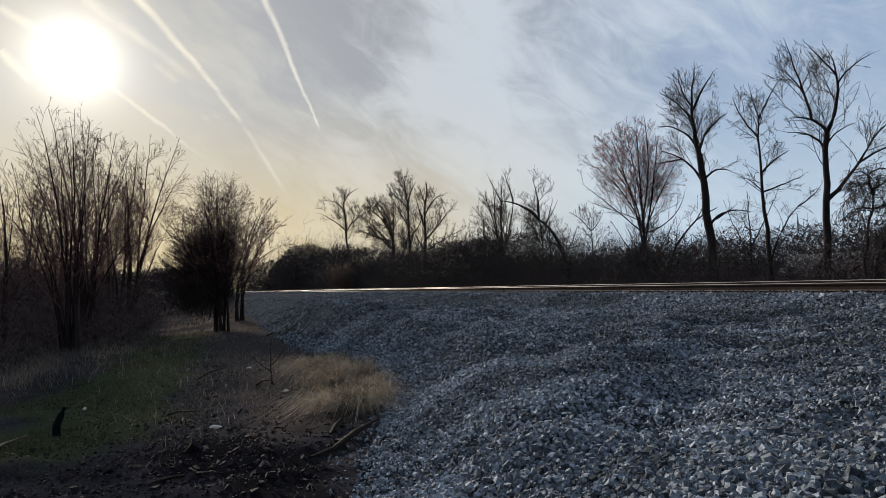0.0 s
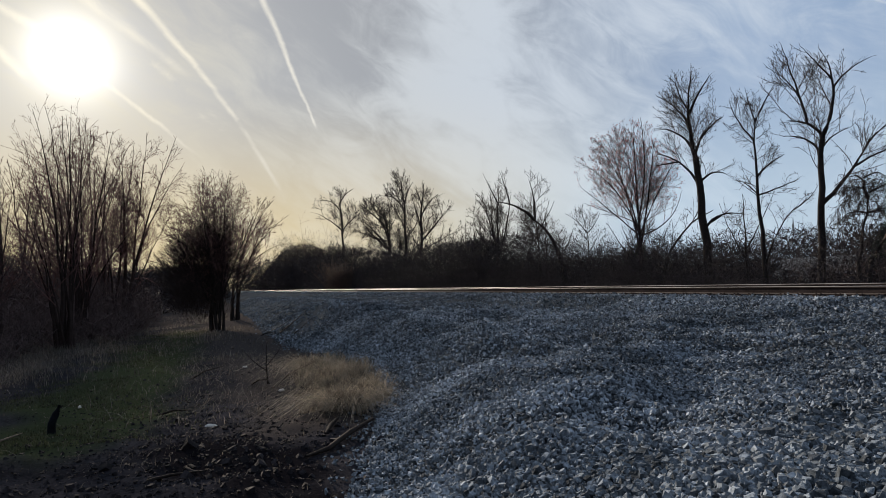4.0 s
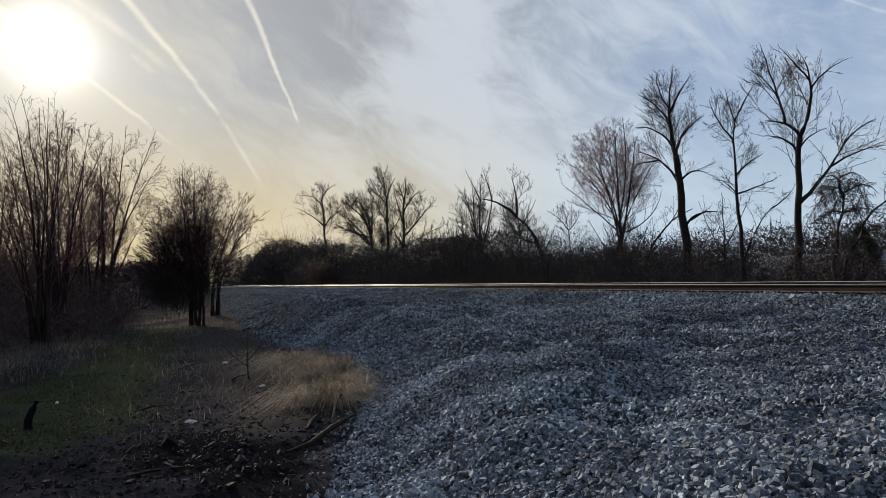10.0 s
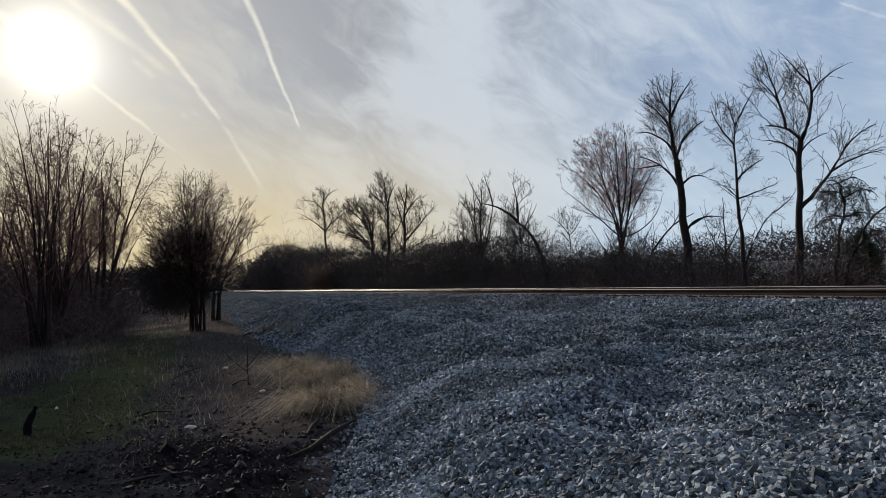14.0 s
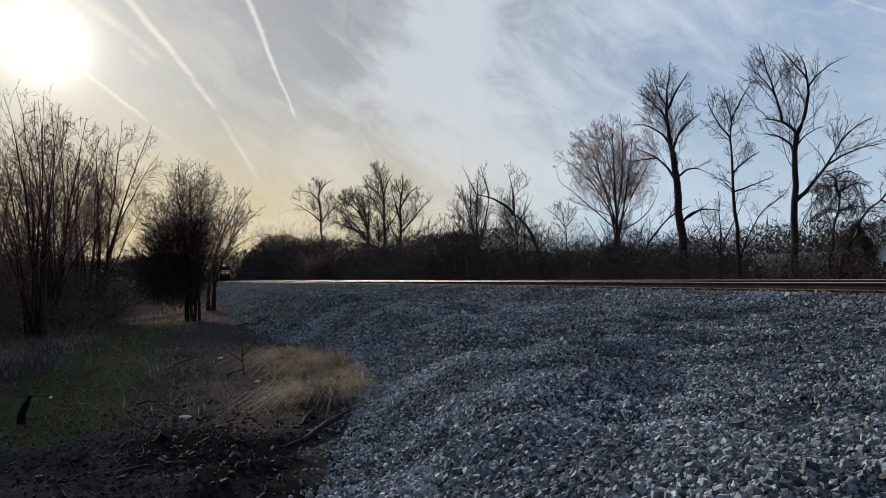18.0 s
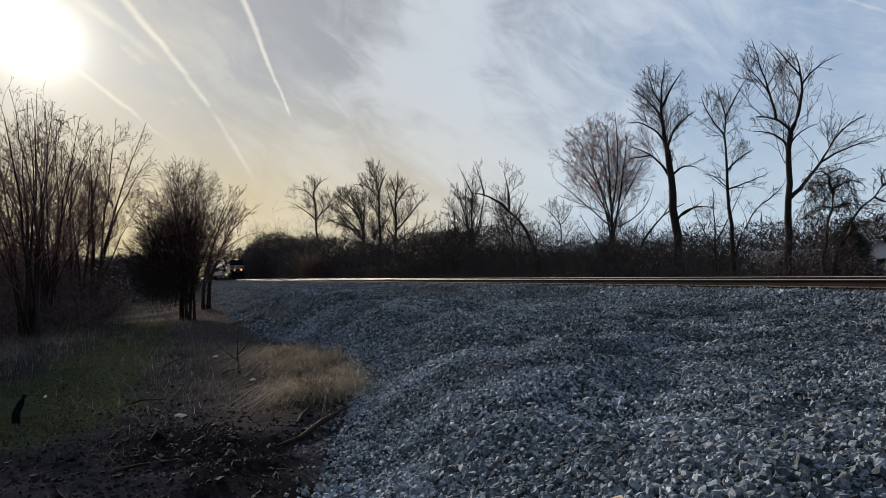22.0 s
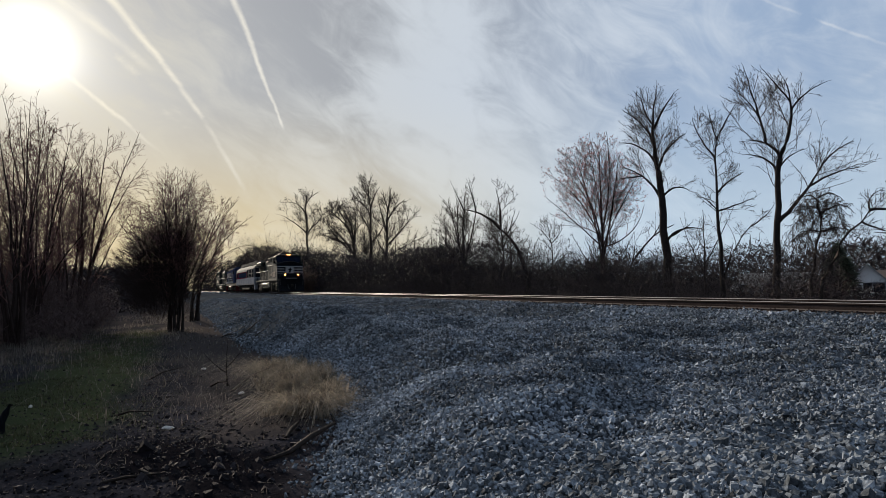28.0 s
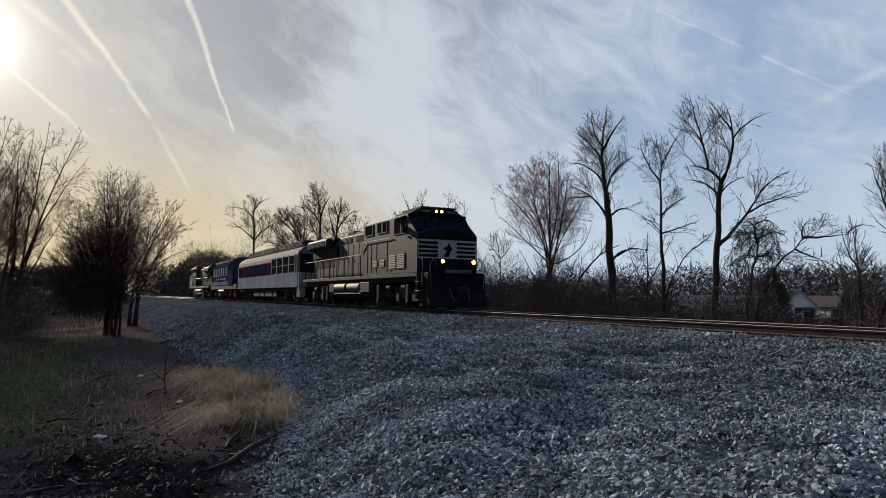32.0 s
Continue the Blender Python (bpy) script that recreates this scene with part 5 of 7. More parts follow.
def locomotive(back):
    top = tagged(new("locomotive"), "black diesel freight locomotive with white nose stripes and lit headlights", "locomotive")
    # frame and walkway
    part("underframe", box(bmesh.new(), -19.6, -0.95, -1.38, 1.38, 1.22, 1.54, 0.02), PAINT_DARK, top)
    part("walkway", box(bmesh.new(), -19.75, -0.98, -1.50, 1.50, 1.44, 1.61, 0.012), PAINT, top)
    # nose: full width, with a ridged top that rises to the windshield
    bm = bmesh.new()
    sect = [(-1.48, 1.61), (-1.48, 3.34), (-0.5, 3.62), (0.5, 3.62), (1.48, 3.34), (1.48, 1.61)]
    prism(bm, sect, -2.35, -1.05, "x", 0.03)
    for v in bm.verts:
        if v.co.x < -2.0 and v.co.z > 3.2:
            v.co.z += 0.16
    part("nose", bm, PAINT_DARK, top, "dark nose with a ridged top")
    # cab and the equipment cabin behind it
    bm = bmesh.new()
    prism(bm, [(-1.50, 1.61), (-1.50, 4.30), (-0.88, 4.64), (0.88, 4.64), (1.50, 4.30), (1.50, 1.61)], -4.0, -2.15, "x", 0.02)
    part("cab", bm, PAINT, top)
    bm = bmesh.new()
    prism(bm, [(-1.49, 1.61), (-1.49, 4.26), (-1.0, 4.42), (1.0, 4.42), (1.49, 4.26), (1.49, 1.61)], -7.95, -4.0, "x", 0.02)
    part("cabin", bm, PAINT, top, "dusty equipment cabin behind the cab")
    bm = box(bmesh.new(), -4.2, -1.95, -0.92, 0.92, 4.62, 4.70, 0.02)
    part("cab_roof", bm, PAINT, top)
    # sloping shoulder between cab side and nose
    for s in (-1, 1):
        part("cab_shoulder", prism(bmesh.new(), [(-2.16, 1.62), (-2.16, 4.28), (-1.9, 3.95), (-1.06, 3.33), (-1.06, 1.62)], s * 1.49 - 0.015, s * 1.49 + 0.015, "y"), PAINT, top)
    # windshield panes
    for y0, y1 in ((-1.36, -0.72), (-0.66, -0.02), (0.04, 0.68), (0.72, 1.36)):
        bm = bmesh.new()
        prism(bm, [(-2.17, 3.62), (-2.17, 4.28), (-2.10, 4.28), (-1.95, 3.62)], y0, y1, "y", 0.008)
        part("windshield", bm, GLASS_BLUE, top, "windshield pane with the blue sky reflection painted in")
    bm = box(bmesh.new(), -2.18, -2.02, -1.48, 1.48, 4.29, 4.36, 0.01)
    part("visor", bm, PAINT_DARK, top)
    for y in (-1.05, -0.35, 0.35, 1.05):
        part("wiper", rod(bmesh.new(), (-2.05, y, 4.26), (-1.98, y + 0.18, 3.92), 0.012, 6), PAINT_DARK, top)
    # number boards and headlights over the windshield
    for s in (-1, 1):
        board = part("number_board", box(bmesh.new(), -2.12, -2.0, s * 0.66 - 0.30, s * 0.66 + 0.30, 4.40, 4.58, 0.01), UNDER, top)
        bm = bmesh.new()
        for k in range(4):
            box(bm, -2.004, -1.994, s * 0.66 - 0.2 + k * 0.11, s * 0.66 - 0.13 + k * 0.11, 4.44, 4.54)
        part("number_bars", bm, WHITE, board, "pale bars of a road number")
        head = part("headlight_housing", rod(bmesh.new(), (-2.1, s * 0.13, 4.49), (-1.97, s * 0.13, 4.49), 0.12, 16), PAINT_DARK, top)
        part("headlight", rod(bmesh.new(), (-1.972, s * 0.13, 4.49), (-1.955, s * 0.13, 4.49), 0.065, 16), LAMP_WARM, head, "lit warm headlight lens")
        dh = part("ditch_light_housing", rod(bmesh.new(), (-0.28, s * 0.76, 2.08), (-0.04, s * 0.76, 2.08), 0.13, 14), PAINT_DARK, top)
        part("ditch_light", rod(bmesh.new(), (-0.042, s * 0.76, 2.08), (-0.025, s * 0.76, 2.08), 0.085, 14), LAMP_WARM, dh, "lit warm ditch light")
        part("ditch_light_bracket", box(bmesh.new(), -0.3, -0.1, s * 0.76 - 0.05, s * 0.76 + 0.05, 1.52, 1.97, 0.01), PAINT_DARK, top)
    # nose paint: a pale band cut by dark bars on both sides, a dark emblem shape in the middle
    part("nose_band", box(bmesh.new(), -1.052, -1.044, -1.46, 1.46, 2.26, 3.10), STRIPE, top, "pale band across the nose")
    for z in (2.38, 2.57, 2.76, 2.95):
        part("stripe", box(bmesh.new(), -1.046, -1.040, 0.44, 1.42, z - 0.055, z + 0.055), PAINT_DARK, top, "dark nose stripe")
        part("stripe", box(bmesh.new(), -1.046, -1.040, -1.45, -0.50, z - 0.065, z + 0.065), PAINT_DARK, top, "dark nose stripe")
    bm = bmesh.new()
    prism(bm, [(-0.22, 2.34), (-0.06, 2.62), (-0.26, 2.72), (-0.02, 2.82), (0.04, 2.98), (0.16, 2.80), (0.24, 2.66), (0.12, 2.58), (0.06, 2.34)], -1.044, -1.037, "x")
    part("emblem", bm, PAINT_DARK, top, "dark emblem shape")
    part("nose_door_seam", box(bmesh.new(), -1.05, -1.036, -0.70, -0.67, 1.7, 3.3), PAINT_DARK, top)
    # front platform, pilot and steps
    part("pilot", prism(bmesh.new(), [(-0.95, 0.12), (-0.95, 1.60), (-0.12, 1.60), (-0.12, 0.75), (0.12, 0.14)], -1.42, 1.42, "y", 0.03), PAINT_DARK, top)
    part("anticlimber", box(bmesh.new(), -0.2, 0.10, -0.62, 0.62, 1.56, 1.72, 0.02), STEEL, top, "pale anticlimber edge")
    for s in (-1, 1):
        bm = bmesh.new()
        for z in (0.38, 0.78, 1.18):
            box(bm, -1.0, -0.55, s * 1.50 - 0.14, s * 1.50 + 0.06, z, z + 0.04, 0.008)
        part("steps", bm, STEEL, top, "worn steel steps")
        box_bm = box(bmesh.new(), -1.05, -0.99, s * 1.46 - 0.10, s * 1.46 + 0.10, 0.34, 1.6, 0.01)
        part("step_guard", box_bm, PAINT, top)
        bm = bmesh.new()
        pts = [(-0.55, s * 1.50, 1.0), (-0.48, s * 1.52, 1.9), (-0.60, s * 1.46, 2.15), (-1.0, s * 1.45, 2.35)]
        for a, b in zip(pts, pts[1:]):
            rod(bm, a, b, 0.022, 6)
        part("grab_rail", bm, STEEL, top)
        bm = bmesh.new()
        pts = [(-0.08, s * 1.28, 0.9), (-0.06, s * 1.36, 1.9), (-0.1, s * 1.15, 2.25), (-0.2, s * 0.95, 1.9)]
        for a, b in zip(pts, pts[1:]):
            rod(bm, a, b, 0.02, 6)
        part("grab_rail", bm, STEEL, top)
    coupler(top, 0.05, 1)
    coupler(top, -19.75, -1)
    # cab side: windows with raised frames, louvres, vents, handrail
    for s in (-1, 1):
        for x0, x1, z0, z1, name in ((-3.66, -2.95, 3.48, 4.16, "side_window"), (-2.85, -2.3, 3.48, 4.16, "side_window"), (-5.15, -4.62, 3.70, 4.20, "side_window"),
                                     (-5.86, -5.30, 3.70, 4.20, "side_window"), (-7.58, -6.55, 3.70, 4.18, "side_window")):
            w = part(name, box(bmesh.new(), x0, x1, s * 1.50 - 0.012, s * 1.50 + 0.012, z0, z1, 0.006), GLASS, top, "dark side window")
            bm = bmesh.new()
            for a in ((x0 - 0.04, x1 + 0.04, z1, z1 + 0.04), (x0 - 0.04, x1 + 0.04, z0 - 0.04, z0), (x0 - 0.04, x0, z0, z1), (x1, x1 + 0.04, z0, z1)):
                box(bm, a[0], a[1], s * 1.51 - 0.022, s * 1.51 + 0.022, a[2], a[3])
            part("window_frame", bm, PAINT, w)
        part("sun_shade", prism(bmesh.new(), [(s * 1.50, 4.24), (s * 1.68, 4.18), (s * 1.68, 4.21), (s * 1.50, 4.28)], -3.7, -2.4, "x"), PAINT, top)
        part("mirror", box(bmesh.new(), -2.3, -2.2, s * 1.62 - 0.12, s * 1.62 + 0.12, 3.45, 3.75, 0.01), PAINT_DARK, top)
        for x0, x1 in ((-4.22, -3.45), (-3.30, -2.42)):
            fr = part("louvre", box(bmesh.new(), x0 - 0.06, x1 + 0.06, s * 1.495 - 0.02, s * 1.495 + 0.02, 1.80, 2.58, 0.006), PAINT, top, "louvred grille catching the sun")
            part("slats", slats(bmesh.new(), x0, x1, s * 1.52, 1.86, 2.52, 8), LOUVRE_LIT, fr)
        for x0, x1 in ((-6.42, -5.90), (-5.42, -4.92)):
            fr = part("vent", box(bmesh.new(), x0 - 0.03, x1 + 0.03, s * 1.49 - 0.016, s * 1.49 + 0.016, 1.98, 2.36, 0.006), PAINT, top)
            part("slats", slats(bmesh.new(), x0, x1, s * 1.508, 2.0, 2.34, 5, 0.012), LOUVRE_LIT, fr)
        for x in (-7.3, -6.75, -6.0, -4.6):
            part("panel_seam", box(bmesh.new(), x - 0.025, x + 0.025, s * 1.492 - 0.012, s * 1.492 + 0.012, 1.75, 3.25), PAINT_DARK, top)
        part("cab_light", rod(bmesh.new(), (-2.0, s * 1.48, 3.25), (-2.0, s * 1.56, 3.25), 0.05, 10), PAINT_DARK, top)
        part("cab_plate", box(bmesh.new(), -1.7, -1.35, s * 1.495 - 0.016, s * 1.495 + 0.016, 3.2, 3.27), PAINT_DARK, top)
        part("handrail", rod(bmesh.new(), (-7.65, s * 1.56, 3.36), (-3.95, s * 1.56, 3.34), 0.022, 6), HANDRAIL, top)
        part("handrail", rod(bmesh.new(), (-8.25, s * 1.52, 2.75), (-7.65, s * 1.56, 3.36), 0.022, 6), HANDRAIL, top)
        part("handrail", rod(bmesh.new(), (-19.2, s * 1.50, 2.74), (-8.25, s * 1.52, 2.75), 0.026, 6), HANDRAIL, top, "worn steel handrail")
        for i in range(9):
            x = -8.3 - i * 1.36
            part("stanchion", rod(bmesh.new(), (x, s * 1.49, 1.60), (x, s * 1.50, 2.75), 0.026, 6), PAINT_DARK, top)
    # long hood, its doors, radiator wing and stacks
    part("hood", prism(bmesh.new(), [(-0.98, 1.61), (-0.98, 4.02), (-0.80, 4.13), (0.80, 4.13), (0.98, 4.02), (0.98, 1.61)], -18.9, -7.95, "x", 0.02), PAINT, top)
    for s in (-1, 1):
        for i in range(11):
            x = -8.15 - i * 0.92
            d = part("hood_door", box(bmesh.new(), x - 0.82, x, s * 0.985 - 0.02, s * 0.985 + 0.02, 1.72, 3.55 if x > -13.4 else 3.2, 0.01), PAINT, top)
            part("latch", box(bmesh.new(), x - 0.76, x - 0.70, s * 1.01 - 0.02, s * 1.01 + 0.02, 2.5, 2.62, 0.005), STEEL, d)
        for i in range(5):
            x = -14.3 - i * 0.85
            part("intake_grille", slats(bmesh.new(), x - 0.7, x, s * 1.0, 2.3, 3.1, 7, 0.02), PAINT_DARK, top)
        for x in (-9.3, -11.2):
            part("roof_grille", slats(bmesh.new(), x - 1.2, x, s * 0.985, 3.62, 3.95, 5, 0.018), PAINT_DARK, top)
    bm = bmesh.new()
    prism(bm, [(-1.48, 3.62), (-1.48, 4.02), (-1.36, 4.14), (1.36, 4.14), (1.48, 4.02), (1.48, 3.62), (0.9, 3.35), (-0.9, 3.35)], -18.85, -14.7, "x", 0.02)
    part("radiator_wing", bm, PAINT, top, "flared radiator housing")
    # a black box stands in for the deep shadow below the wing
    part("radiator_core", box(bmesh.new(), -18.8, -13.6, -1.12, 1.12, 2.95, 3.64, 0.02), PAINT_DARK, top, "black box standing for the shadow under the radiator wing")
    part("radiator_shoulder", prism(bmesh.new(), [(-14.71, 4.12), (-14.71, 3.45), (-13.7, 4.10)], -1.20, 1.20, "y", 0.01), PAINT_DARK, top)
    part("radiator_grille", slats(bmesh.new(), -18.6, -15.0, -1.49, 3.68, 3.98, 4, 0.015), PAINT_DARK, top)
    part("exhaust_stack", box(bmesh.new(), -13.6, -12.4, -0.45, 0.45, 4.10, 4.46, 0.06), UNDER, top, "sooty exhaust stack")
    part("brake_hatch", box(bmesh.new(), -11.6, -9.0, -0.7, 0.7, 4.12, 4.24, 0.03), PAINT, top)
    part("horn", rod(bmesh.new(), (-6.6, 0.2, 4.55), (-6.1, 0.2, 4.55), 0.05, 10, 0.1), STEEL, top)
    part("horn_bracket", box(bmesh.new(), -6.6, -6.5, 0.1, 0.3, 4.40, 4.56), UNDER, top)
    part("antenna", box(bmesh.new(), -3.6, -3.0, -0.3, 0.3, 4.69, 4.76, 0.02), PAINT_DARK, top)
    for y in (-0.6, 0.6):
        part("beacon", rod(bmesh.new(), (-2.6, y, 4.69), (-2.6, y, 4.80), 0.06, 10), PAINT_DARK, top)
    # tank, reservoirs, trucks
    part("fuel_tank", prism(bmesh.new(), [(-1.30, 0.55), (-1.40, 0.75), (-1.40, 1.02), (-1.10, 1.24), (1.10, 1.24), (1.40, 1.02), (1.40, 0.75), (1.30, 0.55), (0.9, 0.40), (-0.9, 0.40)],
                            -13.9, -6.9, "x", 0.03), UNDER, top)
    for s in (-1, 1):
        for x0, x1 in ((-10.4, -8.5), (-12.7, -10.8)):
            part("air_reservoir", rod(bmesh.new(), (x0, s * 1.34, 1.03), (x1, s * 1.34, 1.03), 0.24, 18), COPPER, top, "rust-tinged steel air reservoir")
        part("equipment_box", box(bmesh.new(), -8.35, -6.95, s * 1.40 - 0.12, s * 1.40 + 0.12, 0.75, 1.28, 0.02), PAINT, top)
        part("equipment_box", box(bmesh.new(), -13.8, -12.9, s * 1.40 - 0.10, s * 1.40 + 0.10, 0.78, 1.22, 0.02), PAINT, top)
        part("tank_ledge", box(bmesh.new(), -12.9, -8.3, s * 1.42 - 0.05, s * 1.42 + 0.05, 0.66, 0.72, 0.01), STEEL, top)
        for x in (-14.45, -15.3, -2.3, -5.9):
            part("sand_box", box(bmesh.new(), x - 0.13, x + 0.13, s * 1.36 - 0.08, s * 1.36 + 0.06, 0.25, 1.10, 0.02), UNDER, top)
    truck(top, -3.9, (-1.85, 0, 1.85), LOCO_WHEELS, 0.52, back)
    truck(top, -16.3, (-1.85, 0, 1.85), LOCO_WHEELS, 0.52, back)
    return top


def theatre_car(back):
    top = tagged(new("passenger_car"), "silver-roofed rail inspection car with white sides and a maroon window band", "railway car")
    L = 23.4
    # body section with a rounded roof
    roof = [(1.50 * math.cos(a), 3.30 + 0.98 * math.sin(a)) for a in np.linspace(0, math.pi, 15)]
    bm = bmesh.new()
    prism(bm, [(1.50, 2.18)] + [(1.50, 3.28)] + roof[1:-1] + [(-1.50, 3.28), (-1.50, 2.18)], -L, -0.9, "x")
    part("shell", bm, SILVER, top, "stainless upper body with a rounded roof")
    part("lower_body", box(bmesh.new(), -L, -0.7, -1.53, 1.53, 1.12, 2.18, 0.02), WHITE, top, "white lower side")
    for s in (-1, 1):
        part("window_band", box(bmesh.new(), -L + 0.35, -8.9, s * 1.51 - 0.02, s * 1.51 + 0.02, 2.20, 3.16, 0.008), MAROON, top, "maroon window band")
        for x0, x1 in ((-L + 0.8, -L + 2.6), (-19.9, -17.3), (-17.2, -14.6), (-14.5, -11.9), (-11.8, -9.3)):
            w = part("window", box(bmesh.new(), x0, x1, s * 1.53 - 0.012, s * 1.53 + 0.012, 2.36, 3.06, 0.006), GLASS_BLUE if x0 > -20 else GLASS, top, "tinted window")
            bm = bmesh.new()
            for a in ((x0, x1, 3.06, 3.10), (x0, x1, 2.32, 2.36), (x0 - 0.05, x0, 2.32, 3.10), (x1, x1 + 0.05, 2.32, 3.10)):
                box(bm, a[0], a[1], s * 1.535 - 0.014, s * 1.535 + 0.014, a[2], a[3])
            part("window_frame", bm, GLASS if x0 > -20 else MAROON, w)
        # tall panes at the viewing end
        for i, x in enumerate((-8.6, -6.75, -4.9, -3.05)):
            w = part("viewing_window", box(bmesh.new(), x, x + 1.62, s * 1.50 - 0.02, s * 1.50 + 0.03, 2.26, 3.42, 0.006), GLASS, top, "tall dark viewing window")
            bm = bmesh.new()
            box(bm, x - 0.12, x, s * 1.51 - 0.04, s * 1.51 + 0.04, 2.2, 3.5)
            box(bm, x + 1.62, x + 1.74, s * 1.51 - 0.04, s * 1.51 + 0.04, 2.2, 3.5)
            box(bm, x, x + 1.62, s * 1.52 - 0.035, s * 1.52 + 0.035, 2.78, 2.83)
            part("mullion", bm, SILVER, w)
        part("red_line", box(bmesh.new(), -L + 0.3, -8.9, s * 1.515 - 0.02, s * 1.515 + 0.02, 3.17, 3.22), RED, top)
        part("sill_line", box(bmesh.new(), -L, -0.7, s * 1.535 - 0.012, s * 1.535 + 0.012, 1.16, 1.22), SILVER, top)
        for x in np.arange(-L + 1.5, -1, 2.2):
            part("fastener", box(bmesh.new(), x, x + 0.1, s * 1.545 - 0.01, s * 1.545 + 0.01, 1.24, 1.30), STEEL, top)
        part("end_step", box(bmesh.new(), -0.85, 0.0, s * 1.3 - 0.2, s * 1.3 + 0.2, 0.42, 2.15, 0.03), WHITE, top, "white end platform step")
        part("grab_rail", rod(bmesh.new(), (-0.1, s * 1.52, 0.9), (-0.1, s * 1.52, 2.2), 0.02, 6), STEEL, top)
    # corrugated raised roof
    for i in range(5):
        z = 4.14 + i * 0.10
        part("roof_rib", box(bmesh.new(), -L + 2.0, -1.8, -0.98 + 0.03 * i, 0.98 - 0.03 * i, z, z + 0.05, 0.012), SILVER, top)
    part("roof_core", box(bmesh.new(), -L + 2.05, -1.85, -0.84, 0.84, 3.9, 4.60, 0.02), PAINT_DARK, top)
    for x in (-15.2, -14.6):
        part("roof_vent", rod(bmesh.new(), (x, -0.5, 4.58), (x, -0.5, 4.74), 0.10, 10), PAINT_DARK, top)
    for x in np.arange(-8.6, -0.9, 1.85):
        part("roof_band", prism(bmesh.new(), [(c * 1.012, 3.28 + (z - 3.28) * 1.015) for c, z in roof] + [(c * 0.99, z - 0.02) for c, z in roof[::-1]], x - 0.03, x + 0.03, "x"), STEEL, top)
    # open viewing end
    part("end_wall", box(bmesh.new(), -0.92, -0.86, -1.30, 1.30, 1.2, 3.55, 0.01), PAINT_DARK, top)
    part("end_window", box(bmesh.new(), -0.87, -0.83, -1.05, 1.05, 2.2, 3.35, 0.01), GLASS, top)
    part("end_platform", box(bmesh.new(), -0.9, 0.1, -1.45, 1.45, 1.12, 1.24, 0.02), STEEL, top)
    part("underframe", box(bmesh.new(), -L, -0.6, -1.2, 1.2, 0.86, 1.12, 0.02), UNDER, top)
    for s in (-1, 1):
        for x0, x1 in ((-16.5, -14.2), (-13.9, -12.1), (-11.8, -9.2), (-8.9, -7.6)):
            part("equipment_box", box(bmesh.new(), x0, x1, s * 1.1 - 0.22, s * 1.1 + 0.22, 0.42, 0.95, 0.03), UNDER, top)
    coupler(top, -L, -1)
    truck(top, -4.0, (-1.25, 1.25), CAR_WHEELS, 0.46, back)
    truck(top, -L + 3.6, (-1.25, 1.25), CAR_WHEELS, 0.46, back)
    return top


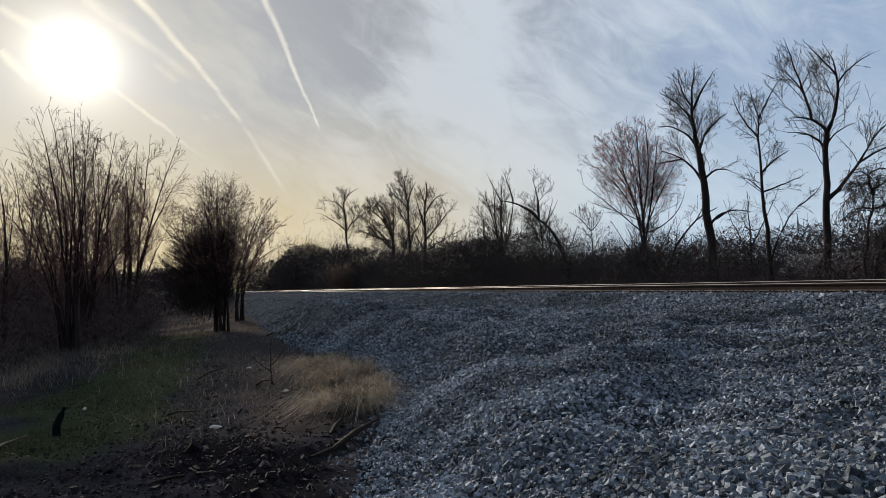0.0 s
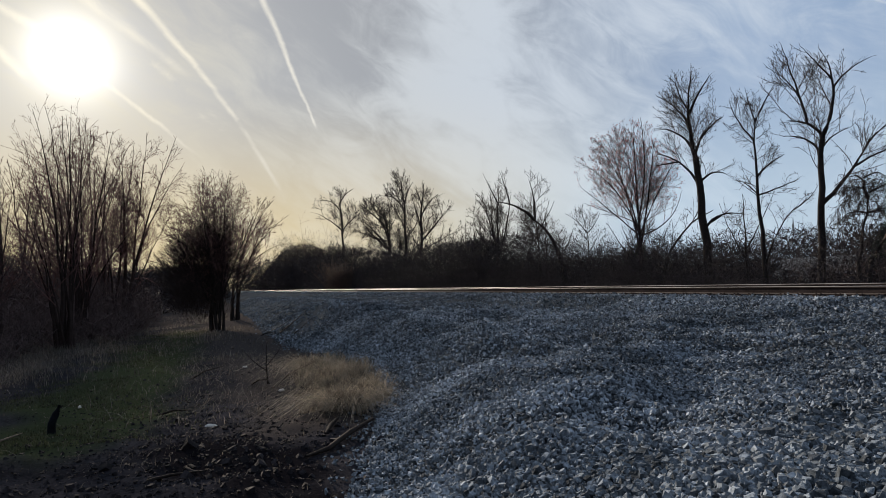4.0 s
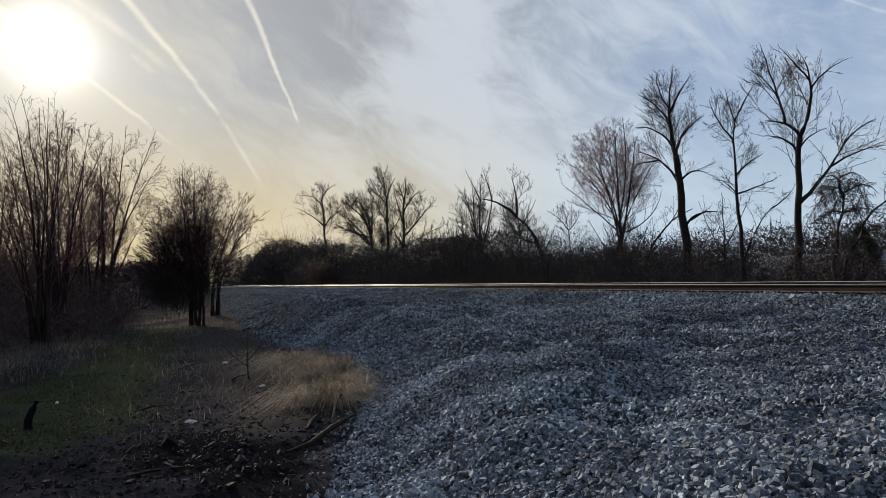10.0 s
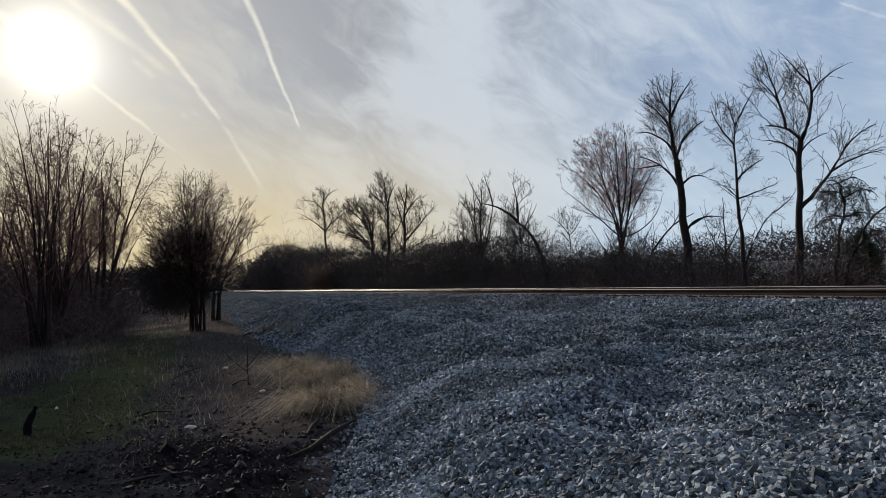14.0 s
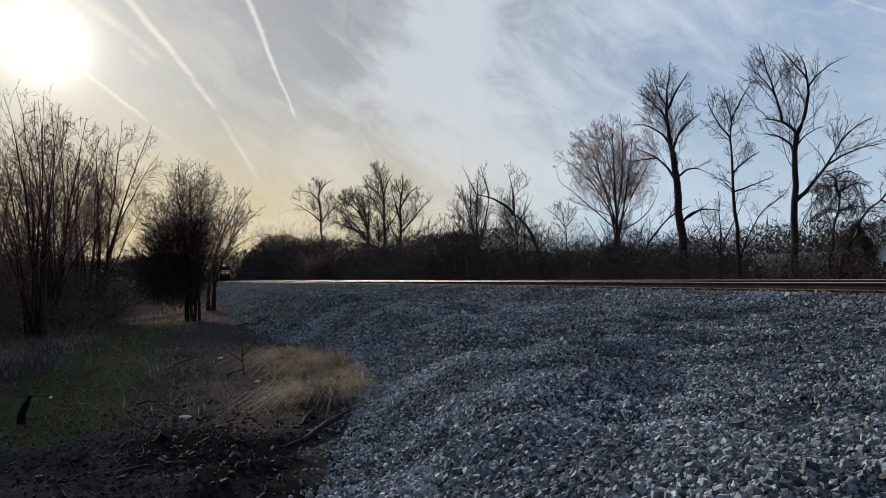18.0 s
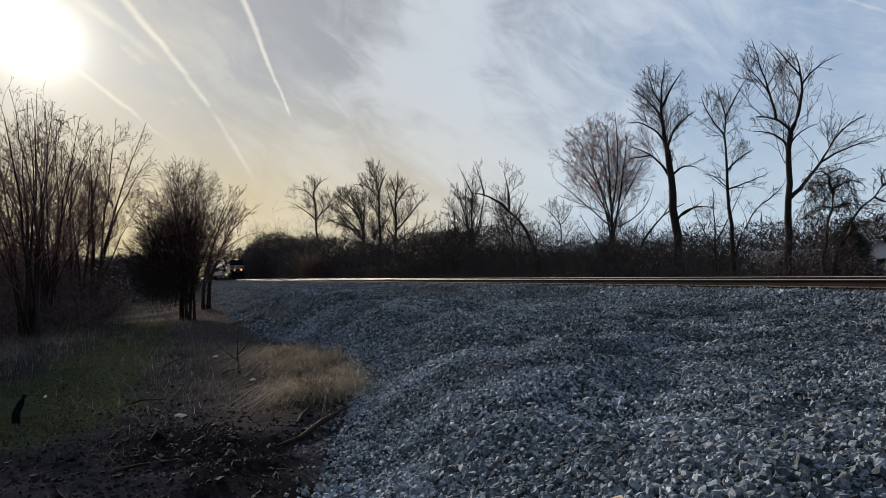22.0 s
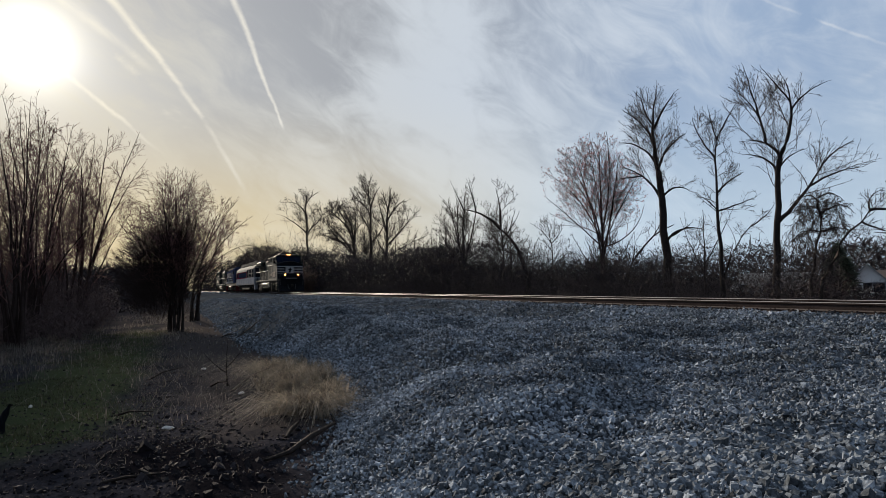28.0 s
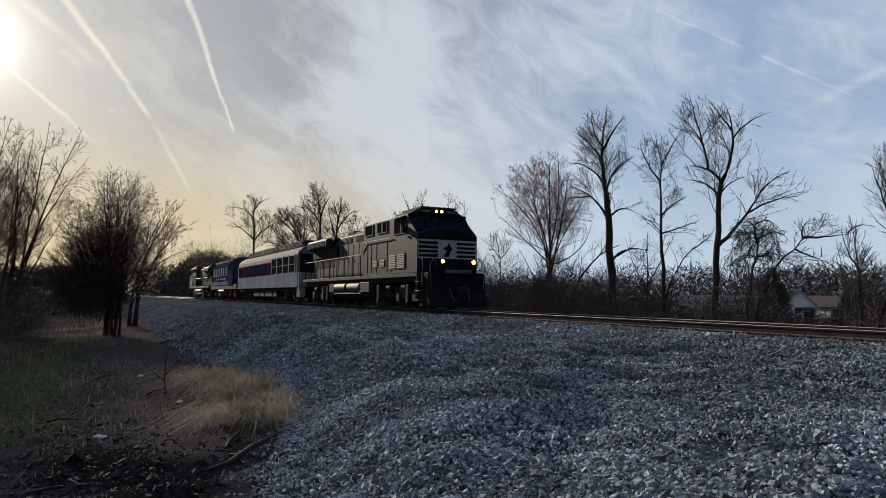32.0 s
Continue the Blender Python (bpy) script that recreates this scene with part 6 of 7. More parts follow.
def blue_locomotive(back):
    top = tagged(new("locomotive"), "blue diesel locomotive with red and white trim", "locomotive")
    L = 17.2
    part("underframe", box(bmesh.new(), -L, -0.1, -1.42, 1.42, 1.15, 1.62, 0.02), UNDER, top)
    part("hood", prism(bmesh.new(), [(-1.02, 1.62), (-1.02, 4.2), (-0.8, 4.34), (0.8, 4.34), (1.02, 4.2), (1.02, 1.62)], -L + 0.7, -4.6, "x", 0.02), BLUE, top)
    part("cab", prism(bmesh.new(), [(-1.5, 1.62), (-1.5, 4.15), (-0.9, 4.5), (0.9, 4.5), (1.5, 4.15), (1.5, 1.62)], -4.6, -2.1, "x", 0.03), BLUE, top)
    part("nose", prism(bmesh.new(), [(-1.1, 1.62), (-1.1, 3.2), (-0.7, 3.45), (0.7, 3.45), (1.1, 3.2), (1.1, 1.62)], -2.1, -0.9, "x", 0.05), BLUE, top)
    part("body_side", box(bmesh.new(), -L + 0.9, -4.62, -1.46, 1.46, 1.62, 2.0, 0.02), WHITE, top, "white stripe along the sill")
    for s in (-1, 1):
        part("side_panel", box(bmesh.new(), -L + 1.2, -4.8, s * 1.22 - 0.2, s * 1.22 + 0.2, 2.0, 3.9, 0.04), BLUE, top)
        for i in range(6):
            x = -14.6 + i * 1.6
            part("letter_bar", box(bmesh.new(), x, x + 0.5, s * 1.425 - 0.01, s * 1.425 + 0.01, 2.75, 3.6), SILVER, top, "pale lettering bar")
        part("arch_stripe", box(bmesh.new(), -6.2, -4.7, s * 1.425 - 0.012, s * 1.425 + 0.012, 1.75, 2.25), RED, top, "red panel")
        part("bent_stripe", prism(bmesh.new(), [(-13.6, 2.0), (-13.2, 2.42), (-6.6, 2.42), (-6.2, 2.0), (-6.5, 2.0), (-6.9, 2.22), (-12.9, 2.22), (-13.3, 2.0)], s * 1.425 - 0.012, s * 1.425 + 0.012, "y"), WHITE, top, "bent white stripe")
        for x0, x1 in ((-4.3, -3.5), (-3.3, -2.5)):
            part("side_window", box(bmesh.new(), x0, x1, s * 1.50 - 0.015, s * 1.50 + 0.015, 3.2, 3.9, 0.01), GLASS, top)
        part("handrail", rod(bmesh.new(), (-L + 0.3, s * 1.48, 2.7), (-4.7, s * 1.48, 2.7), 0.022, 6), STEEL, top)
        for i in range(8):
            part("stanchion", rod(bmesh.new(), (-L + 0.4 + i * 1.6, s * 1.47, 1.6), (-L + 0.4 + i * 1.6, s * 1.48, 2.7), 0.02, 6), STEEL, top)
    for x in (-14.5, -12.2, -9.8):
        part("roof_fan", rod(bmesh.new(), (x, 0, 4.32), (x, 0, 4.50), 0.6, 18), UNDER, top)
    part("roof_rail", box(bmesh.new(), -L + 1.0, -5.0, -1.05, -0.98, 4.2, 4.42, 0.01), UNDER, top)
    part("roof_sheet", box(bmesh.new(), -L + 0.72, -4.6, -0.78, 0.78, 4.34, 4.37, 0.005), UNDER, top, "sooty roof")
    part("cab_roof", box(bmesh.new(), -4.58, -2.12, -0.88, 0.88, 4.50, 4.54, 0.01), UNDER, top)
    part("exhaust_stack", box(bmesh.new(), -8.4, -7.6, -0.3, 0.3, 4.3, 4.56, 0.03), UNDER, top)
    part("pilot", prism(bmesh.new(), [(-0.9, 0.15), (-0.9, 1.6), (-0.1, 1.6), (0.05, 0.15)], -1.4, 1.4, "y", 0.03), RED, top)
    part("pilot", prism(bmesh.new(), [(-L + 0.9, 0.15), (-L + 0.9, 1.6), (-L + 0.1, 1.6), (-L, 0.15)], -1.4, 1.4, "y", 0.03), RED, top)
    part("fuel_tank", box(bmesh.new(), -11.2, -6.4, -1.3, 1.3, 0.4, 1.14, 0.08), UNDER, top)
    for s in (-1, 1):
        part("air_reservoir", rod(bmesh.new(), (-10.8, s * 1.36, 0.95), (-7.0, s * 1.36, 0.95), 0.18, 14), COPPER, top)
    truck(top, -3.6, (-1.37, 1.37), CAR_WHEELS, 0.46, back)
    truck(top, -L + 3.6, (-1.37, 1.37), CAR_WHEELS, 0.46, back)
    coupler(top, -L, -1)
    return top


lead = locomotive(0.0)
car = theatre_car(20.55)
blue = blue_locomotive(45.2)
REAR_END = 63.3 + 20.3
rear = copy_thing(lead, pose(0, 0, 0))
rear["label"] = "black diesel freight locomotive running backwards at the train's end"
for o in rear.children_recursive:
    if o.name.startswith("wheelset"):
        WHEELS.append((o, 0.52, REAR_END + o.location.x))
    if o.name.startswith(("headlight", "ditch_light")) and "housing" not in o.name and "bracket" not in o.name:
        me = o.data.copy()
        me.materials[0] = GLASS
        o.data = me
        o["label"] = "unlit lamp"
train_things = [(lead, 0.0, 10.0, 0), (car, 20.55, 11.7, 0), (blue, 45.2, 8.6, 0), (rear, REAR_END, -10.0, 180)]

# ---- ground cover and small things ----
def blades(name, label, category, xy, heights, width, lean, mat, seed, kink=0.0, flop=False):
    """Blades of grass or straw: thin bent strips with a fold, each on the ground."""
    rnd = np.random.default_rng(seed)
    n = len(xy)
    z = ground_z(xy[:, 0], xy[:, 1]) - 0.01
    base = np.stack([xy[:, 0], xy[:, 1], z], -1)
    a = rnd.random(n) * 2 * np.pi
    side = np.stack([-np.sin(a), np.cos(a), 0 * a], -1)
    if np.isscalar(lean):
        tilt = np.abs(rnd.normal(0, lean, n))
        way = np.stack([np.cos(a), np.sin(a), 0 * a], -1) * tilt[:, None]
    else:
        way = lean + rnd.normal(size=(n, 3)) * 0.35
        way[:, 2] = 0
    mid = base + (way * 0.35 + np.array([0, 0, 1])) * (heights * 0.5)[:, None]
    tip = mid + (way * 1.2 + np.array([0, 0, 0.9])) * (heights * 0.5)[:, None] + rnd.normal(size=(n, 3)) * kink * heights[:, None]
    tip[:, 2] = np.maximum(tip[:, 2], z + 0.02)
    w = (width * (0.6 + 0.8 * rnd.random(n)))[:, None]
    if flop:                 # bent right over: up, across and down again
        reach = way * (heights * (0.5 + 0.6 * rnd.random(n)))[:, None]
        over = base + reach * 0.55 + rnd.normal(size=(n, 3)) * 0.03
        over[:, 2] = z + heights * (0.45 + 0.3 * rnd.random(n))
        mid = base + reach * 0.18 + np.array([0, 0, 0.38]) * heights[:, None]
        tip = base + reach * 1.2 + rnd.normal(size=(n, 3)) * 0.05
        tip[:, 2] = ground_z(tip[:, 0], tip[:, 1]) + heights * 0.3 * rnd.random(n) + 0.01
        v = np.stack([base - side * w, base + side * w, mid - side * w, mid + side * w, over - side * w * 0.8, over + side * w * 0.8, tip], 1).reshape(-1, 3)
        k = np.arange(n)[:, None] * 7
        return tagged(new(name, mesh_from(name, v, [k + np.array([0, 1, 3, 2]), k + np.array([2, 3, 5, 4]), k + np.array([4, 5, 6])], mat)), label, category, kind="stuff")
    v = np.stack([base - side * w, base + side * w, mid - side * w * 0.8, mid + side * w * 0.8, tip], 1).reshape(-1, 3)
    k = np.arange(n)[:, None] * 5
    quads = k + np.array([0, 1, 3, 2])
    tris = k + np.array([2, 3, 4])
    return tagged(new(name, mesh_from(name, v, [quads, tris], mat)), label, category, kind="stuff")


def spots(n, cx, cy, sx, sy, seed):
    rnd = np.random.default_rng(seed)
    return np.stack([cx + sx * rnd.normal(size=n), cy + sy * rnd.normal(size=n)], -1)


STRAW = surface("dry_straw", (0.275, 0.238, 0.190), (0.060, 0.051, 0.042), 0.85, grain=6, stain=1.5, bump=0, island=0.4, spec=0.2)
STRAW_PALE = surface("bleached_straw", (0.52, 0.47, 0.39), (0.34, 0.30, 0.24), 0.8, grain=6, stain=1.5, bump=0, island=0.3, spec=0.2)
STALK = surface("dead_stalks", (0.155, 0.138, 0.122), (0.06, 0.053, 0.048), 0.85, grain=6, stain=1.5, bump=0, island=0.5, spec=0.2)
GRASS = surface("short_grass", (0.056, 0.064, 0.034), (0.028, 0.033, 0.018), 0.8, grain=5, stain=1.0, bump=0, island=0.45, spec=0.2)
MUD = surface("clods", (0.026, 0.023, 0.026), (0.009, 0.008, 0.010), 0.95, grain=18, stain=2, bump=0.8, island=0.4, spec=0.1)
LITTER = surface("leaf_litter", (0.11, 0.085, 0.07), (0.04, 0.032, 0.03), 0.9, grain=8, stain=2, bump=0, island=0.6, spec=0.1)
LOG = surface("weathered_log", (0.16, 0.125, 0.10), (0.06, 0.046, 0.038), 0.9, grain=14, stain=3, bump=0.7, spec=0.1)
PALE = surface("pale_scrap", (0.55, 0.53, 0.50), (0.40, 0.38, 0.35), 0.7, grain=10, stain=3, bump=0.2)
HOUSE_WALL = surface("pale_siding", (0.55, 0.56, 0.58), (0.44, 0.45, 0.47), 0.7, grain=12, stain=0.6, bump=0.1)
HOUSE_GREY = surface("grey_siding", (0.26, 0.28, 0.30), (0.18, 0.19, 0.21), 0.7, grain=12, stain=0.6, bump=0.1)
ROOF_RED = surface("red_brown_roof", (0.034, 0.019, 0.019), (0.022, 0.013, 0.013), 0.85, grain=12, stain=0.6, bump=0.3)
ROOF_GREY = surface("grey_shingle_roof", (0.20, 0.205, 0.215), (0.12, 0.123, 0.13), 0.95, grain=12, stain=0.6, bump=0.3, spec=0.0)
CONIFER = surface("conifer_needles", (0.045, 0.055, 0.038), (0.022, 0.03, 0.02), 0.85, grain=5, stain=1, bump=0, island=0.4, spec=0.2)


def leafy(mat, share=0.35):
    """Lets light through thin blades."""
    tree_ = mat.node_tree
    add, link = nodes_of(tree_)
    shader = tree_.nodes["Principled BSDF"]
    thin = add("ShaderNodeBsdfTranslucent")
    link(shader.inputs["Base Color"].links[0].from_socket, thin.inputs[0])
    both = add("ShaderNodeMixShader", in_0=share)
    link(shader.outputs[0], both.inputs[1])
    link(thin.outputs[0], both.inputs[2])
    link(both.outputs[0], tree_.nodes["Material Output"].inputs[0])


for m in (STRAW, STRAW_PALE, STALK, GRASS):
    leafy(m)


def straw_clumps():
    rnd = np.random.default_rng(101)
    xy, h, way = [], [], []
    # tussocks on the slope of the bank and beside it
    for i in range(58):
        x = -7.9 - 5.6 * rnd.random() ** 1.1
        y = toe_y(x) - 0.08 - 1.05 * rnd.random() ** 1.3
        n = int(50 + 130 * rnd.random())
        r = 0.06 + 0.10 * rnd.random()
        a = rnd.random(n) * 6.283
        u = np.stack([np.cos(a), np.sin(a)], -1)
        xy.append(np.array([x, y]) + u * r * rnd.random((n, 1)) ** 0.5)
        h.append((0.30 + 0.34 * rnd.random() ** 1.5) * (0.5 + 0.6 * rnd.random(n)))
        d = np.array([0.55, -0.25]) + rnd.normal(size=2) * 0.55
        way.append(np.concatenate([u * 0.55 + d, np.zeros((n, 1))], 1))
    blades("dry_grass", "matted tussocks of pale dry grass at the foot of the gravel bank", "grass", np.concatenate(xy), np.concatenate(h), 0.0032, np.concatenate(way), STRAW, 102, 0.12, flop=True)


straw_clumps()
rnd_ = np.random.default_rng(161)
xy = spots(760, -9.8, 1.0, 1.8, 0.6, 162)
xy = xy[(xy[:, 1] < toe_y(xy[:, 0]) + 0.05) & (xy[:, 1] > toe_y(xy[:, 0]) - 1.0) & (xy[:, 0] < -8.4)]
blades("straw", "long bleached straws strewn over the tussocks", "grass", xy, 0.08 + 0.17 * rnd_.random(len(xy)), 0.0028, 1.4 * rnd_.normal(size=(len(xy), 3)), STRAW_PALE, 163, 0.1, flop=True)
p = spots(2600, -10.4, 1.2, 1.7, 0.6, 103)
p = p[(p[:, 1] < toe_y(p[:, 0]) + 0.1) & (p[:, 1] > toe_y(p[:, 0]) - 1.0) & (p[:, 0] < -8.2)]
blades("dry_grass", "flattened straw lying over the dark soil", "grass", p, 0.16 * (0.4 + 0.9 * np.random.default_rng(1).random(len(p))), 0.0035, 2.4, STRAW, 104, 0.2)
p = spots(1500, -13.0, 0.2, 4.0, 1.2, 105)
p = p[(p[:, 1] < toe_y(p[:, 0]) + 0.05) & (p[:, 0] < -8.6)]
blades("dead_weeds", "broken dead weed stalks on bare soil", "weeds", p, 0.20 * (0.3 + 0.9 * np.random.default_rng(2).random(len(p))), 0.0035, 3.0, STALK, 106, 0.2)
p = spots(160, -6.8, -0.4, 1.6, 0.9, 107)
p = p[p[:, 1] < toe_y(p[:, 0]) + 0.05]
blades("dead_weeds", "short dead stalks in trampled mud", "weeds", p, 0.09 * (0.3 + 1.0 * np.random.default_rng(3).random(len(p))), 0.0028, 2.2, STALK, 108, 0.2)
p = np.stack([-8 - 20 * np.random.default_rng(4).random(30000) ** 1.3, -1.9 + 0.75 * np.random.default_rng(5).normal(size=30000)], -1)
p[:, 1] -= 0.25 * ripple(p[:, 0], p[:, 1], 1.5, 9)
p = p[ripple(p[:, 0], p[:, 1], 0.9, 10) > -0.35]
blades("grass", "patchy short green grass along the path", "grass", p, 0.055 * (0.4 + 0.9 * np.random.default_rng(6).random(len(p))), 0.004, 1.0, GRASS, 109)
p = np.stack([-16 - 34 * np.random.default_rng(7).random(6000), -0.6 + 1.1 * np.random.default_rng(8).normal(size=6000)], -1)
p = p[ripple(p[:, 0], p[:, 1], 1.6, 21) > -0.2]
p = p[p[:, 1] < toe_y(p[:, 0]) - 0.1]
blades("dry_grass", "thin dry grass along the path", "grass", p, 0.17 * (0.3 + 0.9 * np.random.default_rng(9).random(len(p))), 0.006, 1.1, STALK, 110, 0.1)
p = np.stack([-14 - 20 * np.random.default_rng(17).random(7000), -4.0 + 0.9 * np.random.default_rng(18).normal(size=7000)], -1)
blades("dry_grass", "dull dry grass at the edge of the thicket", "grass", p, 0.22 * (0.3 + 0.9 * np.random.default_rng(19).random(len(p))), 0.005, 1.3, STALK, 111, 0.1)


def leaf_litter(n, cx, cy, sx, sy, seed, size):
    rnd = np.random.default_rng(seed)
    p = spots(n, cx, cy, sx, sy, seed)
    p = p[p[:, 1] < toe_y(p[:, 0]) + 0.1]
    n = len(p)
    c = np.stack([p[:, 0], p[:, 1], ground_z(p[:, 0], p[:, 1]) + 0.012], -1)
    a = rnd.random(n) * 6.283
    u = np.stack([np.cos(a), np.sin(a), 0.5 * rnd.normal(size=n)], -1) * (size * (0.5 + rnd.random(n)))[:, None]
    w = np.stack([-np.sin(a), np.cos(a), 0.5 * rnd.normal(size=n)], -1) * (size * (0.3 + 0.5 * rnd.random(n)))[:, None]
    v = np.stack([c - u, c + w, c + u, c - w], 1).reshape(-1, 3)
    f = np.arange(n)[:, None] * 4 + np.arange(4)
    tagged(new("leaf_litter", mesh_from("leaf_litter", v, f, LITTER)), "scattered dead leaves and chips on the soil", "litter", kind="stuff")


leaf_litter(6000, -9, -0.3, 3.5, 1.3, 121, 0.011)
leaf_litter(3000, -22, -1.5, 4.0, 1.8, 122, 0.024)


def clods(name, label, n, cx, cy, sx, sy, size, seed):
    global rng
    p = spots(n, cx, cy, sx, sy, seed)
    p = p[p[:, 1] < toe_y(p[:, 0]) + 0.02]
    pts = np.stack([p[:, 0], p[:, 1], ground_z(p[:, 0], p[:, 1])], -1)
    ob = scatter_stones(name, pts, size * np.exp(0.5 * rng.normal(size=len(pts))), label, 0.0, 8, 10)
    ob.data.materials[0] = MUD
    ob["category"] = "soil"
    return ob


clods("mud_clods", "churned clods of black mud", 1500, -6.4, -0.1, 1.5, 0.8, 0.032, 131)
clods("mud_clods", "crumbs of dark soil", 3500, -8.5, -0.6, 3.2, 1.4, 0.02, 132)


def crooked(points, radii, mat, name, label, category, thing=None, sides=8):
    v, f = tubes([(np.array(points, float), np.array(radii, float))], sides)
    ob = new(name, mesh_from(name, v, f, mat, smooth=True))
    return under(ob, thing) if thing else tagged(ob, label, category)


def on_ground(x, y, up=0.0):
    return (x, y, float(ground_z(x, y)) + up)


# stump, logs and sticks
crooked([on_ground(-8.9, -1.8, -0.04), on_ground(-8.88, -1.79, 0.12), on_ground(-8.87, -1.74, 0.24), on_ground(-8.86, -1.70, 0.33)], [0.05, 0.042, 0.038, 0.02], PAINT_DARK,
        "stump", "charred black stub of wood standing in the grass", "stump")
crooked([on_ground(-6.15, 0.75, 0.02), on_ground(-6.4, 1.0, 0.04), on_ground(-6.75, 1.28, 0.06), on_ground(-7.1, 1.6, 0.12)], [0.012, 0.024, 0.028, 0.014], BARK,
        "log", "weathered fallen limb lying at the foot of the gravel", "log")
crooked([on_ground(-6.9, 1.05, 0.03), on_ground(-7.2, 1.15, 0.06), on_ground(-7.6, 1.3, 0.05)], [0.012, 0.024, 0.014], BARK, "log", "short broken limb in the straw", "log")
crooked([on_ground(-2.38, 1.72, 0.05), on_ground(-2.45, 1.80, 0.10), on_ground(-2.56, 1.84, 0.11), on_ground(-2.68, 1.82, 0.07)], [0.007, 0.010, 0.009, 0.003], STRAW_PALE,
        "twig", "pale dry twig lying on the stones", "twig")
for i, (x, y, l, a, lift) in enumerate(((-6.1, -0.55, 0.5, 1.2, 0.05), (-11.3, 0.9, 0.9, 2.2, 0.25), (-11.8, 0.6, 0.8, 0.3, 0.20), (-8.2, -2.3, 0.8, 2.9, 0.05), (-22.0, 1.9, 1.5, 2.15, 0.10),
                                        (-23.2, 1.6, 1.9, 2.45, 0.06), (-21.0, 2.3, 0.7, 1.6, 0.05), (-22.6, 1.5, 0.6, 0.7, 0.12), (-9.8, -0.7, 0.6, 0.9, 0.08), (-13.0, -0.4, 0.9, 2.4, 0.15))):
    d = (math.cos(a), math.sin(a))
    crooked([on_ground(x, y, 0.0), on_ground(x + d[0] * l * 0.4, y + d[1] * l * 0.4, lift * 0.6 + 0.02), on_ground(x + d[0] * l, y + d[1] * l, lift)],
            [0.012 + 0.008 * l, 0.010 + 0.006 * l, 0.005], LOG if i < 4 and i % 2 else BARK, "stick", "dead broken stick lying on the soil", "stick", sides=6)
tree("sapling", "small crooked dead sapling in the weeds", (-11.6, 0.85, -1.05), [(0, -5, 0, 0.75, 0.014, 10), (0.25, -55, 0, 0.5, 0.010, 20), (0.3, 50, 0, 0.5, 0.010, -30)],
     dict(tip=0.003, room=((0, 0.5, 0.4, 0.35),), gap=(0.2, 0.2, 0.2), floor=0.05), 141)
for i, (x, y, l) in enumerate(((-10.4, -1.75, 0.05), (-8.3, -0.05, 0.07), (-10.9, 1.0, 0.08), (-14.2, 0.6, 0.07))):
    bm = bmesh.new()
    bmesh.ops.create_icosphere(bm, subdivisions=2, radius=1.0)
    for v in bm.verts:
        k = 1 + 0.25 * noise.noise(v.co * 2 + Vector((i * 5, 0, 0)))
        v.co = Vector((v.co.x * l * k, v.co.y * l * 0.45 * k, max(-0.2, v.co.z) * 0.03 * k))
    me = bpy.data.meshes.new("scrap")
    bm.to_mesh(me)
    bm.free()
    me.materials.append(PALE)
    ob = tagged(new("scrap"), "pale crumpled scrap lying on the soil", "litter")
    ob = under(new("sheet", me), ob).parent
    ob.location = on_ground(x, y, 0.025)
    ob.rotation_euler = (0.1, 0.05, i * 1.3)


# ---- houses beyond the trees ----
def house(x, y, z, turn, length, depth, wall, rise, wall_mat, roof_mat, label):
    top = tagged(new("house"), label, "house", "houses beyond the trees")
    bm = prism(bmesh.new(), [(-depth / 2, -0.5), (-depth / 2, wall), (0, wall + rise), (depth / 2, wall), (depth / 2, -0.5)], -length / 2, length / 2, "x")
    part("wall", bm, wall_mat, top)
    for s in (-1, 1):
        ov = 0.35
        k = rise / (depth / 2)
        bm = prism(bmesh.new(), [(0, wall + rise + 0.02), (0, wall + rise + 0.16), (s * (depth / 2 + ov), wall - k * ov + 0.16), (s * (depth / 2 + ov), wall - k * ov + 0.02)],
                   -length / 2 - ov, length / 2 + ov, "x")
        part("roof", bm, roof_mat, top)
    for i in range(max(2, int(length / 2.6))):
        wx = -length / 2 + 1.1 + i * 2.4
        if wx > length / 2 - 0.9:
            break
        w = part("window", box(bmesh.new(), wx - 0.45, wx + 0.45, -depth / 2 - 0.03, -depth / 2 + 0.02, 0.9, 2.1, 0.01), GLASS, top)
        bm = bmesh.new()
        for a in ((wx - 0.55, wx + 0.55, 2.1, 2.2), (wx - 0.55, wx + 0.55, 0.8, 0.9), (wx - 0.55, wx - 0.45, 0.9, 2.1), (wx + 0.45, wx + 0.55, 0.9, 2.1)):
            box(bm, a[0], a[1], -depth / 2 - 0.05, -depth / 2 + 0.02, a[2], a[3])
        part("window_frame", bm, WHITE, w)
    for e in (-1, 1):
        w = part("window", box(bmesh.new(), e * length / 2 - 0.03, e * length / 2 + 0.03, -0.4, 0.4, 1.0, 2.1, 0.01), GLASS, top)
    top.matrix_basis = pose(x, y, z, 0, 0, turn)
    return top


house(-44.4, 62.5, -2.2, 126, 5.0, 3.8, 1.8, 2.0, HOUSE_WALL, ROOF_GREY, "small pale gabled house glimpsed through the trees")
house(-37.2, 58.0, -2.2, 10, 6.0, 3.4, 1.2, 0.45, HOUSE_WALL, ROOF_GREY, "low pale outbuilding glimpsed through the trees")
house(-49.6, 56.0, -2.2, 20, 6.0, 4.4, 1.6, 1.5, HOUSE_WALL, ROOF_GREY, "grey shed half hidden by the thicket")
house(-57.5, 86.0, -2.2, 15, 4.2, 5.0, 2.0, 1.3, HOUSE_GREY, ROOF_RED, "house with a red-brown roof behind the trees")


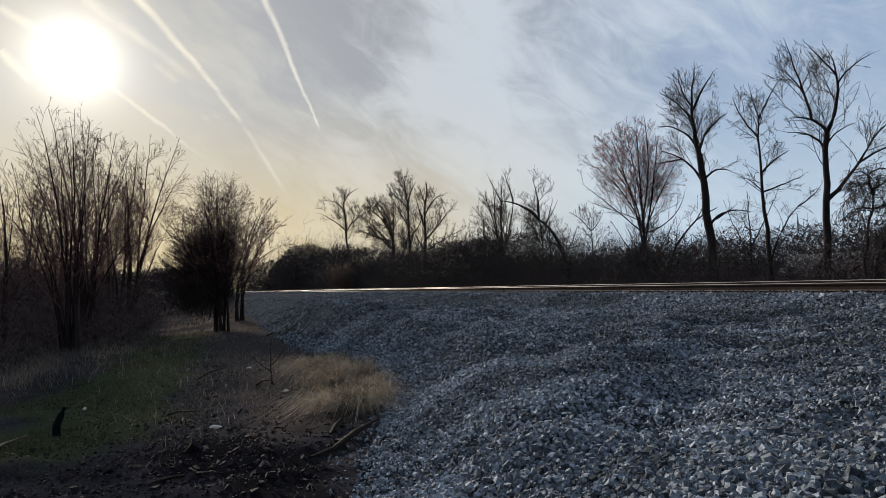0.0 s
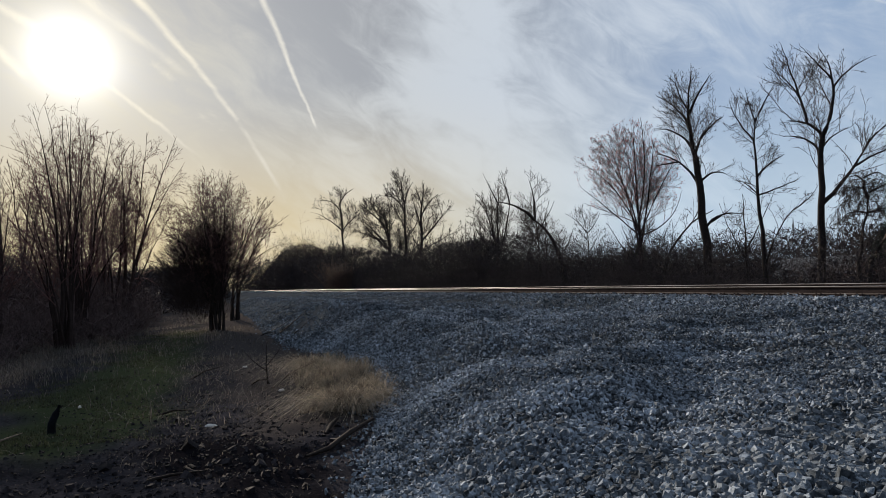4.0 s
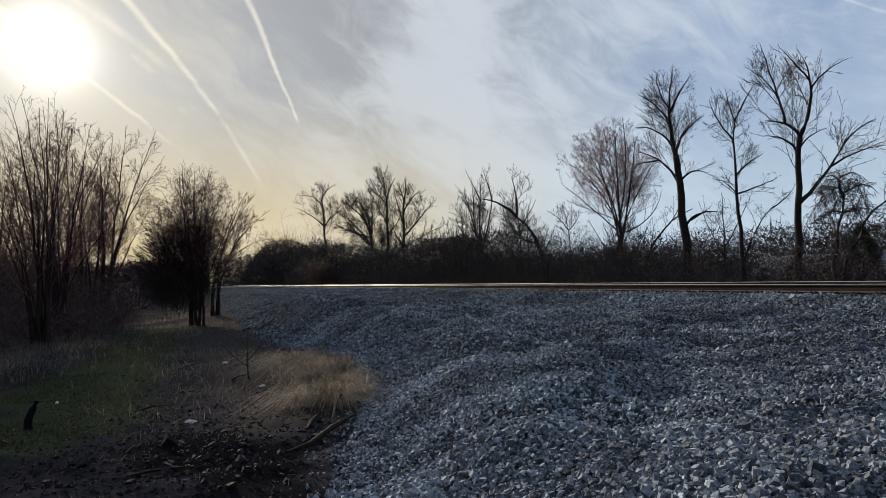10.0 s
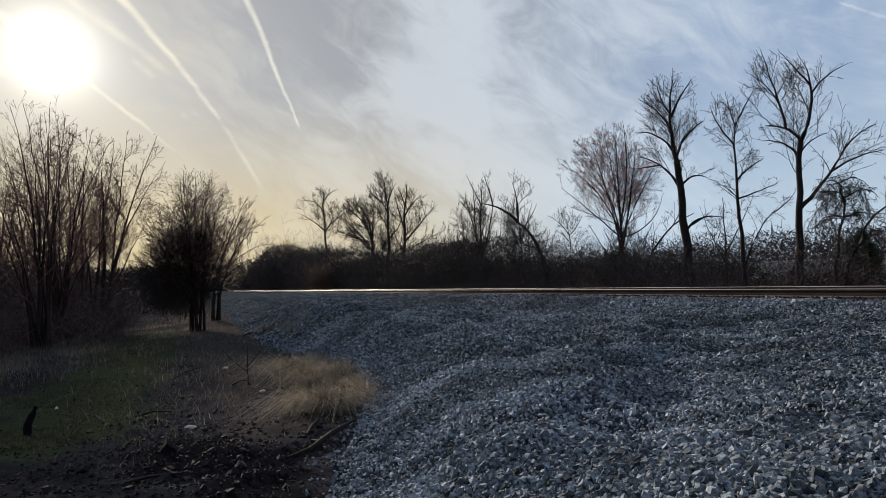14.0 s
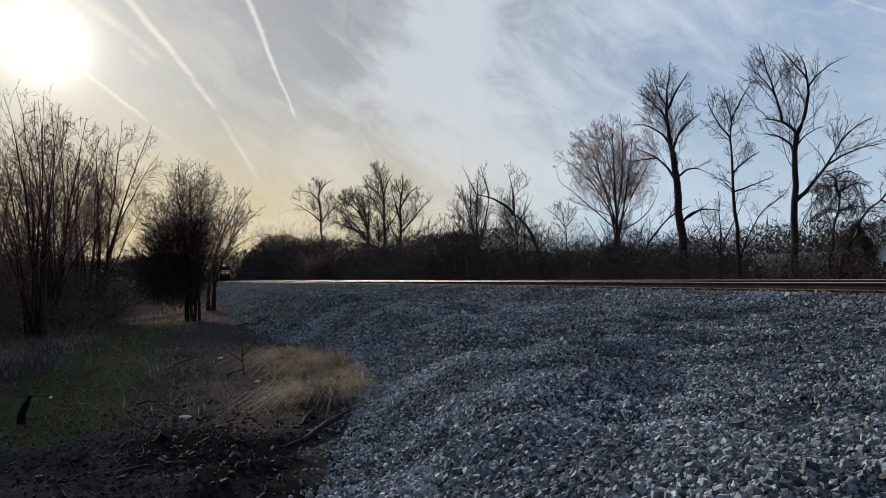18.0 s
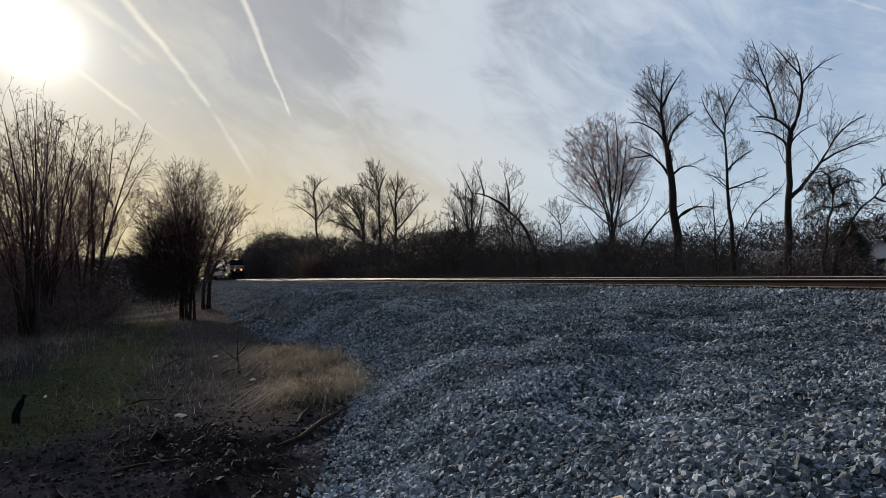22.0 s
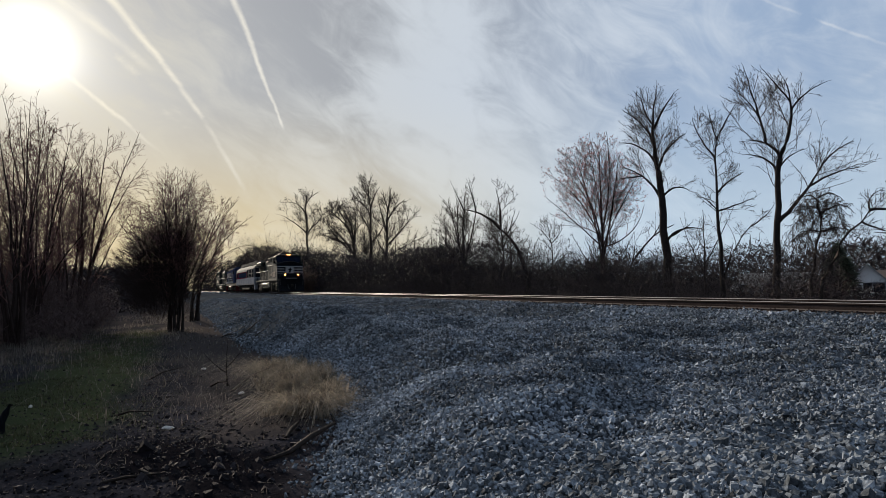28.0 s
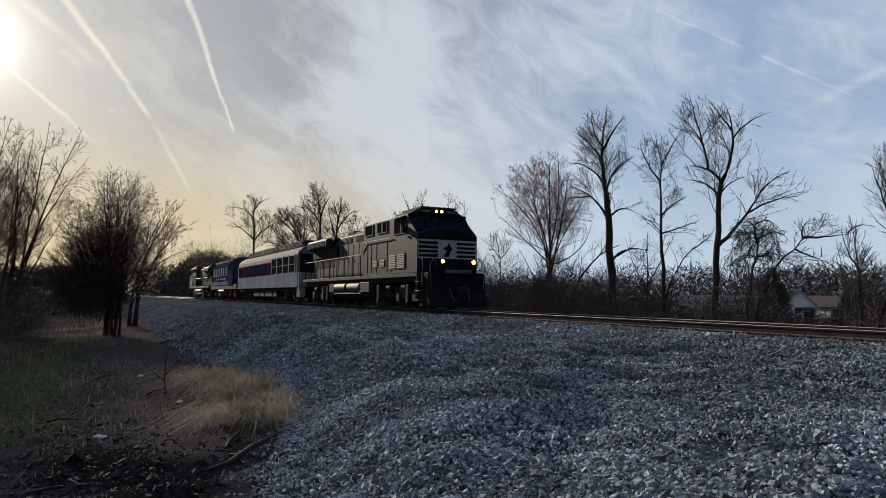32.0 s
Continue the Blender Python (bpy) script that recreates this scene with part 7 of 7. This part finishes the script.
def conifer(x, y, h, r, seed):
    rnd = np.random.default_rng(seed)
    top = tagged(new("conifer"), "dark green conifer standing behind the bare trees", "tree", "conifers behind the bare trees")
    top.location = (x, y, float(ground_z(x, y)))
    v, f = tubes([(np.array([(0, 0, 0), (0, 0, h * 0.5), (0, 0, h)]), np.array([0.12, 0.08, 0.02]))], 6)
    under(new("trunk", mesh_from("trunk", v, f, BARK)), top)
    n = 800
    t = rnd.random(n) ** 0.7
    a = rnd.random(n) * 6.283
    rr = r * (1 - t) ** 0.8 * (0.25 + 0.9 * rnd.random(n)) * (1 + 0.2 * np.sin(a * 3 + t * 9))
    c = np.stack([np.cos(a) * rr, np.sin(a) * rr, h * (0.12 + 0.88 * t)], -1)
    e = np.stack([np.cos(a), np.sin(a), -0.25 + 0.4 * rnd.random(n)], -1) * 0.26 + rnd.normal(size=(n, 3)) * 0.12
    v, f = tubes([(np.array([p - d * 0.4, p, p + d]), np.array([0.02, 0.035, 0.006])) for p, d in zip(c, e)], 3)
    under(new("crown", mesh_from("crown", v, f, CONIFER)), top)


for i, (x, y, h, r) in enumerate(((-32.2, 42.5, 4.5, 1.3), (-31.3, 42.0, 3.5, 1.1), (-33.3, 43.0, 3.4, 1.1), (-36.9, 26.5, 3.5, 0.6), (-38.6, 26.8, 3.1, 0.5), (-60.0, 24.5, 5.6, 1.0))):
    conifer(x, y, h, r, 150 + i)


# ---- what moves ----
def train_s(t):
    """Metres from the reference point on the track to the train's front."""
    return 181.3 - 11.3 * (t - 19) if t < 19 else 181.3 - 11.55 * (t - 19) - 0.0787 * (t - 19) ** 2


def motions():
    for ob, back, half, turn in train_things:
        rows = []
        for i in range(0, 65):
            x = -7.785 - train_s(i / 2) - back
            a = track_turn(x - half)
            mid = track_y(x - half)
            rows.append((i / 2, pose(x, mid + math.tan(a) * half, 0, 0, 0, math.degrees(a) + turn)))
        walk(ob, rows)
    for wheel, r, back in WHEELS:
        x, y, z = wheel.location
        way = -1 if wheel.parent == rear else 1
        rows = []
        for i in range(32 * FPS + 1):
            turned = way * (train_s(0) - train_s(i / FPS)) / r
            rows.append((i / FPS, Matrix.Translation((x, y, z)) @ Matrix.Rotation(turned % (2 * math.pi), 4, "Y")))
        walk(wheel, rows)


motions()
